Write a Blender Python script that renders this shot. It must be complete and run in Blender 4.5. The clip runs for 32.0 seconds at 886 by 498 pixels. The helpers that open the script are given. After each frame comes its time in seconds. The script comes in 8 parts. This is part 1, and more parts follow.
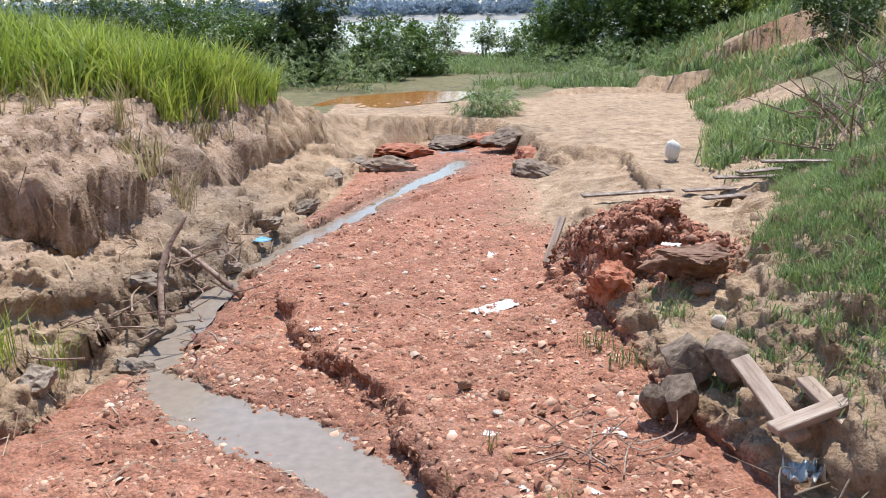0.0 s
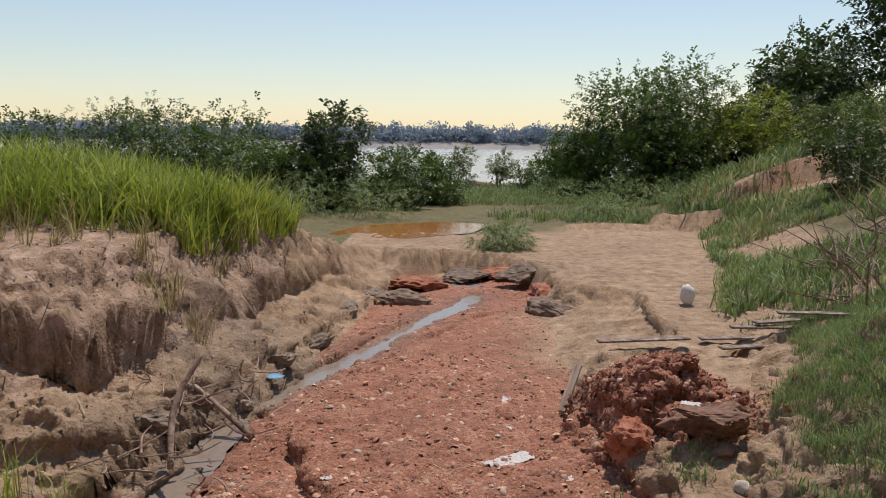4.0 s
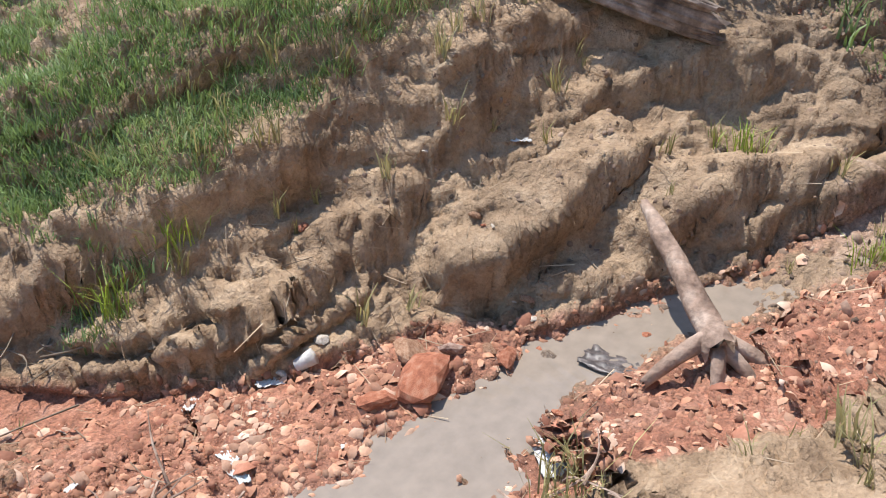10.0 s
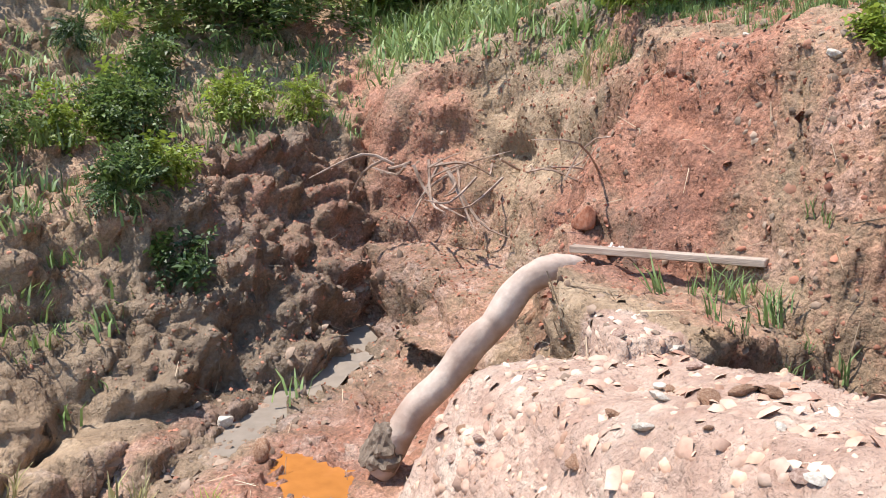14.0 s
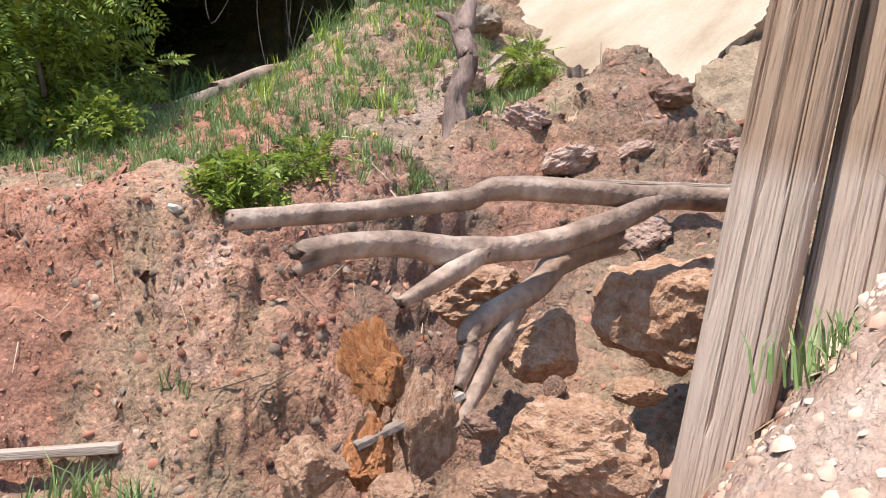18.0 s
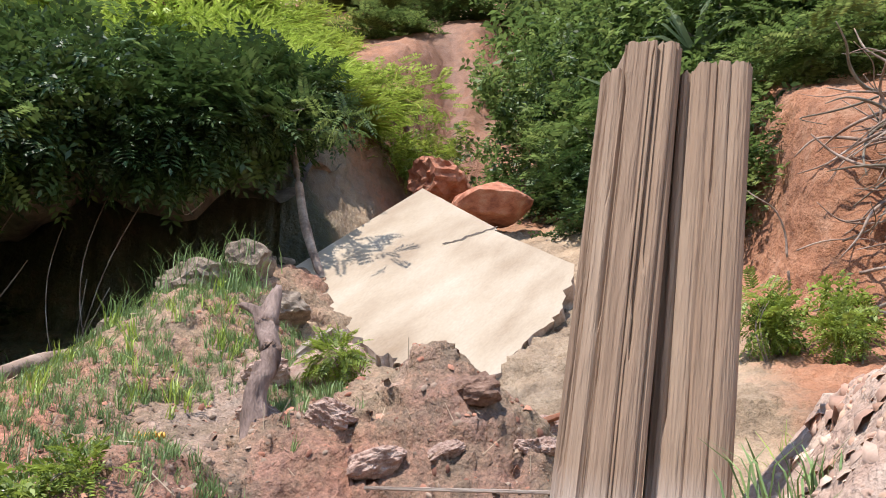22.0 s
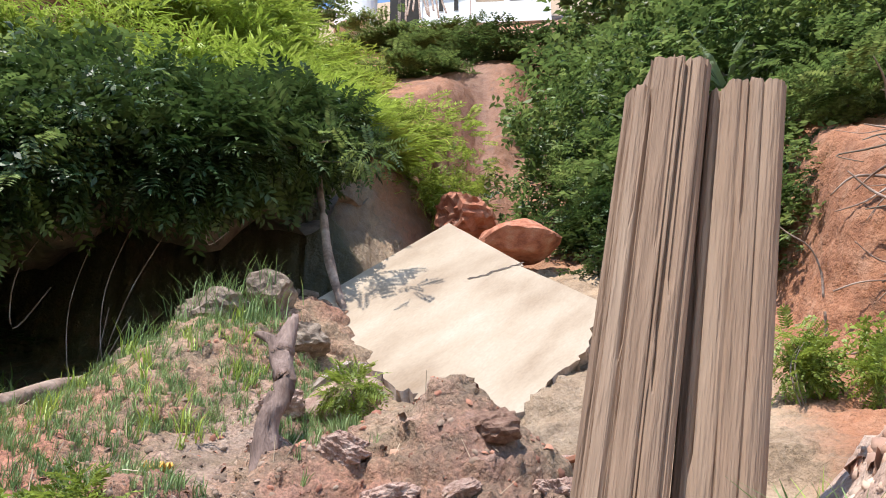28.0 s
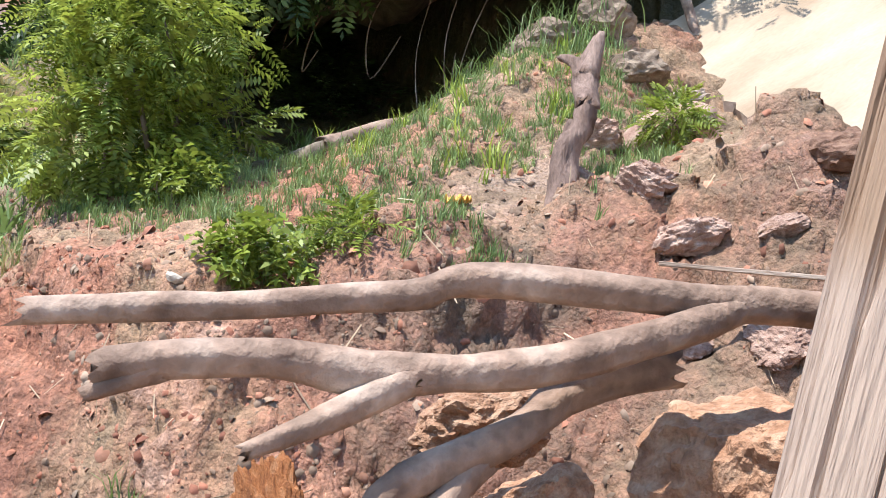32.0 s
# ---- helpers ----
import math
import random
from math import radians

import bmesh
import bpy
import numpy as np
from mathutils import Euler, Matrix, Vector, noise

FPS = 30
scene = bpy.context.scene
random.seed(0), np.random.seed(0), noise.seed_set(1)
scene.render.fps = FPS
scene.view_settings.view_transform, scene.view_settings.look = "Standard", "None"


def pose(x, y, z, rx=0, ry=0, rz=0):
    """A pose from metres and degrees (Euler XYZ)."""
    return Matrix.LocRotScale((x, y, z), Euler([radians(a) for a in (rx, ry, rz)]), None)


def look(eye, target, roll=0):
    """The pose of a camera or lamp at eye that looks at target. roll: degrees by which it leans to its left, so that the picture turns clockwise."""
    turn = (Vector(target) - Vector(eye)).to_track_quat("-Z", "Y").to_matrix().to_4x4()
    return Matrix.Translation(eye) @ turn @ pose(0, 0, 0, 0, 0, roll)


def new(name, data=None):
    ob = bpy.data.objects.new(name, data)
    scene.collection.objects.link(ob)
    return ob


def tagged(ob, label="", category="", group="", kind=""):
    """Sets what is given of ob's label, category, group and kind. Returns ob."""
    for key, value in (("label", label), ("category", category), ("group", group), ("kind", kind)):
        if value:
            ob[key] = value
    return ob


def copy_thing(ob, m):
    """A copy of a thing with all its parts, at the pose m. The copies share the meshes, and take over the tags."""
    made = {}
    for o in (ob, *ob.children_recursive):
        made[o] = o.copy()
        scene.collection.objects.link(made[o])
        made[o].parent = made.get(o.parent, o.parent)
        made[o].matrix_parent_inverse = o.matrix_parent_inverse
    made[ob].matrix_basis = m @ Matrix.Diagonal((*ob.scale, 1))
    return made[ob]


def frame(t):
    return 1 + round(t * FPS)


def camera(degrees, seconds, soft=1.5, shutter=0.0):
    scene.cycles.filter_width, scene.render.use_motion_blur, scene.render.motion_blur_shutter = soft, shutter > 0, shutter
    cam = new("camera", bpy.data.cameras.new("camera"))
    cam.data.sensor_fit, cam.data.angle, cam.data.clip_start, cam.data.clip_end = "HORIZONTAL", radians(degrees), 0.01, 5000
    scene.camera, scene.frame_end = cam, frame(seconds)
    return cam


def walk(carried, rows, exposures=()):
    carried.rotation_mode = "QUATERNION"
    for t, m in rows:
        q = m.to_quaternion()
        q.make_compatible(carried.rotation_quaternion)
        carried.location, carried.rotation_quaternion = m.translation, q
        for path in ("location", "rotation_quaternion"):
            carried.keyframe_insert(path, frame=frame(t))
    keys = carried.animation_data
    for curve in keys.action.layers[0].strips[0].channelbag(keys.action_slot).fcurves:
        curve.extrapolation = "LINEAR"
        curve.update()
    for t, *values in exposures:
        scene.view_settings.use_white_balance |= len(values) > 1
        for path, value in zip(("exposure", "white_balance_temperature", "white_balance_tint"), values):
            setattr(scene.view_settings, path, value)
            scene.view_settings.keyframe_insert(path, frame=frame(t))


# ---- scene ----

# ---- camera: seconds, place, then yaw (to the left of +y), pitch and roll in degrees ----
cam = camera(55.56, 32.0, soft=1.0)
PATH = [
    (0.0, -0.000, 0.000, 0.000, -0.00, -15.42, -0.90),
    (0.5, -0.009, 0.040, 0.068, 0.23, -14.52, -0.53),
    (1.0, -0.009, 0.066, 0.135, 0.66, -13.15, -0.09),
    (1.5, 0.005, 0.082, 0.175, 1.21, -10.99, 0.28),
    (2.0, 0.020, 0.077, 0.206, 1.72, -8.51, 0.63),
    (2.5, 0.026, 0.056, 0.232, 2.00, -6.32, 0.90),
    (4.5, -0.088, 0.009, 0.168, -0.64, -8.09, 0.55),
    (5.0, -0.099, -0.021, 0.146, -2.61, -9.72, 0.25),
    (5.5, -0.095, -0.067, 0.125, -5.14, -11.66, -0.28),
    (6.0, -0.075, -0.102, 0.089, -8.18, -13.84, -0.84),
    (6.5, -0.061, -0.137, 0.066, -11.86, -16.35, -1.37),
    (7.0, -0.050, -0.191, 0.063, -16.04, -19.19, -2.43),
    (7.5, -0.042, -0.202, 0.034, -21.01, -22.23, -3.41),
    (8.0, -0.027, -0.214, 0.019, -26.77, -25.42, -4.13),
    (8.5, -0.009, -0.229, 0.006, -33.45, -28.23, -4.10),
    (9.0, 0.028, -0.306, 0.009, -40.40, -29.07, -3.85),
    (9.5, 0.070, -0.342, 0.049, -48.05, -28.55, -3.29),
    (10.0, 0.073, -0.225, 0.022, -57.86, -26.27, -1.52),
    (10.5, 0.075, -0.106, -0.073, -67.70, -22.84, 0.10),
    (11.0, 0.137, 0.088, -0.132, -78.04, -20.41, 1.73),
    (11.5, 0.239, 0.274, -0.142, -87.40, -17.58, 3.07),
    (12.0, 0.363, 0.187, -0.102, -90.70, -14.40, 2.48),
    (12.5, 0.450, 0.082, -0.053, -93.21, -11.67, 1.63),
    (13.0, 0.547, -0.070, -0.015, -98.29, -10.46, 1.16),
    (13.5, 0.668, -0.159, 0.026, -105.40, -10.11, 0.92),
    (14.0, 0.761, -0.305, 0.094, -111.33, -10.14, 0.83),
    (14.5, 0.897, -0.446, 0.090, -117.55, -8.80, 0.46),
    (16.5, 1.002, -0.454, 0.053, -136.94, -3.15, 0.38),
    (17.0, 1.044, -0.497, 0.062, -144.66, -1.66, 0.50),
    (17.5, 1.051, -0.555, 0.086, -150.04, 0.35, 0.43),
    (18.0, 1.051, -0.624, 0.107, -152.91, 0.62, -0.04),
    (18.5, 1.068, -0.669, 0.119, -155.55, 1.34, -0.11),
    (19.0, 1.089, -0.719, 0.139, -157.73, 3.38, -0.38),
    (19.5, 1.097, -0.755, 0.155, -159.52, 5.58, -0.74),
    (20.0, 1.092, -0.785, 0.174, -160.93, 7.68, -1.00),
    (20.5, 1.088, -0.793, 0.190, -162.33, 9.95, -1.28),
    (21.0, 1.088, -0.792, 0.204, -163.73, 12.72, -1.58),
    (21.5, 1.090, -0.784, 0.216, -165.02, 15.82, -1.74),
    (22.0, 1.087, -0.795, 0.231, -166.01, 18.90, -2.15),
    (22.5, 1.087, -0.791, 0.244, -166.99, 22.00, -2.38),
    (23.0, 1.089, -0.791, 0.251, -167.81, 24.70, -2.58),
    (23.5, 1.088, -0.810, 0.267, -168.31, 26.21, -2.74),
    (24.0, 1.089, -0.811, 0.274, -168.58, 26.59, -2.88),
    (24.5, 1.094, -0.813, 0.272, -168.65, 25.84, -2.76),
    (26.5, 1.110, -0.819, 0.243, -169.16, 25.65, -2.17),
    (27.0, 1.113, -0.835, 0.235, -168.99, 24.99, -2.14),
    (27.5, 1.105, -0.859, 0.225, -167.39, 23.61, -1.44),
    (28.0, 1.077, -0.916, 0.224, -163.88, 21.69, -0.41),
    (28.5, 1.057, -0.977, 0.218, -159.62, 18.11, 0.76),
    (29.0, 1.030, -1.044, 0.199, -155.07, 13.66, 0.35),
    (29.5, 0.985, -1.114, 0.191, -150.77, 9.46, 1.44),
    (30.0, 0.964, -1.177, 0.188, -147.56, 5.48, 2.64),
    (30.5, 0.965, -1.257, 0.189, -144.44, 4.16, 2.96),
    (31.0, 0.951, -1.340, 0.196, -141.47, 3.53, 2.86),
    (31.5, 0.938, -1.420, 0.214, -138.97, 3.68, 3.19),
    (32.0, 0.941, -1.501, 0.225, -136.80, 4.32, 3.70),
]

EXPOSURES = [(0.0, 0.85, 6300, 10), (1.0, 0.78, 6300, 10), (2.0, 0.38, 6500, 12), (4.5, -0.06, 7300, 18), (6.0, 0.05, 7500, 20), (7.6, 0.40, 7400, 18), (8.6, 0.60, 6900, 13), (10.5, 1.0, 6500, 10), (12.0, 1.08, 6500, 10), (14.5, 1.1, 6500, 10), (19.0, 1.15, 6500, 10), (23.0, 1.05, 6300, 11), (27.0, 1.1, 6300, 11), (30.0, 1.18, 6350, 10), (32.0, 1.35, 6350, 10)]


def heading(x, y, z, yaw, pitch, roll):
    a, b = radians(yaw), radians(pitch)
    ahead = Vector((-math.sin(a) * math.cos(b), math.cos(a) * math.cos(b), math.sin(b)))
    eye = Vector((x, y, z))
    return look(eye, eye + ahead, roll)


walk(cam, [(t, heading(*rest)) for t, *rest in PATH], EXPOSURES)

# ---- sky and sun ----
world = bpy.data.worlds.new("sky")
scene.world = world
world.use_nodes = True
wn = world.node_tree
sky = wn.nodes.new("ShaderNodeTexSky")
sky.sky_type = "NISHITA"
sky.sun_disc = False
SUN_UP, SUN_ROUND = radians(67), radians(18)  # round: from +y towards +x
sky.sun_elevation, sky.sun_rotation = SUN_UP, SUN_ROUND
sky.air_density, sky.dust_density, sky.ozone_density = 1.3, 0.3, 4.0
back = wn.nodes["Background"]
back.inputs["Strength"].default_value = 0.125
wn.links.new(sky.outputs[0], back.inputs["Color"])
sun_to = Vector((math.sin(SUN_ROUND) * math.cos(SUN_UP), math.cos(SUN_ROUND) * math.cos(SUN_UP), math.sin(SUN_UP)))
lamp = new("sun", bpy.data.lights.new("sun", "SUN"))
lamp.data.energy, lamp.data.angle, lamp.data.color = 3.6, radians(0.6), (1.0, 0.955, 0.89)
lamp.matrix_world = look(sun_to * 60, (0, 0, 0))

# ---- materials ----
MATS = {}


def surface(name, colours, scale=6.0, rough=0.9, bump=0.4, fine=40.0, spread=0.12, random_tint=0.0, stretch=None, metal=0.0, island=0.0, see=0.0):
    """A rough natural surface: two scales of noise between the colours, with fine relief and a tint for each piece."""
    if name in MATS:
        return MATS[name]
    m = bpy.data.materials.new(name)
    m.use_nodes = True
    t, n = m.node_tree, m.node_tree.nodes
    b = n["Principled BSDF"]
    b.inputs["Roughness"].default_value, b.inputs["Metallic"].default_value = rough, metal
    co = n.new("ShaderNodeTexCoord")
    mp = n.new("ShaderNodeMapping")
    if stretch:
        mp.inputs["Scale"].default_value = stretch
    t.links.new(co.outputs["Object"], mp.inputs[0])
    big, small = n.new("ShaderNodeTexNoise"), n.new("ShaderNodeTexNoise")
    for tex, s, d in ((big, scale, 5), (small, fine, 4)):
        tex.inputs["Scale"].default_value, tex.inputs["Detail"].default_value = s, d
        t.links.new(mp.outputs[0], tex.inputs["Vector"])
    ramp = n.new("ShaderNodeValToRGB")
    ramp.color_ramp.elements[0].position, ramp.color_ramp.elements[1].position = 0.5 - 0.22, 0.5 + 0.22
    while len(ramp.color_ramp.elements) < len(colours):
        ramp.color_ramp.elements.new(0.5)
    for k, c in enumerate(colours):
        e = ramp.color_ramp.elements[k]
        e.position, e.color = 0.28 + 0.44 * k / max(1, len(colours) - 1), (*c, 1)
    t.links.new(big.outputs["Fac"], ramp.inputs[0])
    hsv = n.new("ShaderNodeHueSaturation")
    vary = n.new("ShaderNodeMapRange")
    vary.inputs["To Min"].default_value, vary.inputs["To Max"].default_value = 1 - spread * 3, 1 + spread * 3
    t.links.new(small.outputs["Fac"], vary.inputs["Value"])
    t.links.new(ramp.outputs[0], hsv.inputs["Color"])
    value = vary.outputs[0]
    if random_tint or island:
        src = n.new("ShaderNodeNewGeometry").outputs["Random Per Island"] if island else n.new("ShaderNodeObjectInfo").outputs["Random"]
        r = n.new("ShaderNodeMapRange")
        r.inputs["To Min"].default_value, r.inputs["To Max"].default_value = 1 - (random_tint or island), 1 + (random_tint or island)
        t.links.new(src, r.inputs["Value"])
        mul = n.new("ShaderNodeMath")
        mul.operation = "MULTIPLY"
        t.links.new(value, mul.inputs[0])
        t.links.new(r.outputs[0], mul.inputs[1])
        value = mul.outputs[0]
    t.links.new(value, hsv.inputs["Value"])
    t.links.new(hsv.outputs[0], b.inputs["Base Color"])
    if bump:
        bp = n.new("ShaderNodeBump")
        bp.inputs["Strength"].default_value, bp.inputs["Distance"].default_value = bump, 0.01
        t.links.new(small.outputs["Fac"], bp.inputs["Height"])
        t.links.new(bp.outputs[0], b.inputs["Normal"])
    if see:
        tr, mix = n.new("ShaderNodeBsdfTranslucent"), n.new("ShaderNodeMixShader")
        mix.inputs[0].default_value = see
        t.links.new(hsv.outputs[0], tr.inputs["Color"])
        t.links.new(b.outputs[0], mix.inputs[1])
        t.links.new(tr.outputs[0], mix.inputs[2])
        t.links.new(mix.outputs[0], n["Material Output"].inputs["Surface"])
    MATS[name] = m
    return m


def soil_material():
    """Bare ground: red laterite, grey-brown mud, pale sand, grassy loam and orange clay, in the parts given by the ground's soil layers."""
    m = bpy.data.materials.new("soil")
    m.use_nodes = True
    t, n = m.node_tree, m.node_tree.nodes
    b = n["Principled BSDF"]
    b.inputs["Roughness"].default_value = 0.92
    co = n.new("ShaderNodeTexCoord").outputs["Object"]

    def tex(scale, detail=6, rough=0.6):
        x = n.new("ShaderNodeTexNoise")
        x.inputs["Scale"].default_value, x.inputs["Detail"].default_value, x.inputs["Roughness"].default_value = scale, detail, rough
        t.links.new(co, x.inputs["Vector"])
        return x.outputs["Fac"]

    def ramp(src, stops):
        r = n.new("ShaderNodeValToRGB")
        while len(r.color_ramp.elements) < len(stops):
            r.color_ramp.elements.new(0.5)
        for e, (p, c) in zip(r.color_ramp.elements, stops):
            e.position, e.color = p, (*c, 1)
        t.links.new(src, r.inputs[0])
        return r.outputs[0]

    n1, n2, n3 = tex(0.9), tex(5.0, 8, 0.7), tex(45.0, 5, 0.7)
    red = ramp(n2, [(0.3, (0.185, 0.072, 0.044)), (0.5, (0.325, 0.140, 0.084)), (0.7, (0.41, 0.215, 0.145))])
    mud = ramp(n2, [(0.28, (0.160, 0.100, 0.058)), (0.5, (0.345, 0.235, 0.145)), (0.72, (0.49, 0.360, 0.240))])
    sand = ramp(n2, [(0.3, (0.29, 0.17, 0.120)), (0.5, (0.42, 0.28, 0.21)), (0.7, (0.52, 0.395, 0.31))])
    loam = ramp(n2, [(0.3, (0.070, 0.066, 0.023)), (0.5, (0.133, 0.117, 0.047)), (0.7, (0.211, 0.172, 0.094))])
    clay = ramp(n2, [(0.3, (0.20, 0.075, 0.035)), (0.5, (0.32, 0.135, 0.066)), (0.7, (0.39, 0.205, 0.12))])
    layers = n.new("ShaderNodeAttribute")
    layers.attribute_name = "soil"
    split = n.new("ShaderNodeSeparateColor")
    t.links.new(layers.outputs["Color"], split.inputs[0])
    out = mud
    jitter = n.new("ShaderNodeMath")
    jitter.operation = "MULTIPLY_ADD"
    t.links.new(n2, jitter.inputs[0])
    jitter.inputs[1].default_value, jitter.inputs[2].default_value = 1.6, -0.8
    for src, colour in ((split.outputs[0], red), (split.outputs[1], sand), (split.outputs[2], loam), (layers.outputs["Alpha"], clay)):
        add = n.new("ShaderNodeMath")
        t.links.new(src, add.inputs[0])
        t.links.new(jitter.outputs[0], add.inputs[1])
        sharp = n.new("ShaderNodeMapRange")
        sharp.inputs["From Min"].default_value, sharp.inputs["From Max"].default_value = 0.25, 0.75
        t.links.new(add.outputs[0], sharp.inputs["Value"])
        gate = n.new("ShaderNodeMath")
        gate.operation = "MULTIPLY"
        lim = n.new("ShaderNodeMapRange")
        lim.inputs["From Max"].default_value = 0.15
        t.links.new(src, lim.inputs["Value"])
        t.links.new(sharp.outputs[0], gate.inputs[0])
        t.links.new(lim.outputs[0], gate.inputs[1])
        mix = n.new("ShaderNodeMix")
        mix.data_type = "RGBA"
        t.links.new(gate.outputs[0], mix.inputs[0])
        t.links.new(out, mix.inputs[6])
        t.links.new(colour, mix.inputs[7])
        out = mix.outputs[2]
    hsv = n.new("ShaderNodeHueSaturation")
    v = n.new("ShaderNodeMapRange")
    v.inputs["From Min"].default_value, v.inputs["From Max"].default_value = 0.3, 0.7
    v.inputs["To Min"].default_value, v.inputs["To Max"].default_value = 0.52, 1.58
    t.links.new(n3, v.inputs["Value"])
    v2 = n.new("ShaderNodeMapRange")
    v2.inputs["From Min"].default_value, v2.inputs["From Max"].default_value = 0.3, 0.7
    v2.inputs["To Min"].default_value, v2.inputs["To Max"].default_value = 0.8, 1.18
    t.links.new(n1, v2.inputs["Value"])
    mul = n.new("ShaderNodeMath")
    mul.operation = "MULTIPLY"
    t.links.new(v.outputs[0], mul.inputs[0])
    t.links.new(v2.outputs[0], mul.inputs[1])
    # small fragments of lighter and darker earth, two sizes
    last = mul.outputs[0]
    bumps = []
    for scale, low, high in ((30.0, 0.92, 1.09), (90.0, 0.80, 1.22)):
        warp = n.new("ShaderNodeVectorMath")
        warp.operation = "MULTIPLY_ADD"
        nz = n.new("ShaderNodeTexNoise")
        nz.inputs["Scale"].default_value = scale * 0.6
        t.links.new(co, nz.inputs["Vector"])
        t.links.new(nz.outputs["Color"], warp.inputs[0])
        warp.inputs[1].default_value = (0.45 / scale,) * 3
        t.links.new(co, warp.inputs[2])
        cell = n.new("ShaderNodeTexVoronoi")
        cell.inputs["Scale"].default_value = scale
        t.links.new(warp.outputs[0], cell.inputs["Vector"])
        sep = n.new("ShaderNodeSeparateColor")
        t.links.new(cell.outputs["Color"], sep.inputs[0])
        mr = n.new("ShaderNodeMapRange")
        mr.inputs["To Min"].default_value, mr.inputs["To Max"].default_value = low, high
        t.links.new(sep.outputs[0], mr.inputs["Value"])
        mm = n.new("ShaderNodeMath")
        mm.operation = "MULTIPLY"
        t.links.new(last, mm.inputs[0])
        t.links.new(mr.outputs[0], mm.inputs[1])
        last = mm.outputs[0]
        bumps.append((cell.outputs["Distance"], 0.6 / scale))
    stony = n.new("ShaderNodeMapRange")
    stony.inputs["From Min"].default_value, stony.inputs["From Max"].default_value = 0.0, 0.5
    stony.inputs["To Min"].default_value, stony.inputs["To Max"].default_value = 0.30, 0.85
    t.links.new(split.outputs[0], stony.inputs["Value"])
    calm = n.new("ShaderNodeMix")
    calm.data_type = "FLOAT"
    t.links.new(stony.outputs[0], calm.inputs[0])
    t.links.new(v2.outputs[0], calm.inputs[2])
    t.links.new(last, calm.inputs[3])
    # darkens the earth colour: damp ground, plus painted shade in hollow and ravine
    damp_shade_attr = n.new("ShaderNodeAttribute")
    damp_shade_attr.attribute_name = "damp_and_shade"
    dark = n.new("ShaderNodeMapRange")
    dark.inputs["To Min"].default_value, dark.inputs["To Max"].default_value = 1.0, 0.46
    t.links.new(damp_shade_attr.outputs["Fac"], dark.inputs["Value"])
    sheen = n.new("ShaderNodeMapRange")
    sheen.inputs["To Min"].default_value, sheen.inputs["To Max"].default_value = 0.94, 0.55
    t.links.new(damp_shade_attr.outputs["Fac"], sheen.inputs["Value"])
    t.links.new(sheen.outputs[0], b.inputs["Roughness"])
    darkened = n.new("ShaderNodeMath")
    darkened.operation = "MULTIPLY"
    t.links.new(calm.outputs[0], darkened.inputs[0])
    t.links.new(dark.outputs[0], darkened.inputs[1])
    t.links.new(darkened.outputs[0], hsv.inputs["Value"])
    t.links.new(out, hsv.inputs["Color"])
    t.links.new(hsv.outputs[0], b.inputs["Base Color"])
    bp, bp2 = n.new("ShaderNodeBump"), n.new("ShaderNodeBump")
    bp.inputs["Strength"].default_value, bp.inputs["Distance"].default_value = 0.6, 0.016
    bp2.inputs["Strength"].default_value, bp2.inputs["Distance"].default_value = 0.8, 0.06
    t.links.new(n3, bp.inputs["Height"])
    t.links.new(n2, bp2.inputs["Height"])
    t.links.new(bp2.outputs[0], bp.inputs["Normal"])
    face = bp.outputs[0]
    for src, dist in bumps:
        bq = n.new("ShaderNodeBump")
        bq.invert = True
        bq.inputs["Strength"].default_value, bq.inputs["Distance"].default_value = 0.4, dist
        t.links.new(src, bq.inputs["Height"])
        t.links.new(face, bq.inputs["Normal"])
        face = bq.outputs[0]
    t.links.new(face, b.inputs["Normal"])
    return m


def water_material(name, deep, rough=0.08):
    m = bpy.data.materials.new(name)
    m.use_nodes = True
    t, n = m.node_tree, m.node_tree.nodes
    b = n["Principled BSDF"]
    b.inputs["Roughness"].default_value, b.inputs["IOR"].default_value = rough, 1.33
    co = n.new("ShaderNodeTexCoord")
    x = n.new("ShaderNodeTexNoise")
    x.inputs["Scale"].default_value, x.inputs["Detail"].default_value = 14.0, 4
    t.links.new(co.outputs["Object"], x.inputs["Vector"])
    r = n.new("ShaderNodeValToRGB")
    r.color_ramp.elements[0].color = (*[c * 0.75 for c in deep], 1)
    r.color_ramp.elements[1].color = (*[min(1, c * 1.25) for c in deep], 1)
    t.links.new(x.outputs["Fac"], r.inputs[0])
    t.links.new(r.outputs[0], b.inputs["Base Color"])
    bp = n.new("ShaderNodeBump")
    bp.inputs["Strength"].default_value, bp.inputs["Distance"].default_value = 0.25, 0.01
    t.links.new(x.outputs["Fac"], bp.inputs["Height"])
    t.links.new(bp.outputs[0], b.inputs["Normal"])
    return m


SOIL = soil_material()
GREY_WATER = water_material("grey_water", (0.25, 0.205, 0.165))
ORANGE_WATER = water_material("orange_water", (0.36, 0.14, 0.035))
RIVER_WATER = water_material("river_water", (0.42, 0.39, 0.34), 0.2)
WOOD = surface("weathered_wood", [(0.20, 0.135, 0.10), (0.36, 0.27, 0.21), (0.47, 0.38, 0.32)], 3.0, 0.85, 0.5, 30.0, 0.1, stretch=(9, 9, 0.5))
PALE_WOOD = surface("driftwood", [(0.12, 0.072, 0.05), (0.28, 0.19, 0.14), (0.45, 0.345, 0.275)], 7.0, 0.85, 1.0, 34.0, 0.20)
DARK_WOOD = surface("rotten_wood", [(0.06, 0.042, 0.032), (0.22, 0.165, 0.13), (0.42, 0.35, 0.30)], 11.0, 0.9, 0.6, 60.0, 0.15)
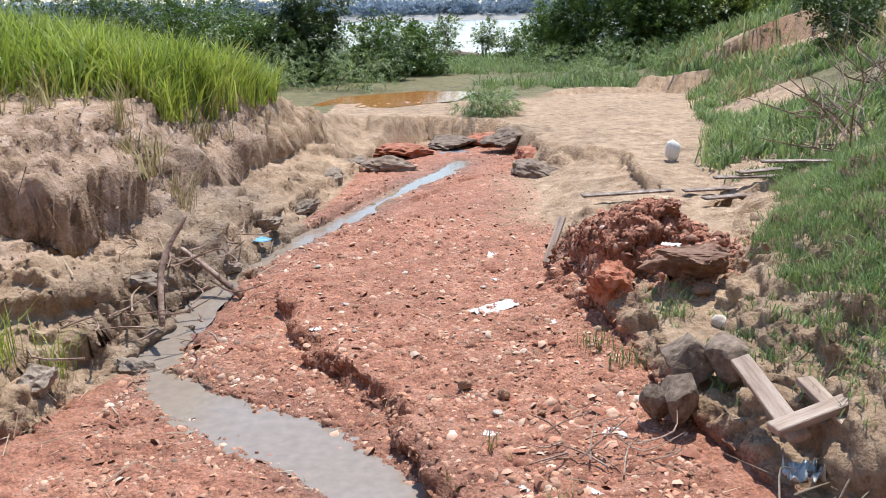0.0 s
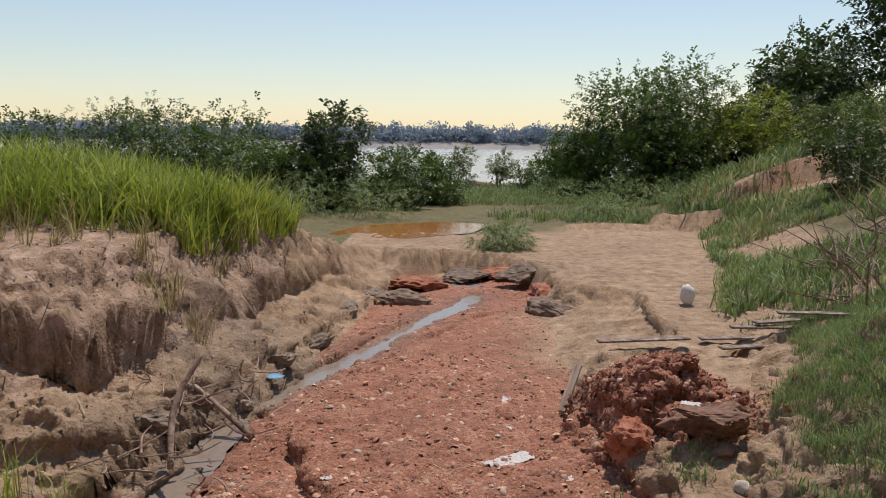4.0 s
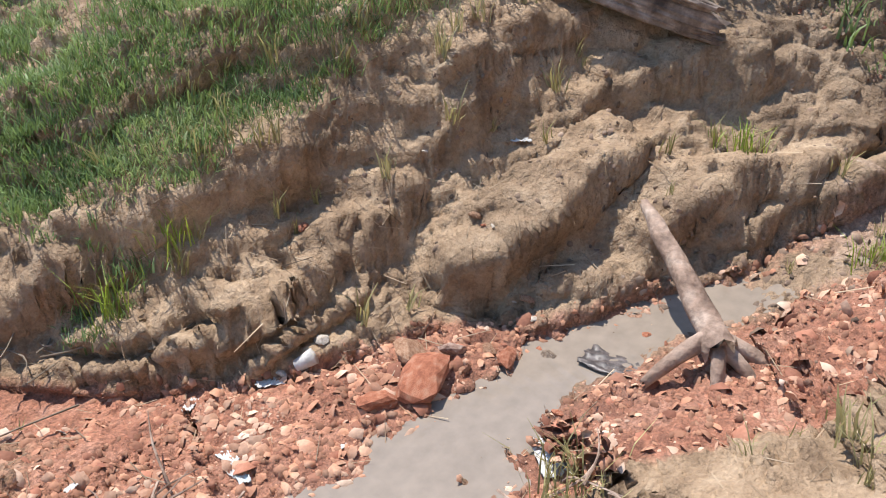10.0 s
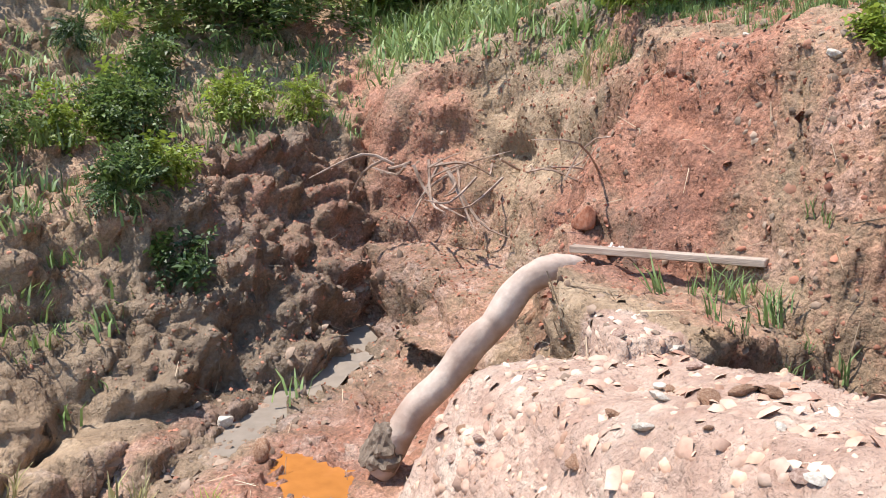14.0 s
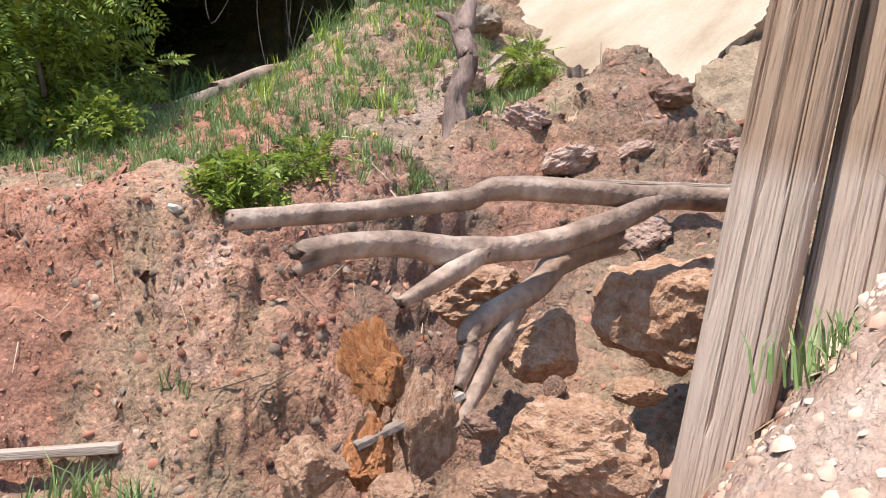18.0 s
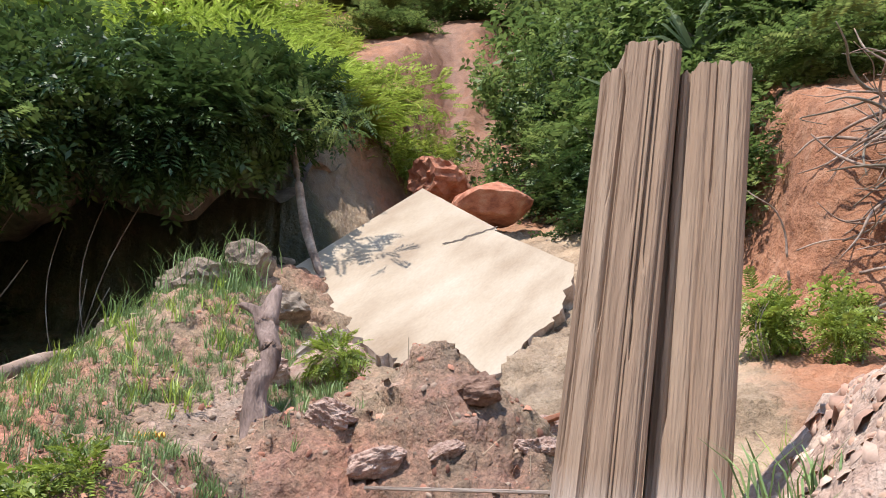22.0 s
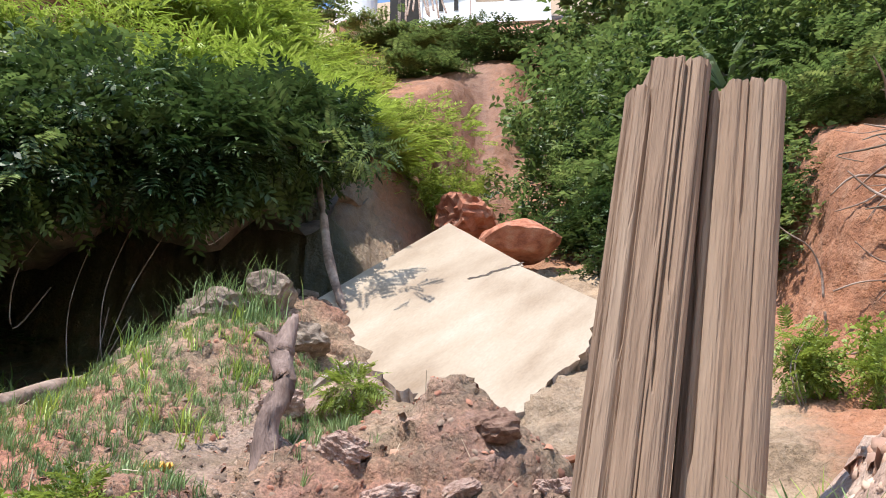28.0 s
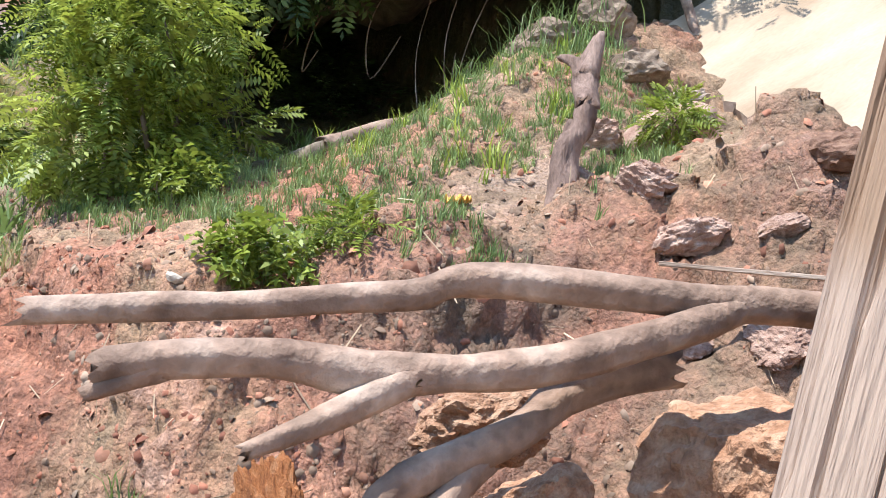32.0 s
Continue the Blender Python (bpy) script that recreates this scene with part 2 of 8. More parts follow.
CONCRETE = surface("concrete", [(0.25, 0.172, 0.108), (0.37, 0.285, 0.20), (0.43, 0.35, 0.265)], 1.1, 0.85, 0.3, 26.0, 0.06, stretch=(1.0, 2.6, 1.0))
BROKEN = surface("broken_concrete", [(0.26, 0.19, 0.15), (0.40, 0.31, 0.25), (0.50, 0.42, 0.36)], 9.0, 0.95, 0.7, 50.0, 0.12)
RED_EARTH = surface("red_earth", [(0.20, 0.065, 0.035), (0.36, 0.13, 0.07), (0.43, 0.22, 0.14)], 8.0, 0.95, 0.6, 60.0, 0.14, random_tint=0.15)
BROWN_EARTH = surface("brown_earth", [(0.10, 0.07, 0.05), (0.20, 0.145, 0.105), (0.30, 0.235, 0.175)], 8.0, 0.95, 0.6, 60.0, 0.14, random_tint=0.15)
GREY_EARTH = surface("grey_earth", [(0.13, 0.10, 0.075), (0.26, 0.205, 0.155), (0.36, 0.295, 0.23)], 7.0, 0.95, 0.6, 55.0, 0.13, random_tint=0.12)
PINK_EARTH = surface("pink_earth", [(0.20, 0.11, 0.08), (0.36, 0.23, 0.175), (0.47, 0.34, 0.275)], 7.0, 0.95, 0.6, 55.0, 0.13, random_tint=0.12)
ORANGE_CLAY = surface("orange_clay", [(0.20, 0.070, 0.026), (0.36, 0.135, 0.046), (0.43, 0.21, 0.10)], 9.0, 0.9, 0.6, 60.0, 0.14)
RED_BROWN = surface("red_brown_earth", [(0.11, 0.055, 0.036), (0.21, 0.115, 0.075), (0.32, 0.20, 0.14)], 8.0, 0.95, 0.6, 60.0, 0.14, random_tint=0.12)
YELLOW_ROCK = surface("ochre_rock", [(0.22, 0.105, 0.055), (0.36, 0.20, 0.12), (0.45, 0.30, 0.20)], 11.0, 0.92, 0.8, 55.0, 0.14, random_tint=0.1)
GRAVEL = surface("gravel", [(0.24, 0.10, 0.06), (0.40, 0.20, 0.12), (0.52, 0.36, 0.26)], 4.0, 0.92, 0.3, 60.0, 0.1, island=0.4)
STONE = surface("pale_stone", [(0.391, 0.323, 0.255), (0.510, 0.442, 0.365), (0.595, 0.544, 0.476)], 9.0, 0.85, 0.4, 60.0, 0.08, random_tint=0.12)
WHITE_STONE = surface("white_stone", [(0.62, 0.60, 0.56), (0.74, 0.72, 0.68), (0.80, 0.79, 0.76)], 9.0, 0.8, 0.3, 60.0, 0.05)
PLASTIC = surface("white_plastic", [(0.36, 0.33, 0.30), (0.52, 0.50, 0.47), (0.62, 0.61, 0.59)], 14.0, 0.45, 0.3, 60.0, 0.04)
BLUE_PLASTIC = surface("blue_plastic", [(0.05, 0.20, 0.36), (0.10, 0.33, 0.52), (0.25, 0.48, 0.62)], 14.0, 0.45, 0.3, 60.0, 0.04)
GRASS_BRIGHT = surface("bright_grass", [(0.17, 0.24, 0.03), (0.31, 0.39, 0.06), (0.46, 0.52, 0.13)], 1.5, 0.55, 0, 30.0, 0.05, island=0.35, see=0.35)
GRASS_SHORT = surface("short_grass", [(0.10, 0.165, 0.05), (0.185, 0.265, 0.085), (0.30, 0.37, 0.15)], 1.5, 0.6, 0, 30.0, 0.05, island=0.4, see=0.3)
GRASS_DRY = surface("dry_grass", [(0.22, 0.19, 0.07), (0.34, 0.30, 0.13), (0.42, 0.38, 0.20)], 1.5, 0.7, 0, 30.0, 0.05, island=0.35, see=0.3)
LEAF = surface("leaves", [(0.055, 0.090, 0.026), (0.125, 0.180, 0.048), (0.26, 0.315, 0.095)], 1.2, 0.5, 0, 30.0, 0.05, island=0.5, see=0.4)
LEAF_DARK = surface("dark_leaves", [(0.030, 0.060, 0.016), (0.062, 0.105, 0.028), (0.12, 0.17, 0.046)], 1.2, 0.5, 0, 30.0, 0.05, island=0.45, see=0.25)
LEAF_LIGHT = surface("light_leaves", [(0.13, 0.18, 0.03), (0.25, 0.31, 0.05), (0.40, 0.45, 0.10)], 1.2, 0.5, 0, 30.0, 0.05, island=0.45, see=0.42)
BARK = surface("bark", [(0.10, 0.075, 0.05), (0.19, 0.15, 0.11), (0.27, 0.22, 0.17)], 7.0, 0.9, 0.5, 50.0, 0.1)
WHITE_WALL = surface("white_plaster", [(0.68, 0.67, 0.64), (0.78, 0.77, 0.75), (0.82, 0.81, 0.80)], 0.8, 0.85, 0.1, 20.0, 0.03)
TILE = surface("roof_tiles", [(0.055, 0.024, 0.018), (0.10, 0.042, 0.03), (0.16, 0.075, 0.055)], 3.0, 0.9, 0.4, 30.0, 0.1)
# near-black that stands in for the shade inside rooms and windows
SHADE_BLACK = surface("shade_black", [(0.02, 0.018, 0.015), (0.03, 0.027, 0.024)], 2.0, 0.9, 0, 30.0, 0.05)

# ---- the lie of the land ----
# gully floor: course with the floor's height
COURSE = [(0.3, 60, -2.5), (0.2, 17, -2.45), (0.2, 12, -2.38), (-0.3, 8, -2.3), (-0.3, 5, -2.22), (0.3, 3, -2.18), (1.6, 1.7, -2.12), (2.9, 1.3, -2.02),
          (3.5, 0.4, -1.88), (3.9, -0.3, -1.6), (4.1, -1.0, -1.26), (4.7, -1.6, -1.02), (6.0, -1.9, -0.9)]
# outline of the cut floor, anticlockwise from the near west
OUTLINE = [(-5.0, 2.6), (0.3, 1.7), (1.2, 1.25), (2.1, 0.75), (2.7, 0.1), (3.1, -0.7), (3.45, -1.3), (3.85, -1.75), (4.35, -2.15), (5.0, -2.45), (5.9, -2.6), (6.4, -1.9),
           (5.3, -1.0), (4.65, -0.4), (4.28, 0.02), (3.82, 0.45), (3.48, 0.81), (3.22, 1.03), (3.05, 1.25), (2.85, 1.58), (2.5, 1.78), (2.15, 2.05), (1.88, 2.5), (1.62, 3.2), (1.4, 4.5), (1.2, 5.7), (1.0, 7.0),
           (1.15, 8.6), (1.35, 12.0), (1.5, 14.5), (1.1, 16.6), (-0.3, 17.6), (-1.0, 16.0), (-1.5, 11.2), (-1.75, 7.5), (-2.15, 6.2), (-2.4, 4.6), (-3.1, 3.6)]
STREAM = [(0.4, 14.6), (0.09, 13.53), (-0.5, 12.09), (-1.04, 10.33), (-1.48, 9.28), (-1.76, 8.41), (-2.05, 7.24), (-2.21, 6.3), (-2.11, 5.57), (-1.64, 4.99), (-1.15, 4.59), (-0.74, 4.27), (-0.42, 3.91), (0.15, 2.3), (0.9, 1.75), (1.75, 1.2), (2.25, 1.1), (2.8, 0.97), (3.3, 0.65), (3.75, 0.25), (4.15, -0.2), (4.6, -0.65), (5.2, -1.2), (5.9, -1.85)]
TOE_Y = [-3, -1, -0.4, 0, 0.47, 0.8, 1.0, 1.5, 1.76, 2.0, 2.45, 3, 4, 6, 8, 11, 14, 20, 30, 60]
TOE_X = [6.6, 5.2, 4.6, 4.25, 3.78, 3.42, 3.2, 2.88, 2.52, 2.15, 1.9, 1.65, 1.6, 2.05, 2.9, 3.6, 4.6, 6.0, 7.5, 10]


def line_distance(x, y, line, closed=False):
    """Distance to a line of points, and the third number of its points at the nearest place."""
    pts = list(line) + ([line[0]] if closed else [])
    best, value = np.full(x.shape, 1e9), np.zeros(x.shape)
    for a, b in zip(pts, pts[1:]):
        dx, dy = b[0] - a[0], b[1] - a[1]
        s = np.clip(((x - a[0]) * dx + (y - a[1]) * dy) / (dx * dx + dy * dy), 0, 1)
        d = np.hypot(x - a[0] - s * dx, y - a[1] - s * dy)
        near = d < best
        best = np.where(near, d, best)
        if len(a) > 2:
            value = np.where(near, a[2] + s * (b[2] - a[2]), value)
    return best, value


def inside(x, y, ring):
    hit = np.zeros(x.shape, bool)
    for (ax, ay), (bx, by) in zip(ring, ring[1:] + ring[:1]):
        if ay != by:
            hit ^= ((ay > y) != (by > y)) & (x < (bx - ax) * (y - ay) / (by - ay) + ax)
    return hit


def beside(x, y, line):
    """Signed distance to a line (positive on its left), the unit way to its left, and how far from the ends along it (0 at an end, 1 inside)."""
    best, sign, frac = np.full(x.shape, 1e9), np.ones(x.shape), np.zeros(x.shape)
    wx, wy = np.zeros(x.shape), np.zeros(x.shape)
    run = [0.0]
    for (ax, ay), (bx, by) in zip(line, line[1:]):
        run.append(run[-1] + math.hypot(bx - ax, by - ay))
    for k, ((ax, ay), (bx, by)) in enumerate(zip(line, line[1:])):
        dx, dy = bx - ax, by - ay
        ln = math.hypot(dx, dy)
        q = np.clip(((x - ax) * dx + (y - ay) * dy) / ln ** 2, 0, 1)
        d = np.hypot(x - ax - q * dx, y - ay - q * dy)
        near = d < best
        best = np.where(near, d, best)
        sign = np.where(near, np.where(dx * (y - ay) - dy * (x - ax) >= 0, 1.0, -1.0), sign)
        frac = np.where(near, (run[k] + q * ln) / run[-1], frac)
        wx, wy = np.where(near, -dy / ln, wx), np.where(near, dx / ln, wy)
    return best * sign, wx, wy, np.clip(np.minimum(frac, 1 - frac) * 6, 0, 1)


# broken edges in the banks: line with the uphill side on its left, height of the step, how far back it fades, how far the lip hangs over
LEDGES = [
    ([(1.95, 2.42), (2.35, 2.12), (2.76, 1.98), (3.0, 1.92), (3.31, 1.88), (3.58, 1.74), (3.91, 1.56)], 0.08, 0.374, 0.042),
    ([(2.95, 1.62), (3.09, 1.44), (3.2, 1.37), (3.34, 1.28), (3.69, 1.14), (3.85, 1.07), (4.1, 1.0)], 0.13, 0.462, 0.07),
    ([(1.70, 3.25), (2.02, 2.96), (2.22, 2.74), (2.39, 2.62), (2.61, 2.47), (2.84, 2.31), (3.1, 2.2)], 0.085, 0.44, 0.042),
    ([(4.0, 1.42), (4.18, 1.30), (4.36, 1.02), (4.52, 0.88), (4.6, 0.67), (4.79, 0.5)], 0.085, 0.495, 0.056),
    ([(3.50, 0.92), (3.66, 0.85), (4.10, 0.52), (4.23, 0.28), (4.72, 0.14), (5.0, 0.0)], 0.085, 0.396, 0.049),
    ([(2.82, 1.80), (3.02, 1.58), (3.16, 1.30), (3.30, 1.06), (3.54, 0.80)], 0.03, 0.198, 0.021),
    ([(3.05, 2.26), (3.17, 2.18), (3.41, 1.97), (3.60, 1.88), (3.77, 1.72), (4.39, 1.45)], 0.04, 0.308, 0.021),
    ([(2.18, 2.08), (2.42, 2.0), (2.62, 1.92), (2.80, 1.86)], 0.04, 0.22, 0.028),
    ([(3.78, 0.66), (3.89, 0.56), (4.08, 0.34), (4.33, 0.02), (4.56, -0.19), (4.8, -0.3)], 0.075, 0.33, 0.042),
    ([(2.20, 3.85), (2.30, 3.62), (2.52, 3.20), (2.83, 3.0), (3.14, 2.82)], 0.05, 0.55, 0.028),
    ([(6.5, -3.0), (5.87, -2.95), (5.1, -2.88), (4.39, -2.83), (3.8, -2.78), (3.3, -2.72)], 0.09, 0.5, 0.07),
    ([(-3.9, 5.7), (-3.43, 6.1), (-3.1, 6.5), (-2.94, 7.1), (-2.77, 7.6), (-2.6, 7.85)], 0.32, 0.99, 0.084),
    ([(-2.95, 7.9), (-2.8, 8.5), (-2.68, 9.3), (-2.65, 10.1), (-2.52, 11.0), (-2.44, 12.1), (-2.31, 13.2), (-1.97, 15.4)], 0.192, 0.88, 0.084),
    ([(-3.3, 4.9), (-3.0, 5.3), (-2.88, 5.55), (-2.62, 6.0), (-2.46, 6.3)], 0.1, 0.55, 0.042),
    ([(-2.30, 7.3), (-2.12, 7.9), (-2.08, 8.6), (-1.95, 9.6), (-1.80, 10.8), (-1.55, 12.6), (-1.1, 14.8)], 0.05, 0.385, 0.035),
    ([(-1.95, 8.0), (-1.75, 8.9), (-1.35, 10.2), (-0.9, 11.6), (-0.55, 12.6)], 0.035, 0.33, 0.021),
    ([(-0.6, 10.6), (-0.1, 11.6), (0.25, 12.4), (0.75, 13.0)], 0.035, 0.33, 0.021),
    ([(1.25, 8.3), (1.8, 8.75), (2.3, 8.85), (2.9, 8.8)], 0.025, 0.33, 0.014),
    ([(2.6, 8.2), (3.1, 8.25), (3.7, 8.2), (4.3, 8.4)], 0.05, 0.385, 0.035),
    ([(2.7, 8.75), (3.3, 8.8), (3.9, 8.7), (4.4, 8.9)], 0.045, 0.385, 0.035),
    ([(2.4, 22.6), (3.4, 22.9), (4.3, 23.6), (5.2, 23.2), (5.9, 23.6), (7.0, 22.9)], 0.128, 1.1, 0.035),
    ([(5.4, 24.6), (6.2, 23.9), (6.8, 22.9), (7.3, 22.4)], 0.32, 1.76, 0.07),
    ([(7.3, 24.4), (9.0, 25.6), (10.2, 25.4), (11.2, 25.2), (12.5, 25.6), (14.5, 27.0)], 0.72, 3.3, 0.175),
    ([(8.6, 29.0), (10.0, 29.6), (12.0, 29.0), (14.5, 30.0)], 0.48, 3.3, 0.14),
]


def lattice(seed, n=256):
    return np.random.default_rng(seed).random((n, n))


NOISE_GRIDS = [lattice(k) for k in range(4)]


def rough(x, y, scale, seed=0, octaves=4, gain=0.5):
    """Smooth noise in -1..1 over the plan."""
    total, amp, norm = np.zeros(x.shape), 1.0, 0.0
    g = NOISE_GRIDS[seed]
    for k in range(octaves):
        u, v = x * scale + 37.3 * k + 500, y * scale + 11.9 * k + 500
        i, j = np.floor(u).astype(int), np.floor(v).astype(int)
        fu, fv = u - i, v - j
        fu, fv = fu * fu * (3 - 2 * fu), fv * fv * (3 - 2 * fv)
        a, b, c, d = (g[(i + p) % 256, (j + q) % 256] for p, q in ((0, 0), (1, 0), (0, 1), (1, 1)))
        total += amp * ((a * (1 - fu) + b * fu) * (1 - fv) + (c * (1 - fu) + d * fu) * fv)
        norm, amp, scale = norm + amp, amp * gain, scale * 2.03
    return total / norm * 2 - 1


def ramp01(v, a, b):
    s = np.clip((v - a) / (b - a), 0, 1)
    return s * s * (3 - 2 * s)


def land(x, y):
    """Height of the ground and its soil layers (red, sand, loam, clay) over the plan."""
    x, y = np.asarray(x, float), np.asarray(y, float)
    wob = rough(x, y, 0.9, 0) * 0.26 + rough(x, y, 3.0, 1, 2) * 0.035
    # east hillside
    e = x - np.interp(y, TOE_Y, TOE_X) + wob * 0.8
    shelf = np.interp(y, [-3, -1, 0, 1, 3, 8, 14, 25, 60], [-0.9, -1.5, -1.8, -1.95, -2.02, -1.98, -1.95, -2.1, -2.6])
    pitch = np.interp(y, [-1, 0, 1.5, 3, 5], [1.0, 0.80, 0.78, 0.82, 0.9])
    rise = np.where(e < 0, 0, np.minimum(pitch * e, 1.25 + 0.42 * (e - 1.25 / pitch)))
    steep_far = ramp01(y, 5, 9)
    rise = rise * (1 - steep_far) + steep_far * np.clip(0.37 * e, 0, None)
    rise = np.where(rise > 2, 2 + 6 * (1 - np.exp(-(rise - 2) / 6)), rise) * (y > 5) + rise * (y <= 5)
    east = shelf + rise
    # west bank
    west = np.interp(y, [-6, 0, 4, 7, 10, 14, 18, 30, 60], [-1.5, -1.45, -1.2, -1.0, -1.05, -1.6, -2.0, -2.15, -2.6]) + 0.72 * np.exp(-(((x + 5.6) / 3.0) ** 2 + ((y - 11.6) / 2.8) ** 2))
    west = west + 0.03 * np.clip(-x - 3, 0, 8)
    side = ramp01(x + np.interp(y, [0, 18, 30], [0.4, 0.2, -0.5]), -0.7, 0.7)
    far = ramp01(y, 1.5, 3.0)
    z = west * (1 - side) + east * side
    near = -1.5 + 0.0 * x
    near_e = np.maximum(near, east - 0.1)
    z = z * far + near_e * (1 - far)
    # south terrace and bluff
    s = -(y + 2.75) + 0.12 * (x - 3.0) + wob * 0.5
    terrace = np.where(s < 0, -5, 0.16 + np.where(s < 3.2, 0.36 * s, 1.15 + np.where(s < 9, 0.62 * (s - 3.2), 3.6 + 0.80 * (s - 9))))
    terrace = np.where(s < 0, np.maximum(-5, 0.16 + 2.4 * s), terrace)
    terrace = terrace + 0.22 * ramp01(x, 2.7, 3.7) * np.clip(s, 0, 3.2) * (1 - ramp01(s, 3.2, 4.6)) * (1 - ramp01(x, 4.0, 4.6) * ramp01(s, 0.9, 2.0))
    terrace = terrace + 1.7 * ramp01(s - 0.25 * np.abs(x - 6), 4.3, 4.6) * ramp01(x, 3.6, 4.6)
    terrace = terrace + 1.5 * ramp01(s, 3.1, 3.8) * ramp01(-x, -0.3, 0.5)
    east_end = ramp01(x, 2.2, 2.9)
    z = np.maximum(z, terrace * east_end + (1 - east_end) * (terrace - 0.55 * ramp01(-s, -2.2, -0.4)))
    # the bluff climbs faster east of the ravine
    bearing = np.degrees(np.arctan2(x - 1.1, -0.8 - y))
    z = z + 5.0 * ramp01(bearing, 26.5, 36) * ramp01(-bearing, -75, -52) * ramp01(np.hypot(x - 1.1, y + 0.8), 8.5, 15.5) * (y < -3)
    reach = np.hypot(x - 1.1, y + 0.8)
    z = z - 2.6 * np.exp(-((bearing - 13.6 - 1.2 * np.sin(reach)) / 2.0) ** 2) * ramp01(reach, 9.3, 11.0) * ramp01(-reach, -19, -15) * (y < -3)
    # pale sand bank round the camera's south
    by_posts = ramp01(-y, 1.95, 2.45)
    bank = np.clip(-0.38 - np.where(x < 1.42, 0.22 + 0.83 * by_posts, 0.22) * (x - 1.42) + 0.12 * np.clip(-y - 2.4, 0, 2) + 0.05 * rough(x, y, 1.6, 2), -1.3, -0.36 + 0.91 * by_posts)
    bank = bank - 1.25 * (1 - ramp01(-y + 0.5 * rough(x, y, 0.5, 1) * ramp01(np.abs(x - 1.6), 1.2, 2.2), 0.55, 1.35)) - 3.0 * ramp01(x + 0.45 * (y + 2.4) + wob * 0.4, 1.75, 2.1) * ramp01(-y, 1.75, 2.1)
    bank = bank - 4 * ramp01(x + 0.35 * wob, 3.0, 3.4) - 6 * ramp01(-y + 0.8 * rough(x, y, 0.5, 2) * ramp01(np.abs(x - 1.6), 1.2, 2.2), 3.3, 4.2) - 2.0 * ramp01(-x, 1.5, 5)
    sand_on = ramp01(bank - z, -0.03, 0.05) * (y < 0)
    z = np.where(y < 0, np.maximum(z, bank), z)
    # earth shelf between the sand and the scarp
    shelf_red = -0.60 - 5 * np.clip(y + 1.92 + 0.35 * (x - 3.6) + 0.5 * wob, 0, None) - 4 * np.clip(x - 4.35, 0, None) - 5 * np.clip(2.75 - x, 0, None)
    z = np.where(y < -1, np.maximum(z, shelf_red), z)
    # rocky pit under the fallen branch
    pit = np.exp(-(((x - 2.15) / 0.62) ** 2 + ((y + 2.72) / 0.42) ** 2))
    z = z - 0.55 * pit
    # gully
    d, _ = line_distance(x, y, OUTLINE, True)
    sd = np.where(inside(x, y, OUTLINE), -d, d) + wob * 0.45
    _, floor = line_distance(x, y, COURSE)
    slope = np.interp(y, [-2, 1.0, 3.0, 8, 12, 15, 17], [2.2, 1.05, 1.2, 1.9, 1.3, 3.0, 3.4])
    gentle = ramp01(y + wob, 6.8, 10) * ramp01(x + wob, -0.2, 1.6) * ramp01(-y, -15, -12.0)
    nearside = ramp01(-y, -2.6, -1.6) * ramp01(-x, -3.6, -2.4)
    slope = slope * (1 - gentle) + 0.22 * gentle
    slope = slope * (1 - nearside) + 0.42 * nearside
    cut = floor + np.clip(sd, 0, None) * slope + 40 * ramp01(sd, 1.3, 2.6) * np.where(y > 0, 0.6, 1)
    cut = np.where((y < -0.9) & (x < 3.3), 50.0, cut)
    sw = sd + 0.28 * rough(x, y, 0.5, 3, 3)
    westward = ramp01(-x, 0.8, 1.5) * ramp01(y, 2.5, 3.5)
    cut = cut * (1 - westward) + westward * (floor + np.where(sw < 0.95, 0.62 * np.clip(sw, 0, None), 0.59 + 1.25 * (sw - 0.95)))
    crumb = rough(x, y, 2.2, 2) * 0.06
    in_cut = cut < z
    wall = in_cut & (sd > 0)
    z = np.where(in_cut, cut + np.where(sd > 0, crumb * ramp01(sd, 0, 0.2), 0), z)
    # low scarp across the red floor
    scarp = [(-1.5, 7.4), (-1.35, 6.8), (-0.85, 5.35), (-0.3, 4.7), (-0.05, 3.8), (0.05, 3.0)]
    dsc, _ = line_distance(x, y, scarp)
    xs = np.interp(y, [p[1] for p in scarp[::-1]], [p[0] for p in scarp[::-1]])
    on = (sd < 0.3) & (y > 2.9) & (y < 7.3)
    up = ramp01(x - xs + rough(x, y, 3, 1) * 0.12, -0.04, 0.05)
    z = z - np.where(on, 0.13 * (1 - up) * ramp01(y, 2.9, 3.6) * ramp01(-y, -7.3, -6.3), 0)
    # stream bed
    dst, _ = line_distance(x, y, STREAM)
    wide = 0.16 + 0.10 * rough(x, y, 0.6, 2) + 0.10 * ramp01(-y, -5.6, -4.8) * ramp01(y, 2.6, 3.4) + 0.16 * ramp01(x, 1.0, 1.6) * ramp01(-x, -4.6, -3.8) * ramp01(-y, -2.6, -2.2)
    bed = np.exp(-(dst / wide) ** 2)
    z = z - 0.09 * bed * (sd < 0.4)
    # mound of red rubble with an undercut ledge, and the mud hummock
    mound = 0.52 * np.exp(-(((x - 1.65) / 0.62) ** 2 + ((y - 6.7) / 0.75) ** 2)) * (0.8 + 0.5 * rough(x, y, 4.0, 1))
    z = z + mound
    z = z + 0.30 * np.exp(-((((x - 0.75) * 0.8 + (y - 2.45) * 0.3) / 0.45) ** 2 + ((y - 2.45) / 0.32) ** 2))
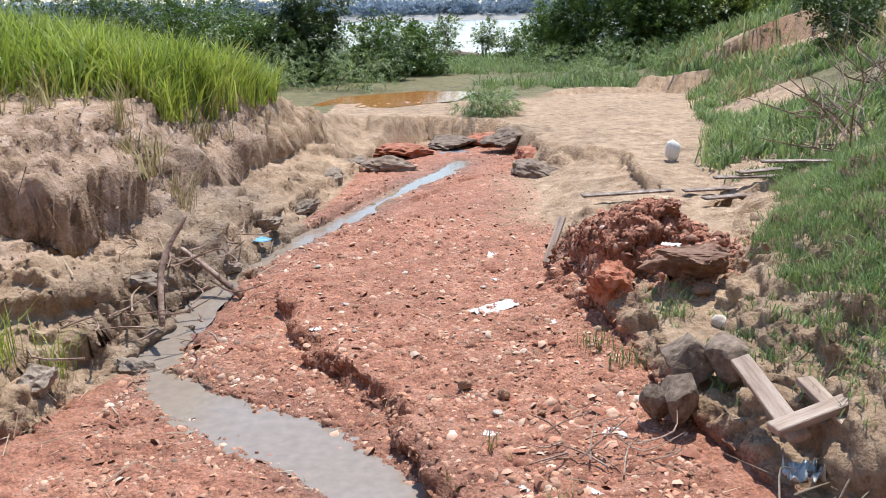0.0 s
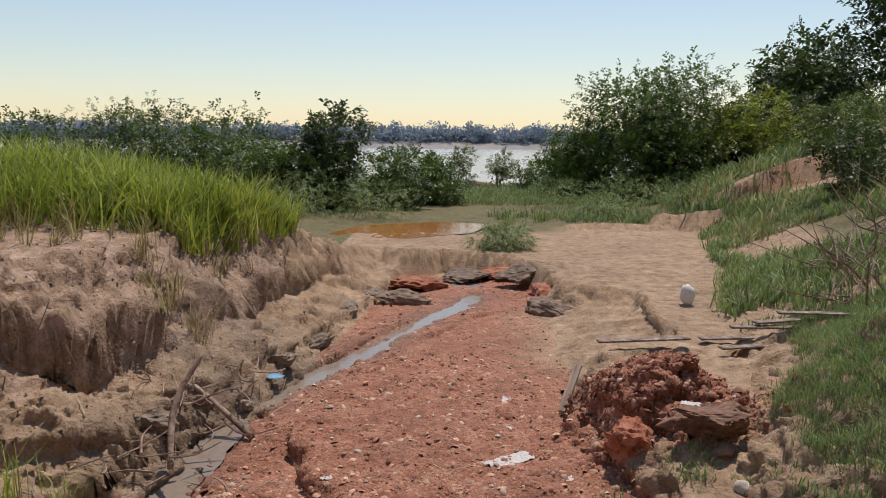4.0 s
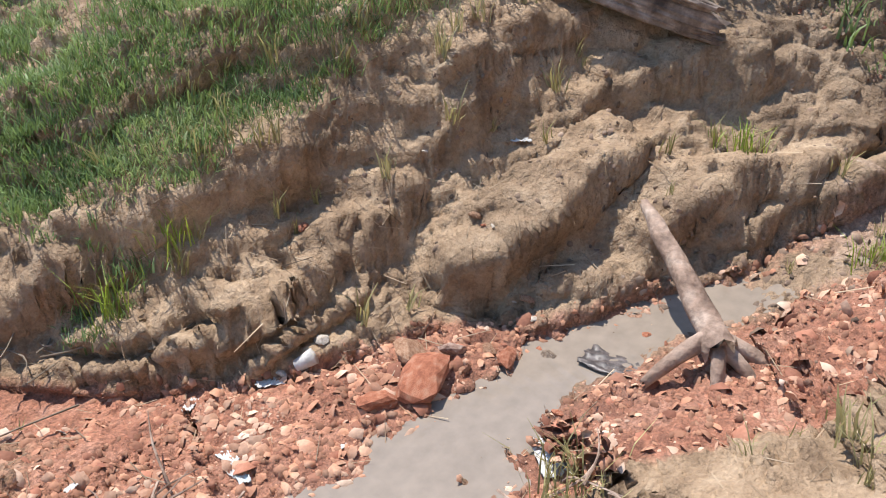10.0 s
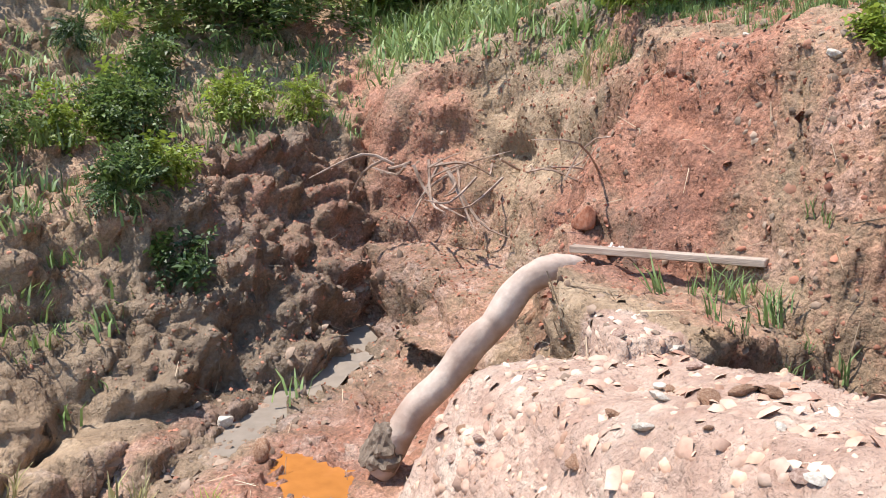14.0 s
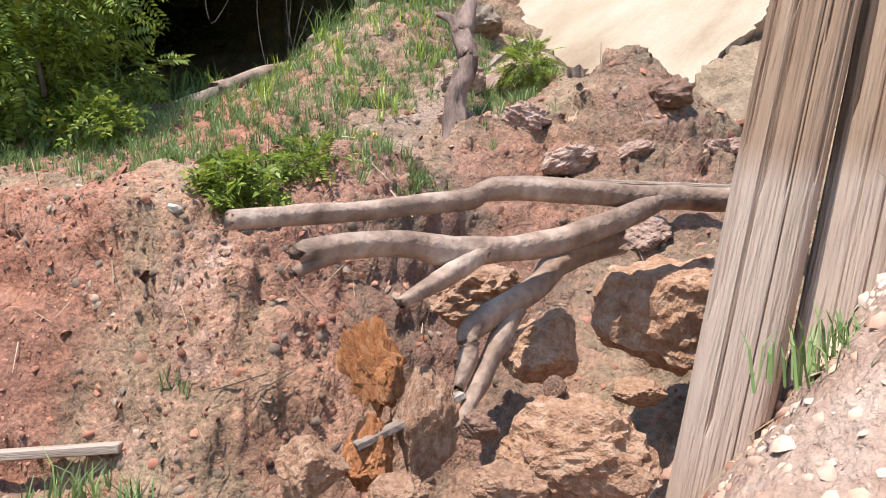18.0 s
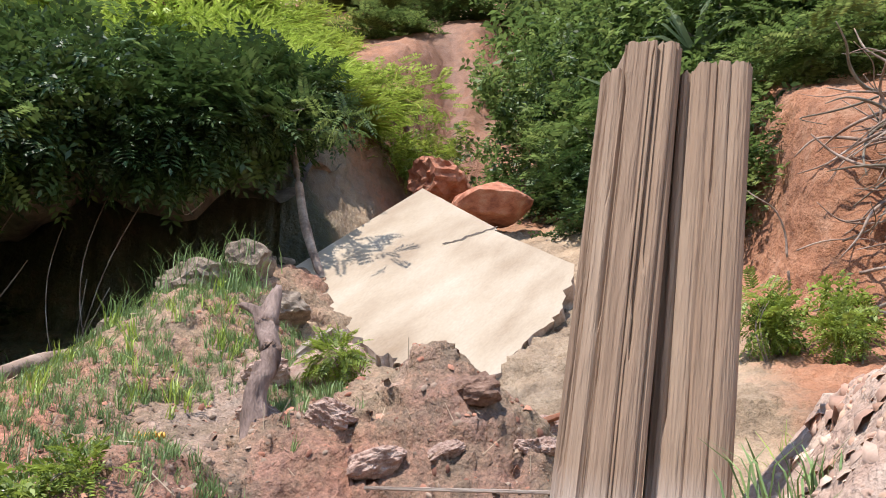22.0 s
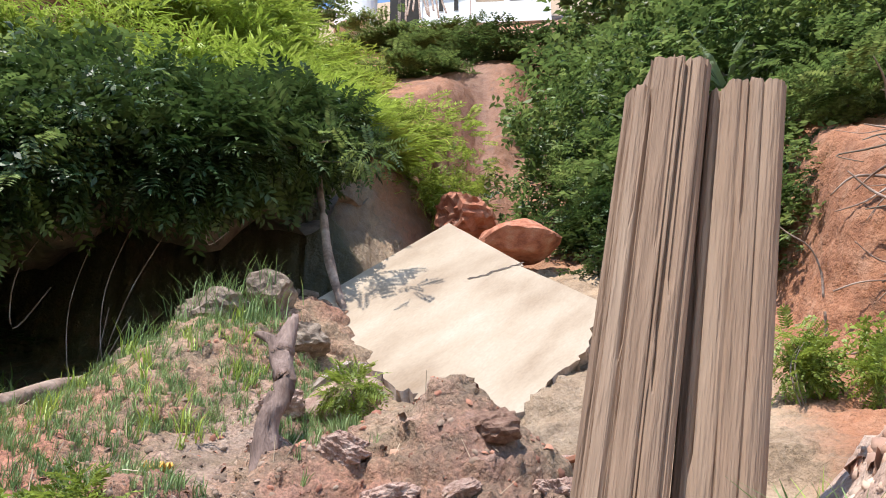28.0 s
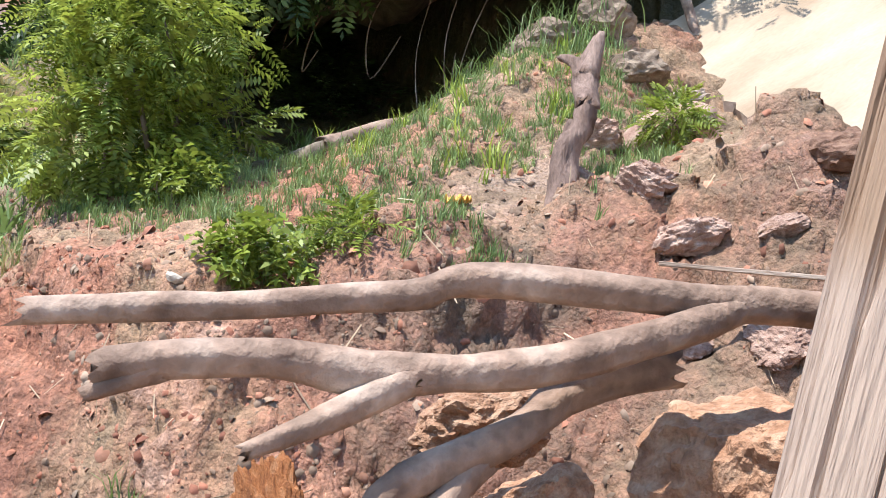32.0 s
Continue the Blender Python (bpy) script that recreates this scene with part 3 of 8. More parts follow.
    # crumbled earth below the slab, the ledge that carries the bent trunk, and the slumped foot of the west bank
    for mx, my, mr, mh in ((2.25, -4.2, 0.46, 0.34), (1.92, -4.5, 0.38, 0.24), (1.7, -4.05, 0.34, 0.18), (2.95, -4.7, 0.34, 0.12), (3.75, -4.9, 0.42, 0.12), (3.98, -2.2, 0.2, 0.10), (2.75, -3.35, 0.3, 0.16), (3.3, -2.9, 0.3, 0.12)):
        z = z + mh * np.exp(-(((x - mx) ** 2 + (y - my) ** 2) / mr ** 2) ** 1.6) * (1 + 0.35 * rough(x, y, 3.5, 0))
    z = z - 0.42 * np.exp(-(((x - 1.9) / 0.8) ** 2 + ((y + 5.25) / 0.58) ** 2) ** 1.5)
    z = z - 0.10 * np.exp(-(((x - 4.15) / 0.30) ** 2 + ((y + 1.02) / 0.22) ** 2))
    z = z - 0.42 * np.exp(-(((x - 4.75) / 0.75) ** 2 + ((y + 5.0) / 0.85) ** 2) ** 1.3)
    # general unevenness
    dist = np.hypot(x - 0.5, y)
    z = z + rough(x, y, 0.5, 3) * 0.05 * ramp01(dist, 2, 6) + rough(x, y, 6.0, 2) * np.where(sd < 0, 0.016, 0.028) + rough(x, y, 22.0, 1, 3) * 0.010 * ramp01(-dist, -14, -8)
    bankish = ramp01(x + 0.75 * y, 3.7, 4.3) * ramp01(-y, -3.6, -2.6) * ramp01(y, -0.9, -0.2) * ramp01(sd, 0.0, 0.15) * ramp01(-e, -2.4, -1.6)
    # mud that slid down in smooth tongues with sharp cracks between them
    along, across = 0.56 * x - 0.83 * y, 0.83 * x + 0.56 * y
    u, v = (across - 0.34 * along) * 2.3, (along + 0.2 * across) * 0.75
    tongue = np.abs(rough(u, v, 0.9, 0, 3, 0.45)) ** 0.6
    small = np.abs(rough(u + 9, v, 2.3, 1, 2)) ** 0.7
    z = z + bankish * (0.115 * tongue + 0.03 * small - 0.08)
    westface = ramp01(-x, 1.4, 2.0) * ramp01(y, 3, 4.5) * ramp01(-y, -17, -14) * ramp01(-sd, -2.6, -1.2) * (sd > 0)
    z = z + westface * (0.12 * rough(x, y, 1.6, 1) + 0.04 * rough(x, y, 5, 2))
    # south face of the scarp is crumbly
    sface = ramp01(x, 2.6, 3.4) * ramp01(-np.abs(s), -0.8, -0.2)
    z = z + sface * 0.07 * rough(x, y, 3.2, 0)
    for line, tall, far_back, _ in LEDGES:
        d, _, _, inner = beside(x, y, line)
        d = d + (0.04 * rough(x, y, 2.6, 1, 2) + 0.10 * rough(x, y, 1.1, 2, 2)) * min(1.0, far_back)
        grow = max(1.0, far_back / 0.8)
        z = z + inner * tall * (ramp01(d, -0.02 * grow, 0.03 * grow) * (1 - ramp01(d, 0.06, far_back)) - 0.45 * ramp01(d, -0.45 * far_back, -0.02) * (d < 0.01))
    # the river bank falls to the water, the far shore rises beyond it
    z = np.where((y > 54) & (x < 16 + 0.2 * y), np.minimum(z, -2.2 - 0.09 * (y - 54)), z)
    z = np.where(y > 54, np.maximum(z, -6.0), z)
    red = ramp01(-sd, -0.12, 0.05) * ramp01(-y, -17.5, -16) * (1 - 0.72 * gentle)
    red = np.maximum(red, np.clip(mound * 4, 0, 1))
    red = red * (1 - 0.8 * np.exp(-(dst / 0.22) ** 2)) * (1 - 0.95 * np.exp(-(((x - 0.75) / 0.6) ** 2 + ((y - 2.45) / 0.4) ** 2)))
    scarp_red = ramp01(x, 3.0, 3.6) * ramp01(-np.abs(s + 0.28), -0.75, -0.30) * ramp01(-y, 1.6, 2.2)
    red = np.maximum(red, scarp_red * (0.58 + 0.9 * rough(x, y, 1.4, 2)))
    sand = sand_on * (1 - red) * ramp01(-y, 0.2, 0.9)
    sand = np.maximum(sand, gentle * 0.12)
    sand = sand * (1 - ramp01(x, 2.6, 2.8) * ramp01(-y, 1.85, 2.0))
    red = np.maximum(red, (0.35 + 0.7 * rough(x, y, 1.5, 1)) * ramp01(x, 2.6, 2.8) * ramp01(-x, -4.5, -4.2) * ramp01(-y, 1.85, 2.0) * ramp01(y, -2.9, -2.6))
    sand = np.maximum(sand, 0.42 * ramp01(-x, 1.6, 2.2) * ramp01(sd, 0.5, 1.0) * ramp01(-y, -13, -11) * (y > 2))
    headward = ramp01(x - 0.6 * y, 3.2, 4.0) * ramp01(-y, -0.6, 0.0) * (sd < 0.1)
    red = red * (1 - 0.55 * headward * (0.7 + 0.8 * rough(x, y, 0.9, 2)).clip(0, 1.2))
    sand = np.maximum(sand, 0.30 * headward)
    below = ramp01(x, 1.2, 1.5) * ramp01(-x, -3.6, -3.0) * ramp01(-y, 2.2, 2.7) * ramp01(y, -5.6, -5.0) * (1 - sand)
    sand = np.maximum(sand, below * (0.10 + 0.7 * rough(x, y, 0.9, 1)))
    red = np.maximum(red, below * (0.24 + 0.9 * rough(x, y, 0.8, 3)))
    upper = ramp01(x, 4.9, 5.6) * ramp01(-y, -1.6, -0.6) * ramp01(y, -3.0, -2.5)
    red = np.maximum(red, upper * (0.30 + 0.7 * rough(x, y, 0.8, 2)))
    loam = ramp01(e - 1.2 * ramp01(-y, -2.6, -1.8), 1.3, 2.2) * ramp01(y, 1.2, 2.6) * 0.9
    loam = np.maximum(loam, ramp01(s, 0.9, 1.8) * 0.16 * (x > 2.0))
    red = np.maximum(red, ramp01(s, 0.1, 0.6) * ramp01(-s, -4.2, -3.4) * ramp01(x, 2.0, 2.6) * ramp01(-x, -6, -5) * (0.44 + 0.9 * rough(x, y, 1.1, 2)))
    loam = np.maximum(loam, np.where((x < -2.5) & (sd > 1.6), 0.9, 0) * ramp01(y, 8.8, 9.8))
    loam = np.maximum(loam, ramp01(y, 20, 24))
    red = np.maximum(red, ramp01(y, 12, 16) * ramp01(e, 1.5, 3) * (0.15 + 0.8 * rough(x, y, 0.16, 1)) * (dist < 90))
    for line, tall, far_back, _ in LEDGES[-4:]:
        d, _, _, inner = beside(x, y, line)
        cutface = inner * ramp01(d, -1.9 * far_back, -1.2 * far_back) * (1 - ramp01(d, 0.1 * far_back, 0.4 * far_back))
        loam, sand = loam * (1 - 0.9 * cutface), np.maximum(sand, 0.12 * cutface)
    loam = np.where(wall, loam * 0.2, loam)
    # hollow walls turned to dark loam: the cave's shade put into colour
    loam = np.maximum(loam, ramp01(s, 2.6, 3.1) * ramp01(x, 3.3, 4.0) * ramp01(-s, -5.4, -5.0))
    clay = ramp01(s, 5.5, 7.0) * 0.8 * (dist < 40)
    clay = np.maximum(clay, ramp01(-x, -0.9, -0.2) * ramp01(s, 0.9, 1.6) * 0.9 * (dist < 40))
    clay = np.maximum(clay, 0.3 * ramp01(s, 2.9, 3.5) * ramp01(x, 3.2, 4.2) * ramp01(-s, -5.0, -4.2))
    clay = np.maximum(clay, 0.9 * np.exp(-((bearing - 13.6) / 3.4) ** 2) * ramp01(reach, 8.5, 10) * (y < -3))
    clay = np.maximum(clay, np.exp(-(((x - 2.16) / 0.14) ** 2 + ((y + 2.42) / 0.2) ** 2)))
    return z, np.stack([red, sand, loam, clay], -1)


def damp_shaded_earth(x, y):
    """Where seeping water keeps the earth dark: along the stream, at the head of the gully and in the pit. West bank,
    terrace and scarp get darker patches; hollow and ravine get painted shade.
    """
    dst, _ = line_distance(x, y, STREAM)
    damp_and_shade = 0.8 * np.exp(-(dst / 0.42) ** 2) * (0.7 + 0.6 * rough(x, y, 1.3, 1))
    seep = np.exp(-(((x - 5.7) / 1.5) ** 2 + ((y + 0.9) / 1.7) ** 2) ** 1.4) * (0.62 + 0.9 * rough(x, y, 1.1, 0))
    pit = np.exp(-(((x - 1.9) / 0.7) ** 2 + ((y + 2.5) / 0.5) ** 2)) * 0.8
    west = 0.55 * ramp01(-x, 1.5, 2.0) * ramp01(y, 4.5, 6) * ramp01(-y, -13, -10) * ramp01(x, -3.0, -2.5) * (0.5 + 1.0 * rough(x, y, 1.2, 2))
    # ravine and hollow: their shade is put into the earth colour
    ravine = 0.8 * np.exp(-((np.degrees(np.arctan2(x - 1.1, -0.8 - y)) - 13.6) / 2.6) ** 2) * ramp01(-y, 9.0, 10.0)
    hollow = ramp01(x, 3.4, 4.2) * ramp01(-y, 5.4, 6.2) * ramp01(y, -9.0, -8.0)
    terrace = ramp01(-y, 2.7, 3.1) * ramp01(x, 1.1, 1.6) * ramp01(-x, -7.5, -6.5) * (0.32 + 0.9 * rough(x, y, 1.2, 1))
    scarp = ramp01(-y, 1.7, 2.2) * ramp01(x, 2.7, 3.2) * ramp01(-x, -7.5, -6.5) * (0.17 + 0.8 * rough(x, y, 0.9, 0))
    return np.clip(np.maximum.reduce([damp_and_shade, seep, pit, west, hollow, terrace, scarp, ravine]), 0, 1)


def solid_noise(p, scale, seed, octaves=4):
    """Smooth noise in -1..1 in space, for points p of N x 3."""
    g = np.random.default_rng(seed).random((48, 48, 48))
    total, amp, norm = np.zeros(len(p)), 1.0, 0.0
    for k in range(octaves):
        q = p * scale + 13.7 * k + 1000
        i = np.floor(q).astype(int)
        f = q - i
        f = f * f * (3 - 2 * f)
        v = 0
        for a in (0, 1):
            for b in (0, 1):
                for c in (0, 1):
                    w = np.where(a, f[:, 0], 1 - f[:, 0]) * np.where(b, f[:, 1], 1 - f[:, 1]) * np.where(c, f[:, 2], 1 - f[:, 2])
                    v = v + w * g[(i[:, 0] + a) % 48, (i[:, 1] + b) % 48, (i[:, 2] + c) % 48]
        total, norm, amp, scale = total + amp * v, norm + amp, amp * 0.5, scale * 2.1
    return total / norm * 2 - 1


RINGS = np.concatenate([np.linspace(0.25, 1.4, 20, endpoint=False), np.linspace(1.4, 8.0, 300, endpoint=False), np.linspace(8.0, 15.0, 125, endpoint=False),
                        15.0 * 2.0 ** np.linspace(0, 1, 70, endpoint=False), 30 * (1400 / 30) ** np.linspace(0, 1, 46)])
# close spokes from the north by the east to the south, wide ones over the side that is never in view
ANGLES = np.radians(np.concatenate([np.linspace(-48, 218, 1260, endpoint=False), np.linspace(218, 312, 50, endpoint=False)]))
SPOKES = len(ANGLES)
MID_X, MID_Y = 0.6, -0.2


def ground_net():
    """Points, normals and soil layers of the ground, ring by ring, with crumbling relief square to the slope."""
    nr, na = len(RINGS), SPOKES
    rr, aa = np.meshgrid(RINGS, ANGLES, indexing="ij")
    x, y = (MID_X + rr * np.sin(aa)).ravel(), (MID_Y + rr * np.cos(aa)).ravel()
    z, soil = land(x, y)
    co = np.stack([x, y, z], -1)

    def normals():
        grid = co.reshape(nr, na, 3)
        nrm = np.cross(np.roll(grid, -1, 1) - np.roll(grid, 1, 1), np.gradient(grid, axis=0))
        nrm = (nrm / (np.linalg.norm(nrm, axis=-1, keepdims=True) + 1e-12)).reshape(-1, 3)
        return nrm * np.sign(nrm[:, 2:] + 1e-9)

    nrm = normals()
    near = np.hypot(x - MID_X, y - MID_Y)
    pick = near < 26
    p, n = co[pick], nrm[pick]
    steep = ramp01(1 - n[:, 2], 0.06, 0.38) * ramp01(near[pick], 0.8, 2.0)
    flat = (1 - steep) * ramp01(near[pick], 1.2, 2.5)
    bed = p * np.array([0.8, 0.8, 2.4])
    broad = solid_noise(bed, 1.5, 12, 3)
    lump = 1 - 2.2 * np.abs(solid_noise(bed, 3.0, 11, 4))
    crumbs = 1 - 2.2 * np.abs(solid_noise(p, 9.0, 13, 3))
    # beds of unequal hardness stand out as ledges
    level = p[:, 2] * 5.5 + 1.6 * solid_noise(p, 0.8, 14, 3) + 0.5 * solid_noise(p, 4.0, 15, 2)
    ledge = (level - np.floor(level)) ** 1.6 - 0.4
    where = ramp01(solid_noise(p, 0.7, 16, 2), -0.25, 0.35)
    grit = solid_noise(p, 24.0, 17, 2)
    south = ramp01(-p[:, 1], 1.7, 2.3)
    out = steep * (1 - 0.35 * south) * (0.075 * broad + 0.055 * lump + 0.075 * ledge * where + 0.032 * crumbs + 0.016 * grit)
    # sharp cracks along the lie of the slid mud, and blocks that broke off in steps
    slid = np.stack([0.83 * p[:, 0] + 0.56 * p[:, 1] - 0.3 * (0.56 * p[:, 0] - 0.83 * p[:, 1]), 0.45 * (0.56 * p[:, 0] - 0.83 * p[:, 1]), 1.6 * p[:, 2]], -1)
    mend = 1 - ramp01(soil[pick][:, 1], 0.35, 0.6)
    slope_side = ramp01(1 - n[:, 2], 0.03, 0.16) * mend * ramp01(near[pick], 0.8, 2.0)
    firm = 1 - 0.75 * ramp01(-p[:, 1], 1.7, 2.2)
    slope_side = slope_side * firm
    on = slope_side > 0.03
    opens = ramp01(solid_noise(p, 0.9, 31, 2), -0.35, 0.25)
    side, q = slope_side[on], p[on]
    for size, deep, thin, seed_ in ((1.5, 0.10, 0.045, 21), (3.6, 0.06, 0.06, 22), (8.0, 0.03, 0.08, 23)):
        out[on] -= side * deep * opens[on] * np.exp(-(solid_noise(slid[on], size, seed_, 2) / thin) ** 2)
    broken = solid_noise(q * np.array([1, 1, 1.5]), 4.2, 24, 3) * 4.5
    step = np.floor(broken) + ramp01(broken - np.floor(broken), 0.0, 0.22)
    headwall = ramp01(q[:, 0] - 0.5 * q[:, 1], 4.4, 5.2) * ramp01(-q[:, 1], -1.4, -0.4)
    out[on] += side * (0.022 + 0.030 * headwall) * step
    wet = soil[pick][:, 0]
    out += flat * ((0.012 + 0.008 * wet) * (crumbs + 0.8 * lump) + 0.007 * grit)
    smooth_mud = ramp01(p[:, 0] + 0.75 * p[:, 1], 3.9, 4.5) * ramp01(p[:, 1], -0.7, 0.0) * ramp01(-p[:, 1], -3.2, -2.6) * ramp01(-p[:, 0], -6, -5)
    out *= 1 - 0.55 * smooth_mud
    out *= 1 - 0.8 * ramp01(soil[pick][:, 1], 0.35, 0.6)
    co[pick] += n * out[:, None]
    for line, tall, far_back, lip in LEDGES:
        d, wx, wy, inner = beside(x, y, line)
        d = d + (0.04 * rough(x, y, 2.6, 1, 2) + 0.10 * rough(x, y, 1.1, 2, 2)) * min(1.0, far_back)
        wide = max(0.05, 0.06 * far_back)
        push = inner * lip * np.exp(-((d - 0.8 * wide) / wide) ** 2) * (0.7 + 0.6 * rough(x, y, 1.6, 3, 2))
        co[:, 0] -= wx * push
        co[:, 1] -= wy * push
    return co, normals(), soil


NET_CO, NET_N, NET_SOIL = ground_net()
ANGLE_STEPS, ANGLE_COUNT = np.append(ANGLES - ANGLES[0], 2 * math.pi), np.arange(SPOKES + 1, dtype=float)


def height(x, y):
    """Height of the finished ground under a point of the plan."""
    r, a = math.hypot(x - MID_X, y - MID_Y), (math.atan2(x - MID_X, y - MID_Y) - ANGLES[0]) % (2 * math.pi)
    i = int(np.clip(np.searchsorted(RINGS, r) - 1, 0, len(RINGS) - 2))
    s = float(np.clip((r - RINGS[i]) / (RINGS[i + 1] - RINGS[i]), 0, 1))
    u = float(np.interp(a, ANGLE_STEPS, ANGLE_COUNT))
    j = int(u) % SPOKES
    t = u - int(u)
    q = lambda row, col: float(NET_CO[row * SPOKES + col % SPOKES, 2])
    return (q(i, j) * (1 - t) + q(i, j + 1) * t) * (1 - s) + (q(i + 1, j) * (1 - t) + q(i + 1, j + 1) * t) * s


def spread(count, box, rng):
    """Random points on the finished ground inside a box of the plan, even over its surface: points, normals, soil."""
    nr, na = len(RINGS), SPOKES
    inner = np.flatnonzero((NET_CO[:(nr - 1) * na, 0] > box[0]) & (NET_CO[:(nr - 1) * na, 0] < box[1]) & (NET_CO[:(nr - 1) * na, 1] > box[2]) & (NET_CO[:(nr - 1) * na, 1] < box[3]))
    nxt = np.where(inner % na == na - 1, inner - na + 1, inner + 1)
    e1, e2 = NET_CO[nxt] - NET_CO[inner], NET_CO[inner + na] - NET_CO[inner]
    area = np.linalg.norm(np.cross(e1, e2), axis=1)
    k = rng.choice(len(inner), count, p=area / area.sum())
    u, v = rng.random(count)[:, None], rng.random(count)[:, None]
    return NET_CO[inner[k]] + e1[k] * u + e2[k] * v, NET_N[inner[k]], NET_SOIL[inner[k]]


def build_ground():
    nr, na = len(RINGS), SPOKES
    i, j = np.meshgrid(np.arange(nr - 1), np.arange(na), indexing="ij")
    k = (j + 1) % na
    quads = np.stack([i * na + j, i * na + k, (i + 1) * na + k, (i + 1) * na + j], -1).reshape(-1, 4)
    co = np.vstack([NET_CO, [[MID_X, MID_Y, NET_CO[:na, 2].mean()]]])
    soil = np.vstack([NET_SOIL, [[0, 0, 0, 0]]])
    fan = [(int((q + 1) % na), int(q), len(co) - 1) for q in range(na)]
    me = bpy.data.meshes.new("ground")
    me.from_pydata(co, [], quads.tolist() + fan)
    layer = me.color_attributes.new("soil", "FLOAT_COLOR", "POINT")
    layer.data.foreach_set("color", soil.astype(np.float32).ravel())
    damp_and_shade = me.attributes.new("damp_and_shade", "FLOAT", "POINT")
    damp_and_shade.data.foreach_set("value", damp_shaded_earth(co[:, 0], co[:, 1]).astype(np.float32))
    me.materials.append(SOIL)
    me.polygons.foreach_set("use_smooth", np.ones(len(me.polygons), bool))
    me.update()
    return tagged(new("ground", me), "eroded red and brown earth ground with a gully", "ground", kind="structure")


GROUND = build_ground()

# ---- builders ----
def part(name, bm, material, parent=None, label="", smooth=False, m=None):
    me = bpy.data.meshes.new(name)
    bm.to_mesh(me)
    bm.free()
    me.materials.append(material)
    if smooth:
        me.polygons.foreach_set("use_smooth", np.ones(len(me.polygons), bool))
    ob = new(name, me)
    if parent is not None:
        ob.parent = parent
    if m is not None:
        ob.matrix_basis = m
    if label:
        ob["label"] = label
    return ob


def mesh_of(name, verts, faces, material, smooth=False):
    me = bpy.data.meshes.new(name)
    me.from_pydata([tuple(v) for v in verts], [], faces)
    me.materials.append(material)
    if smooth:
        me.polygons.foreach_set("use_smooth", np.ones(len(me.polygons), bool))
    me.update()
    return me


def empty(name, m, label, category, group="", kind=""):
    ob = new(name)
    ob.matrix_basis = m
    return tagged(ob, label, category, group, kind)


def tube(bm, points, radii, sides=10, wobble=0.0, seed=0):
    """A bent round limb through the points, closed at both ends."""
    rng = random.Random(seed)
    pts = [Vector(p) for p in points]
    rings = []
    for k, p in enumerate(pts):
        d = (pts[min(k + 1, len(pts) - 1)] - pts[max(k - 1, 0)]).normalized()
        side = d.cross(Vector((0.13, 0.21, 0.97)) if abs(d.z) < 0.9 else Vector((1, 0.1, 0))).normalized()
        up = side.cross(d)
        ring = []
        for q in range(sides):
            a = 2 * math.pi * q / sides
            r = radii[k] * (1 + wobble * (2.6 * noise.noise(Vector((math.cos(a) * 1.7, math.sin(a) * 1.7, k * 0.22 + seed))) + 0.5 * (rng.random() - 0.5)))
            ragged_end = d * radii[k] * rng.uniform(-0.8, 0.8) if wobble > 0.05 and sides > 8 and k in (0, len(pts) - 1) else Vector((0, 0, 0))
            ring.append(bm.verts.new(p + r * (math.cos(a) * side + math.sin(a) * up) + ragged_end))
        rings.append(ring)
    for a, b in zip(rings, rings[1:]):
        for q in range(sides):
            bm.faces.new((a[q], a[(q + 1) % sides], b[(q + 1) % sides], b[q]))
    bm.faces.new(rings[0][::-1])
    bm.faces.new(rings[-1])
    return bm


def smooth_line(points, radii, steps=5):
    """More points on a soft curve through the given ones, and their radii."""
    pts = [Vector(p) for p in points]
    out, rad = [], []
    for k in range(len(pts) - 1):
        p0, p1, p2, p3 = pts[max(k - 1, 0)], pts[k], pts[k + 1], pts[min(k + 2, len(pts) - 1)]
        for i in range(steps):
            s = i / steps
            out.append(0.5 * (2 * p1 + (p2 - p0) * s + (2 * p0 - 5 * p1 + 4 * p2 - p3) * s * s + (3 * p1 - p0 - 3 * p2 + p3) * s ** 3))
            rad.append(radii[k] + (radii[k + 1] - radii[k]) * s)
    return out + [pts[-1]], rad + [radii[-1]]


def stone_mesh(seed, rough_by=0.25, subdiv=2, flat=0.8):
    """An angular, craggy lump of about 1 across."""
    rng = random.Random(seed)
    bm = bmesh.new()
    bmesh.ops.create_icosphere(bm, subdivisions=subdiv, radius=0.5)
    cuts = []
    for _ in range(11):
        v = Vector((rng.gauss(0, 1), rng.gauss(0, 1), rng.gauss(0, 1))).normalized()
        cuts.append((v, 0.27 + 0.17 * rng.random()))
    off = Vector((seed * 7.7, seed * 1.3, 0))
    for v in bm.verts:
        for nrm, far in cuts:
            over = v.co.dot(nrm) - far
            if over > 0:
                v.co -= nrm * over * 0.92
        p = v.co + off
        f = 0.6 * noise.noise(p * 2.7)
        if subdiv > 2:
            f += 0.40 * (0.5 - abs(noise.noise(p * 4.3)) * 2) + 0.40 * noise.noise(p * 9.0) + 0.30 * noise.noise(p * 19.0) + 0.22 * noise.noise(p * 37.0)
        v.co *= 1 + rough_by * f
        v.co.z *= flat
    return bm


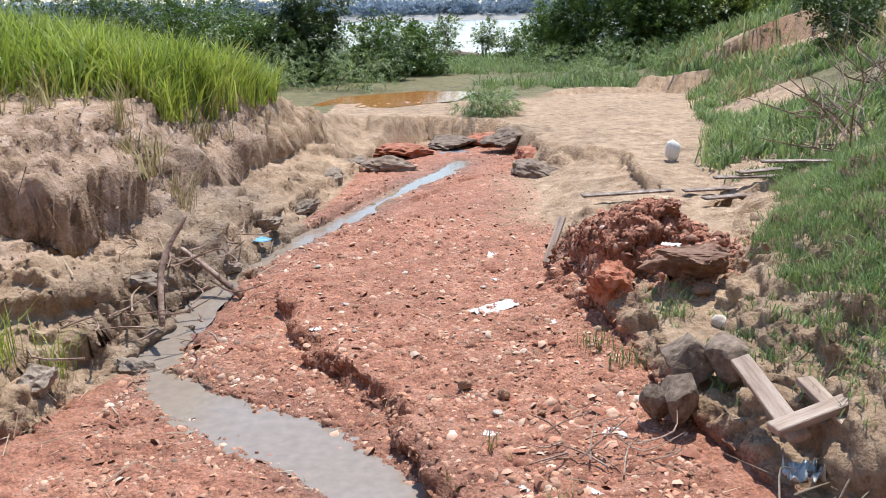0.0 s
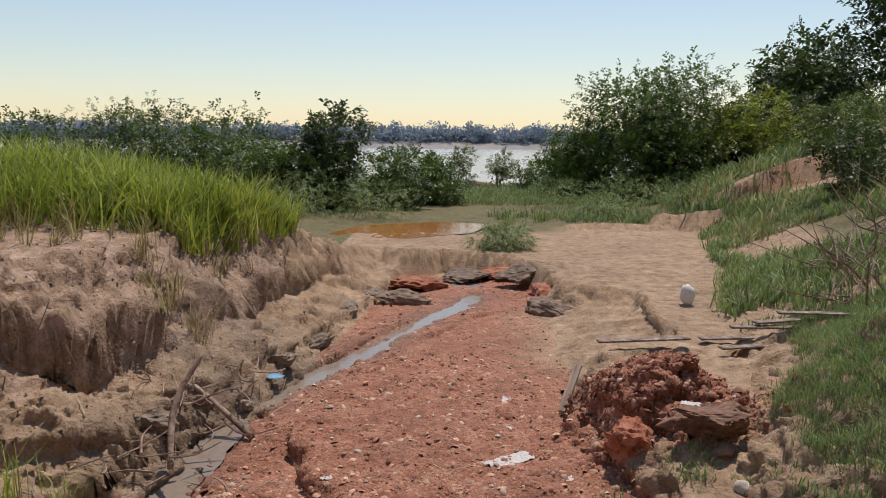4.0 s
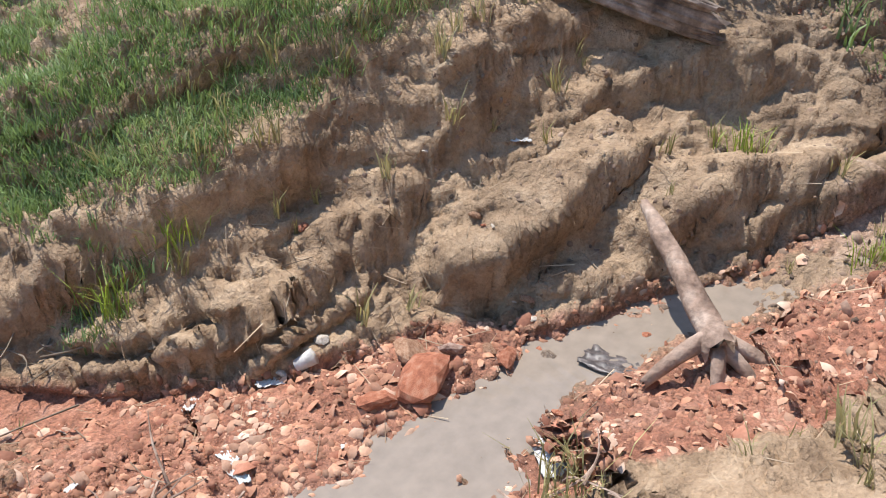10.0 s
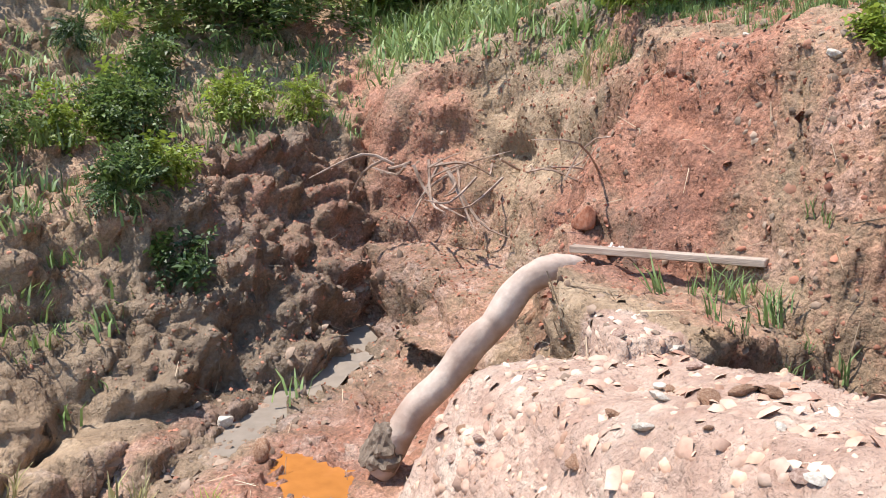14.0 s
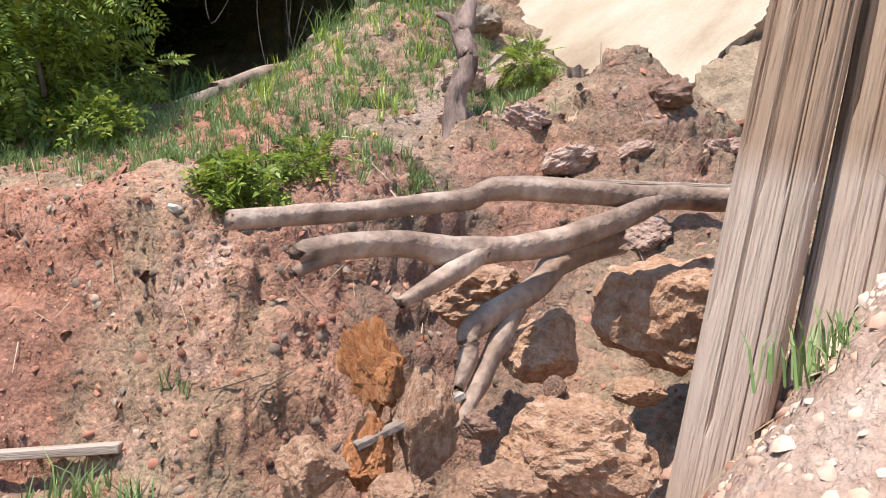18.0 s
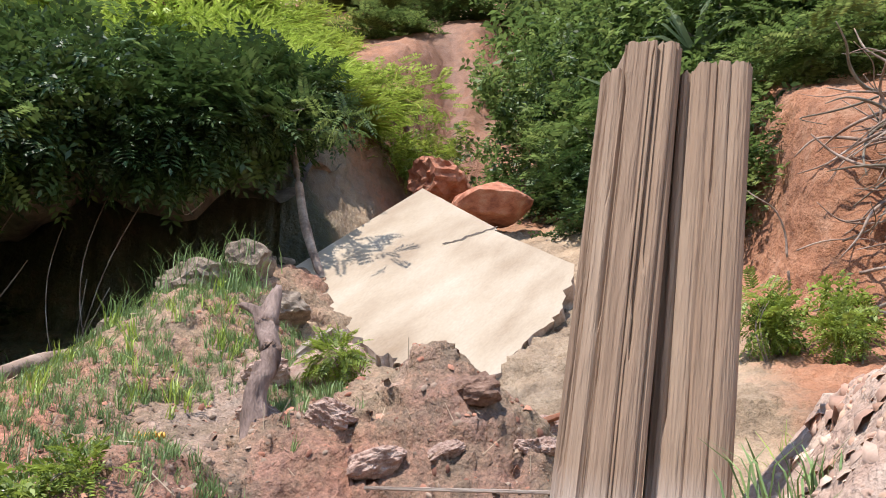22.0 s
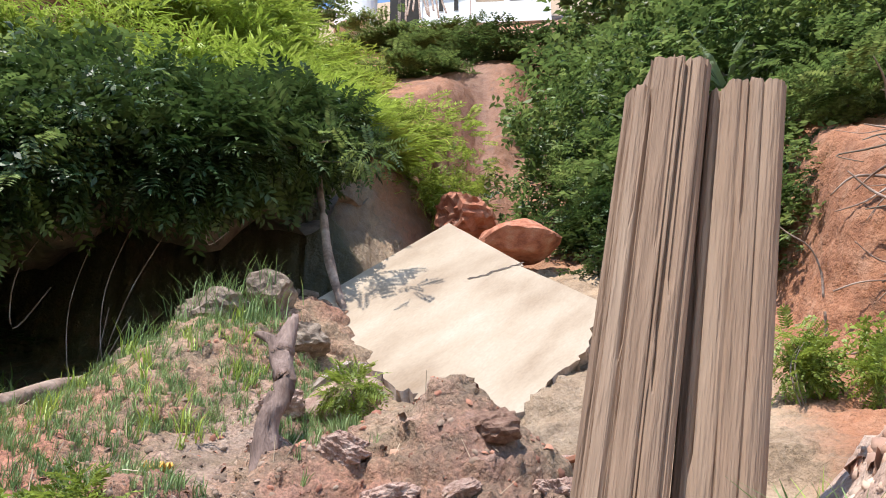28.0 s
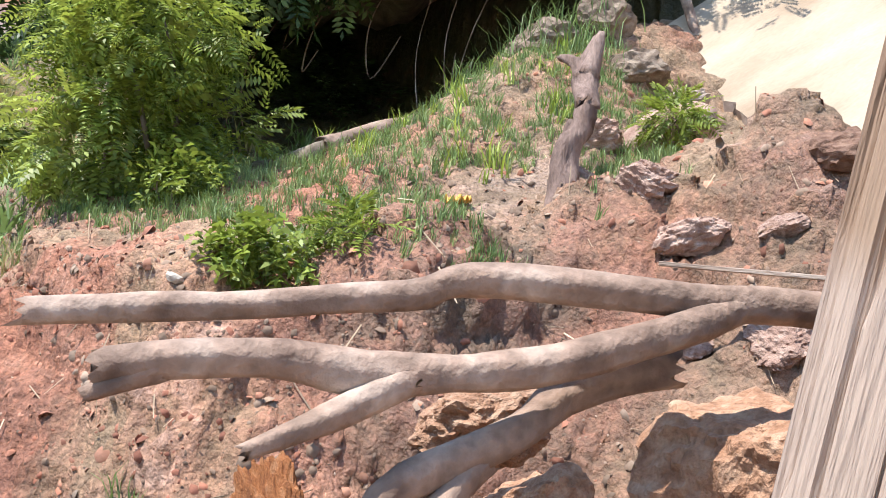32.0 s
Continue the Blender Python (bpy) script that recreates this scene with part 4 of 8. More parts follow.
def scatter_mesh(name, tv, tf, places, turns, material, smooth=False):
    """One mesh out of many turned copies of a small template. turns: N matrices of 3 x 3, scale included."""
    tv, tf = np.asarray(tv, float), np.asarray(tf, int)
    co = np.einsum("nij,kj->nki", turns, tv) + np.asarray(places)[:, None, :]
    n, k, side = len(co), len(tv), tf.shape[1]
    faces = (tf[None] + (np.arange(n) * k)[:, None, None]).reshape(-1, side)
    me = bpy.data.meshes.new(name)
    me.vertices.add(n * k)
    me.vertices.foreach_set("co", co.astype(np.float32).ravel())
    me.loops.add(faces.size)
    me.loops.foreach_set("vertex_index", faces.astype(np.int32).ravel())
    me.polygons.add(len(faces))
    me.polygons.foreach_set("loop_start", np.arange(0, faces.size, side, dtype=np.int32))
    me.materials.append(material)
    me.update(calc_edges=True)
    if smooth:
        me.polygons.foreach_set("use_smooth", np.ones(len(me.polygons), bool))
    return me


def turns_of(rng, n, size, tilt=0.3, yaw=None, squash=None):
    """Random turns about z with some tilt, times size."""
    a = rng.uniform(0, 2 * math.pi, n) if yaw is None else yaw
    tx, ty = rng.normal(0, tilt, n), rng.normal(0, tilt, n)
    ca, sa, cx, sx, cy, sy = np.cos(a), np.sin(a), np.cos(tx), np.sin(tx), np.cos(ty), np.sin(ty)
    z, o = np.zeros(n), np.ones(n)
    rz = np.stack([np.stack([ca, -sa, z], -1), np.stack([sa, ca, z], -1), np.stack([z, z, o], -1)], -2)
    rx = np.stack([np.stack([o, z, z], -1), np.stack([z, cx, -sx], -1), np.stack([z, sx, cx], -1)], -2)
    ry = np.stack([np.stack([cy, z, sy], -1), np.stack([z, o, z], -1), np.stack([-sy, z, cy], -1)], -2)
    m = rz @ rx @ ry * np.asarray(size)[:, None, None]
    if squash is not None:
        m = m * np.asarray(squash)[:, None, :]
    return m


def blade_tuft(blades, height, spread, width, seed, lean=0.5):
    """Arched grass blades that start near the origin: two quads each."""
    rng = np.random.default_rng(seed)
    v, f = [], []
    for _ in range(blades):
        a, h = rng.uniform(0, 2 * math.pi), height * rng.uniform(0.55, 1.1)
        ox, oy = rng.normal(0, spread, 2)
        dx, dy, ln = math.cos(a), math.sin(a), lean * rng.uniform(0.2, 1.0) * h
        w = width * rng.uniform(0.7, 1.3)
        sx, sy = -dy * w / 2, dx * w / 2
        b = len(v)
        v += [(ox - sx, oy - sy, -0.02), (ox + sx, oy + sy, -0.02),
              (ox + dx * ln * 0.35 + sx * 0.9, oy + dy * ln * 0.35 + sy * 0.9, h * 0.62), (ox + dx * ln * 0.35 - sx * 0.9, oy + dy * ln * 0.35 - sy * 0.9, h * 0.62),
              (ox + dx * ln + sx * 0.15, oy + dy * ln + sy * 0.15, h * 0.95), (ox + dx * ln - sx * 0.15, oy + dy * ln - sy * 0.15, h * 0.95)]
        f += [(b, b + 1, b + 2, b + 3), (b + 3, b + 2, b + 4, b + 5)]
    return v, f


def spray(kind, seed):
    """A leafy twig of about 1 long along x: pinnate, broad or reed."""
    rng = np.random.default_rng(seed)
    v, f = [], []

    def leaf(base, way, length, width, droop):
        way = np.array(way, float)
        way /= np.linalg.norm(way)
        side = np.cross(way, (0, 0, 1.0))
        side /= np.linalg.norm(side) + 1e-9
        mid, tip = base + way * length * 0.5 + (0, 0, 0.03 * length), base + way * length - (0, 0, droop * length)
        b = len(v)
        v.extend([tuple(base), tuple(mid + side * width / 2), tuple(tip), tuple(mid - side * width / 2)])
        f.append((b, b + 1, b + 2, b + 3))

    if kind == "pinnate":
        for k in range(8):
            x = 0.12 + 0.11 * k
            for s in (-1, 1):
                leaf(np.array([x, 0, -0.25 * x * x]), (0.45, s, rng.normal(0, 0.15)), 0.30 * (1 - 0.5 * abs(x - 0.5)), 0.10, 0.15)
        leaf(np.array([0.95, 0, -0.25]), (1, 0, -0.3), 0.2, 0.08, 0.2)
    elif kind == "broad":
        for k in range(9):
            x = 0.08 + 0.1 * k
            a = rng.uniform(-1.4, 1.4)
            leaf(np.array([x, 0, rng.normal(0, 0.05)]), (math.cos(a), math.sin(a), rng.normal(0.1, 0.35)), rng.uniform(0.3, 0.45), 0.17, 0.25)
    else:
        for k in range(7):
            x = 0.1 * k
            a = rng.uniform(-0.9, 0.9)
            leaf(np.array([x, 0, 0.1]), (math.cos(a), math.sin(a), 0.25), rng.uniform(0.5, 0.8), 0.06, 0.5)
    return v, f


SPRAYS = {k: spray(k, 3) for k in ("pinnate", "broad", "reed")}


def crown_mesh(name, clumps, count, size, kind, material, seed, shell=0.55):
    """Leafy twigs over the clumps (centre, radii), thickest near the outside, pointing outwards."""
    rng = np.random.default_rng(seed)
    vol = np.array([c[1][0] * c[1][1] * c[1][2] for c in clumps]) ** 0.75
    pick = rng.choice(len(clumps), count, p=vol / vol.sum())
    d = rng.normal(0, 1, (count, 3))
    d /= np.linalg.norm(d, axis=1)[:, None]
    rad = shell + (1 - shell) * rng.random(count) ** 0.6
    rad *= 1 + 0.18 * rng.normal(0, 1, count)
    c, r = np.array([c[0] for c in clumps])[pick], np.array([c[1] for c in clumps])[pick]
    pos = c + d * r * rad[:, None]
    ahead = d + rng.normal(0, 0.45, (count, 3)) + (0, 0, -0.15)
    ahead /= np.linalg.norm(ahead, axis=1)[:, None]
    up = np.array([0, 0, 1.0]) + rng.normal(0, 0.35, (count, 3))
    side = np.cross(up, ahead)
    side /= np.linalg.norm(side, axis=1)[:, None] + 1e-9
    up = np.cross(ahead, side)
    s = size * rng.uniform(0.6, 1.35, count)
    m = np.stack([ahead, side, up], -1) * s[:, None, None]
    tv, tf = SPRAYS[kind]
    return scatter_mesh(name, tv, tf, pos, m, material)


def leafy(name, place, label, category, clumps, count, size, kind, material, seed, stems=4, stem_r=0.04, group="", bark=None):
    """A shrub or tree: stems from the base to its clumps, and a crown of leaves."""
    rng = random.Random(seed)
    root = empty(name, pose(*place), label, category, group)
    order = sorted(clumps, key=lambda c: -c[0][2])[:max(1, stems)]
    for k, (c, r) in enumerate(order):
        bm = bmesh.new()
        foot = (rng.uniform(-1, 1) * stem_r * 2, rng.uniform(-1, 1) * stem_r * 2, -0.15)
        mid = (c[0] * 0.4 + rng.uniform(-0.1, 0.1), c[1] * 0.4 + rng.uniform(-0.1, 0.1), c[2] * 0.5)
        pts, rad = smooth_line([foot, mid, (c[0], c[1], c[2])], [stem_r * rng.uniform(0.8, 1.2), stem_r * 0.7, stem_r * 0.25], 4)
        tube(bm, pts, rad, 7, 0.08, seed + k)
        part("stem" if stem_r < 0.08 else "trunk", bm, bark or BARK, root, smooth=True)
    crown = new("crown", crown_mesh("crown", clumps, count, size, kind, material, seed))
    crown.parent = root
    return root


def clump_set(seed, n, w, h, low=0.3):
    rng = random.Random(seed)
    out = []
    for k in range(n):
        a, q = rng.uniform(0, 2 * math.pi), rng.random() ** 0.6
        z = h * (low + (0.92 - low) * rng.random())
        taper = 1.0 - 0.5 * max(0, z / h - 0.55)
        r = 0.30 * w * rng.uniform(0.7, 1.25)
        out.append(((q * w * 0.36 * math.cos(a) * taper, q * w * 0.36 * math.sin(a) * taper, z), (r, r, r * 0.8)))
    return out


# ---- river, far shore and pools ----
def flat_water(name, ring, z, material, label, category="water"):
    me = mesh_of(name, [(x, y, z) for x, y in ring], [tuple(range(len(ring)))], material)
    return tagged(new(name, me), label, category, kind="structure")


flat_water("river", [(-900, 58), (420, 58), (420, 860), (-900, 860)], -3.0, RIVER_WATER, "wide pale river beyond the bushes")


def ribbon(name, line, widths, z_of, material, label):
    """Shallow water that fills a bed: a band along the line with uneven edges."""
    pts, w = smooth_line([(x, y, 0) for x, y in line], widths, 8)
    v, f = [], []
    for k, p in enumerate(pts):
        d = (pts[min(k + 1, len(pts) - 1)] - pts[max(k - 1, 0)]).normalized()
        n = Vector((-d.y, d.x, 0))
        for s in (-1, 1):
            q = p + n * s * w[k] * (1 + 0.5 * noise.noise(Vector((p.x * 3.1, p.y * 3.1, s * 5.0))))
            v.append((q.x, q.y, z_of(p.x, p.y)))
    for k in range(len(pts) - 1):
        f.append((2 * k, 2 * k + 1, 2 * k + 3, 2 * k + 2))
    return tagged(new(name, mesh_of(name, v, f, material)), label, "water", kind="structure")


def water_line(line, lift):
    z = [height(*p) + lift for p in line]
    return [min(z[max(0, k - 1):k + 2]) * 0.5 + 0.5 * z[k] for k in range(len(z))]


LEVELS = water_line(STREAM, 0.06)


def stream_level(x, y):
    best = min(range(len(STREAM) - 1), key=lambda k: float(line_distance(np.array([x]), np.array([y]), STREAM[k:k + 2])[0][0]))
    (ax, ay), (bx, by) = STREAM[best], STREAM[best + 1]
    s = max(0, min(1, ((x - ax) * (bx - ax) + (y - ay) * (by - ay)) / ((bx - ax) ** 2 + (by - ay) ** 2)))
    return LEVELS[best] + s * (LEVELS[best + 1] - LEVELS[best])


ribbon("stream", STREAM, [0.42, 0.4, 0.34, 0.3, 0.26, 0.24, 0.26, 0.3, 0.4, 0.42, 0.4, 0.4, 0.4, 0.3, 0.3, 0.32, 0.4, 0.44, 0.44, 0.46, 0.4, 0.32, 0.24, 0.16],
       stream_level, GREY_WATER, "shallow grey muddy stream in the gully")
flat_water("pond", [(-3.2, 20.0), (-1.2, 19.6), (0.4, 21.0), (1.0, 23.5), (-0.5, 24.0), (-2.6, 22.6)], height(-1.2, 21.0) + 0.02, ORANGE_WATER, "still rust-brown pond on the flat")
flat_water("pool", [(4.15 + (0.40 + 0.05 * math.sin(k * 0.9)) * math.cos(k * math.pi / 16), -1.02 + 0.30 * math.sin(k * math.pi / 16)) for k in range(32)], height(4.15, -1.02) + 0.045, ORANGE_WATER, "orange puddle beside the fallen limb")

flat_water("pool", [(1.78 + 0.30 * math.cos(k * math.pi / 12), -2.52 + 0.24 * math.sin(k * math.pi / 12)) for k in range(24)], height(1.78, -2.52) + 0.05, ORANGE_WATER, "orange puddle at the bottom of the rocky pit")
rng = np.random.default_rng(5)
n = 1500
wx = rng.uniform(-700, 700, n)
wy = 880 + rng.uniform(0, 60, n)
wood_v, wood_f = SPRAYS["broad"]
fx = np.repeat(wx, 6) + rng.normal(0, 7, n * 6)
fz = np.repeat(rng.uniform(3, 13, n), 6) + rng.normal(0, 3, n * 6)
# distance haze is painted into the blue-grey leaf colours
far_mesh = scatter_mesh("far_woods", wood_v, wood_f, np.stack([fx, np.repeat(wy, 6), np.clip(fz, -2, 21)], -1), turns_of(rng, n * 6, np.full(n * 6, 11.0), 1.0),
                        surface("haze_tinted_woods", [(0.22, 0.29, 0.36), (0.26, 0.33, 0.40), (0.29, 0.36, 0.42)], 0.05, 0.9, 0, 1.0, 0.05, island=0.12, see=0.5))
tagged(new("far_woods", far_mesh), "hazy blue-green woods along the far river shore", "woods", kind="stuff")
# the bank's pale greys carry painted haze too
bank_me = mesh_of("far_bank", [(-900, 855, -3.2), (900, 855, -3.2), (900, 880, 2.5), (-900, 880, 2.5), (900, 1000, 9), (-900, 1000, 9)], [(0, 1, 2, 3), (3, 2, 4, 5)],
                  surface("haze_tinted_bank", [(0.20, 0.20, 0.19), (0.30, 0.28, 0.25), (0.16, 0.19, 0.20)], 0.03, 0.9, 0, 0.3, 0.08))
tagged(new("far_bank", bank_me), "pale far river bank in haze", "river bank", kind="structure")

# ---- timber posts ----
def post(foot, lean, h, width, depth, turn, label, slant, step):
    root = empty("timber_post", pose(*foot, 0, lean, turn), label, "post", "timber posts")
    bm = bmesh.new()
    rows, n = 40, 168
    rng = random.Random(int(turn * 10))
    cracks = [(rng.uniform(0, n), rng.uniform(0.6, 1.1), rng.uniform(0.06, 0.16), rng.uniform(-0.4, 0.9) * h, rng.uniform(0.4, 1.3) * h) for _ in range(34)]
    rings = []
    for k in range(rows + 1):
        z = h * k / rows
        ring = []
        for q in range(n):
            a = 2 * math.pi * q / n
            c, s = math.cos(a), math.sin(a)
            f = (abs(c) ** 4 + abs(s) ** 4) ** (-1 / 4)
            wander = 1.5 * noise.noise(Vector((z * 0.9, q * 0.02, turn)))
            split = sum(deep * math.exp(-(((q + wander - at + n / 2) % n - n / 2) / thin) ** 2) for at, thin, deep, low, tall in cracks if low < z < low + tall)
            groove = 1 - min(0.22, split) - 0.03 * abs(noise.noise(Vector((q * 0.5, z * 0.8, 9)))) + 0.025 * noise.noise(Vector((q * 0.12, z * 1.6, 4)))
            zz = z
            if k == rows:
                zz = z - slant * (c * 0.5 + 0.5) - (step if c > 0.45 else 0) + 0.02 * noise.noise(Vector((q * 0.9, 0, 5)))
            elif k >= rows - 3:
                zz = min(z, h - slant * (c * 0.5 + 0.5) - (step if c > 0.45 else 0) - 0.012 * (rows - k))
            ring.append(bm.verts.new((c * f * width / 2 * groove, s * f * depth / 2 * groove, zz)))
        rings.append(ring)
    for a, b in zip(rings, rings[1:]):
        for q in range(n):
            bm.faces.new((a[q], a[(q + 1) % n], b[(q + 1) % n], b[q]))
    bm.faces.new(rings[-1])
    part("timber", bm, POST_WOOD, root)
    return root


def post_wood():
    """Grey-brown timber with long cracks, dusted pale with dry sand on the lower part."""
    m = surface("post_wood", [(0.20, 0.122, 0.076), (0.295, 0.190, 0.122), (0.37, 0.255, 0.172)], 2.2, 0.9, 0.9, 14.0, 0.055, stretch=(7, 7, 0.5))
    t, n = m.node_tree, m.node_tree.nodes
    b = n["Principled BSDF"]
    old = b.inputs["Base Color"].links[0].from_socket
    co = n.new("ShaderNodeTexCoord")
    sep = n.new("ShaderNodeSeparateXYZ")
    t.links.new(co.outputs["Object"], sep.inputs[0])
    wob = n.new("ShaderNodeTexNoise")
    wob.inputs["Scale"].default_value = 6.0
    t.links.new(co.outputs["Object"], wob.inputs["Vector"])
    add = n.new("ShaderNodeMath")
    add.operation = "MULTIPLY_ADD"
    add.inputs[1].default_value = 0.06
    t.links.new(wob.outputs["Fac"], add.inputs[0])
    t.links.new(sep.outputs["Z"], add.inputs[2])
    edge = n.new("ShaderNodeMapRange")
    edge.inputs["From Min"].default_value, edge.inputs["From Max"].default_value = 0.94, 1.03
    edge.inputs["To Min"].default_value, edge.inputs["To Max"].default_value = 0.42, 0.0
    t.links.new(add.outputs[0], edge.inputs["Value"])
    mix = n.new("ShaderNodeMix")
    mix.data_type = "RGBA"
    mix.inputs[7].default_value = (0.60, 0.49, 0.42, 1)
    t.links.new(edge.outputs[0], mix.inputs[0])
    t.links.new(old, mix.inputs[6])
    t.links.new(mix.outputs[2], b.inputs["Base Color"])
    return m


POST_WOOD = post_wood()
post((1.435, -2.72, -0.62), -11.5, 2.05, 0.195, 0.17, 6, "tall weathered timber post with a stepped broken top in sand", 0.03, 0.07)
post((1.232, -2.80, -0.62), -10.9, 1.99, 0.185, 0.16, 4, "tall weathered timber post leaning close beside its pair", 0.02, 0.02)

# ---- the tipped concrete slab ----
SLAB = Matrix(((0.4244, -0.8812, -0.2084, 2.91), (0.6795, 0.1579, 0.7164, -7.45), (-0.5984, -0.4457, 0.6658, 3.17), (0, 0, 0, 1)))


def ragged(ring, seed, fine=3, amount=0.035, keep=()):
    rng = random.Random(seed)
    out = []
    for k, a in enumerate(ring):
        b = ring[(k + 1) % len(ring)]
        out.append(a)
        amt = 0.004 if k in keep else amount
        for i in range(1, fine):
            s = i / fine
            out.append((a[0] + (b[0] - a[0]) * s + rng.uniform(-amt, amt), a[1] + (b[1] - a[1]) * s + rng.uniform(-amt, amt)))
    return out


def plate(name, ring, thick, material, side_material, parent, seed, rough_side=0.05):
    """A flat plate in its own plane, with a ragged broken edge of another look."""
    rng = random.Random(seed)
    n = len(ring)
    v = [(x, y, 0) for x, y in ring]
    for lvl in (0.35, 0.7, 1.0):
        v += [(x + rng.uniform(-1, 1) * rough_side, y + rng.uniform(-1, 1) * rough_side, -thick * lvl) for x, y in ring]
    f = [tuple(range(n))] + [tuple(range(3 * n, 4 * n))[::-1]]
    for lvl in range(3):
        for k in range(n):
            a, b = lvl * n + k, lvl * n + (k + 1) % n
            f.append((b, a, a + n, b + n))
    me = mesh_of(name, v, f, material)
    me.materials.append(side_material)
    for p in me.polygons:
        if p.index > 0:
            p.material_index = 1
    ob = new(name, me)
    ob.parent = parent
    return ob


slab_root = empty("concrete_slab", SLAB, "large pale broken concrete slab tipped against the bluff", "slab")
SLAB_RING = [(0.0, 0.0), (0.28, 0.92), (0.33, 0.95), (0.46, 1.72), (0.95, 1.88), (1.25, 1.93), (1.65, 1.90), (2.08, 1.92), (2.16, 1.7), (2.22, 1.48), (2.14, 1.3), (2.16, 1.15), (2.03, 0.8), (1.95, 0.48), (1.75, 0.0)]
plate("panel", ragged(SLAB_RING, 2, 7, 0.028, (0, 2, 14)), 0.44, CONCRETE, BROKEN, slab_root, 4, 0.075)
strip_root = empty("slab_strip", SLAB @ pose(0.02, 0.03, -0.15, 0, 9, 3), "broken strip of concrete fallen from the slab's lower edge", "rubble")
plate("strip", ragged([(1.74, 0.0), (1.98, 0.0), (2.14, 0.35), (2.30, 0.8), (2.34, 1.1), (2.1, 1.12), (2.02, 0.8), (1.9, 0.4)], 6, 4, 0.02), 0.2, CONCRETE, BROKEN, strip_root, 7, 0.05)
crack_v, crack_f = [], []
rngc = random.Random(3)
cx, cy = 0.26, 0.93
for k in range(15):
    w = 0.006 + 0.008 * rngc.random()
    crack_v += [(cx, cy - w, 0.004), (cx, cy + w, 0.004)]
    cx, cy = cx + 0.035, cy - 0.012 + rngc.uniform(-0.02, 0.02)
crack_f = [(2 * k, 2 * k + 2, 2 * k + 3, 2 * k + 1) for k in range(14)]
crack = new("crack", mesh_of("crack", crack_v, crack_f, surface("crack_dark", [(0.06, 0.04, 0.03), (0.12, 0.09, 0.07)], 9.0)))
crack.parent = slab_root
crack["label"] = "dark crack with bared steel"


# ---- driftwood, limbs, logs and boards ----
def limb(name, lines, label, category, material, part_name="limb", sides=16, seed=1, wobble=0.09):
    """A dead limb: each line (points, radii) is one piece."""
    root = empty(name, pose(*lines[0][0][0]), label, category)
    o = Vector(lines[0][0][0])
    for k, (pts, radii) in enumerate(lines):
        bm = bmesh.new()
        p, r = smooth_line([Vector(q) - o for q in pts], radii, 6)
        r = [v * (1 + 0.10 * noise.noise(Vector((k * 5.0, i * 0.45, seed)))) for i, v in enumerate(r)]
        p = [q + Vector((noise.noise(q * 5 + Vector((seed, 0, 0))), noise.noise(q * 5 + Vector((0, seed, 0))), noise.noise(q * 5 + Vector((0, 0, seed))))) * r[i] * 0.35 for i, q in enumerate(p)]
        tube(bm, p, r, sides, wobble, seed + k)
        part(part_name if k == 0 else "branch", bm, material, root, smooth=True)
    return root


limb("fallen_branch", [
    ([(1.30, -3.22, 0.27), (1.43, -3.10, 0.27), (1.68, -2.84, 0.28), (1.90, -2.60, 0.285), (1.97, -2.51, 0.25), (2.13, -2.25, 0.21), (2.265, -1.985, 0.188)], [0.036, 0.035, 0.031, 0.032, 0.025, 0.024, 0.023]),
    ([(1.57, -2.96, 0.272), (1.66, -2.79, 0.20), (1.79, -2.59, 0.14), (1.91, -2.43, 0.12), (2.01, -2.26, 0.14), (2.12, -2.06, 0.12)], [0.030, 0.031, 0.033, 0.036, 0.030, 0.028]),
    ([(1.88, -2.46, 0.12), (1.93, -2.33, 0.06), (1.96, -2.20, 0.01)], [0.028, 0.022, 0.014]),
    ([(2.08, -2.13, 0.12), (2.12, -2.04, 0.08)], [0.022, 0.012]),
], "grey dead branch with a fork lying over the rocky pit", "branch", PALE_WOOD, seed=3)
limb("forked_branch", [
    ([(1.68, -2.91, 0.15), (1.79, -2.76, 0.10), (1.83, -2.64, 0.02), (1.90, -2.43, -0.06), (1.89, -2.39, -0.12), (1.89, -2.34, -0.19)], [0.034, 0.034, 0.033, 0.028, 0.024, 0.012]),
    ([(1.85, -2.61, -0.01), (1.86, -2.49, -0.09), (1.86, -2.39, -0.18), (1.87, -2.29, -0.27)], [0.028, 0.026, 0.022, 0.011]),
], "pale dead limb propped down into the rocky pit", "branch", PALE_WOOD, seed=5)
limb("bent_trunk", [([(3.95, -1.28, -1.46), (3.91, -1.41, -1.22), (3.84, -1.59, -0.97), (3.78, -1.73, -0.78), (3.75, -1.82, -0.64), (3.70, -1.93, -0.57), (3.74, -2.08, -0.60)], [0.060, 0.062, 0.064, 0.063, 0.062, 0.060, 0.052])],
     "pale smooth bent trunk lying over the gully edge", "driftwood", surface("bare_pale_wood", [(0.30, 0.20, 0.15), (0.44, 0.33, 0.265), (0.50, 0.40, 0.335)], 5.0, 0.75, 0.4, 30.0, 0.09), seed=7, wobble=0.04)
SZ = height(2.98, 0.36)
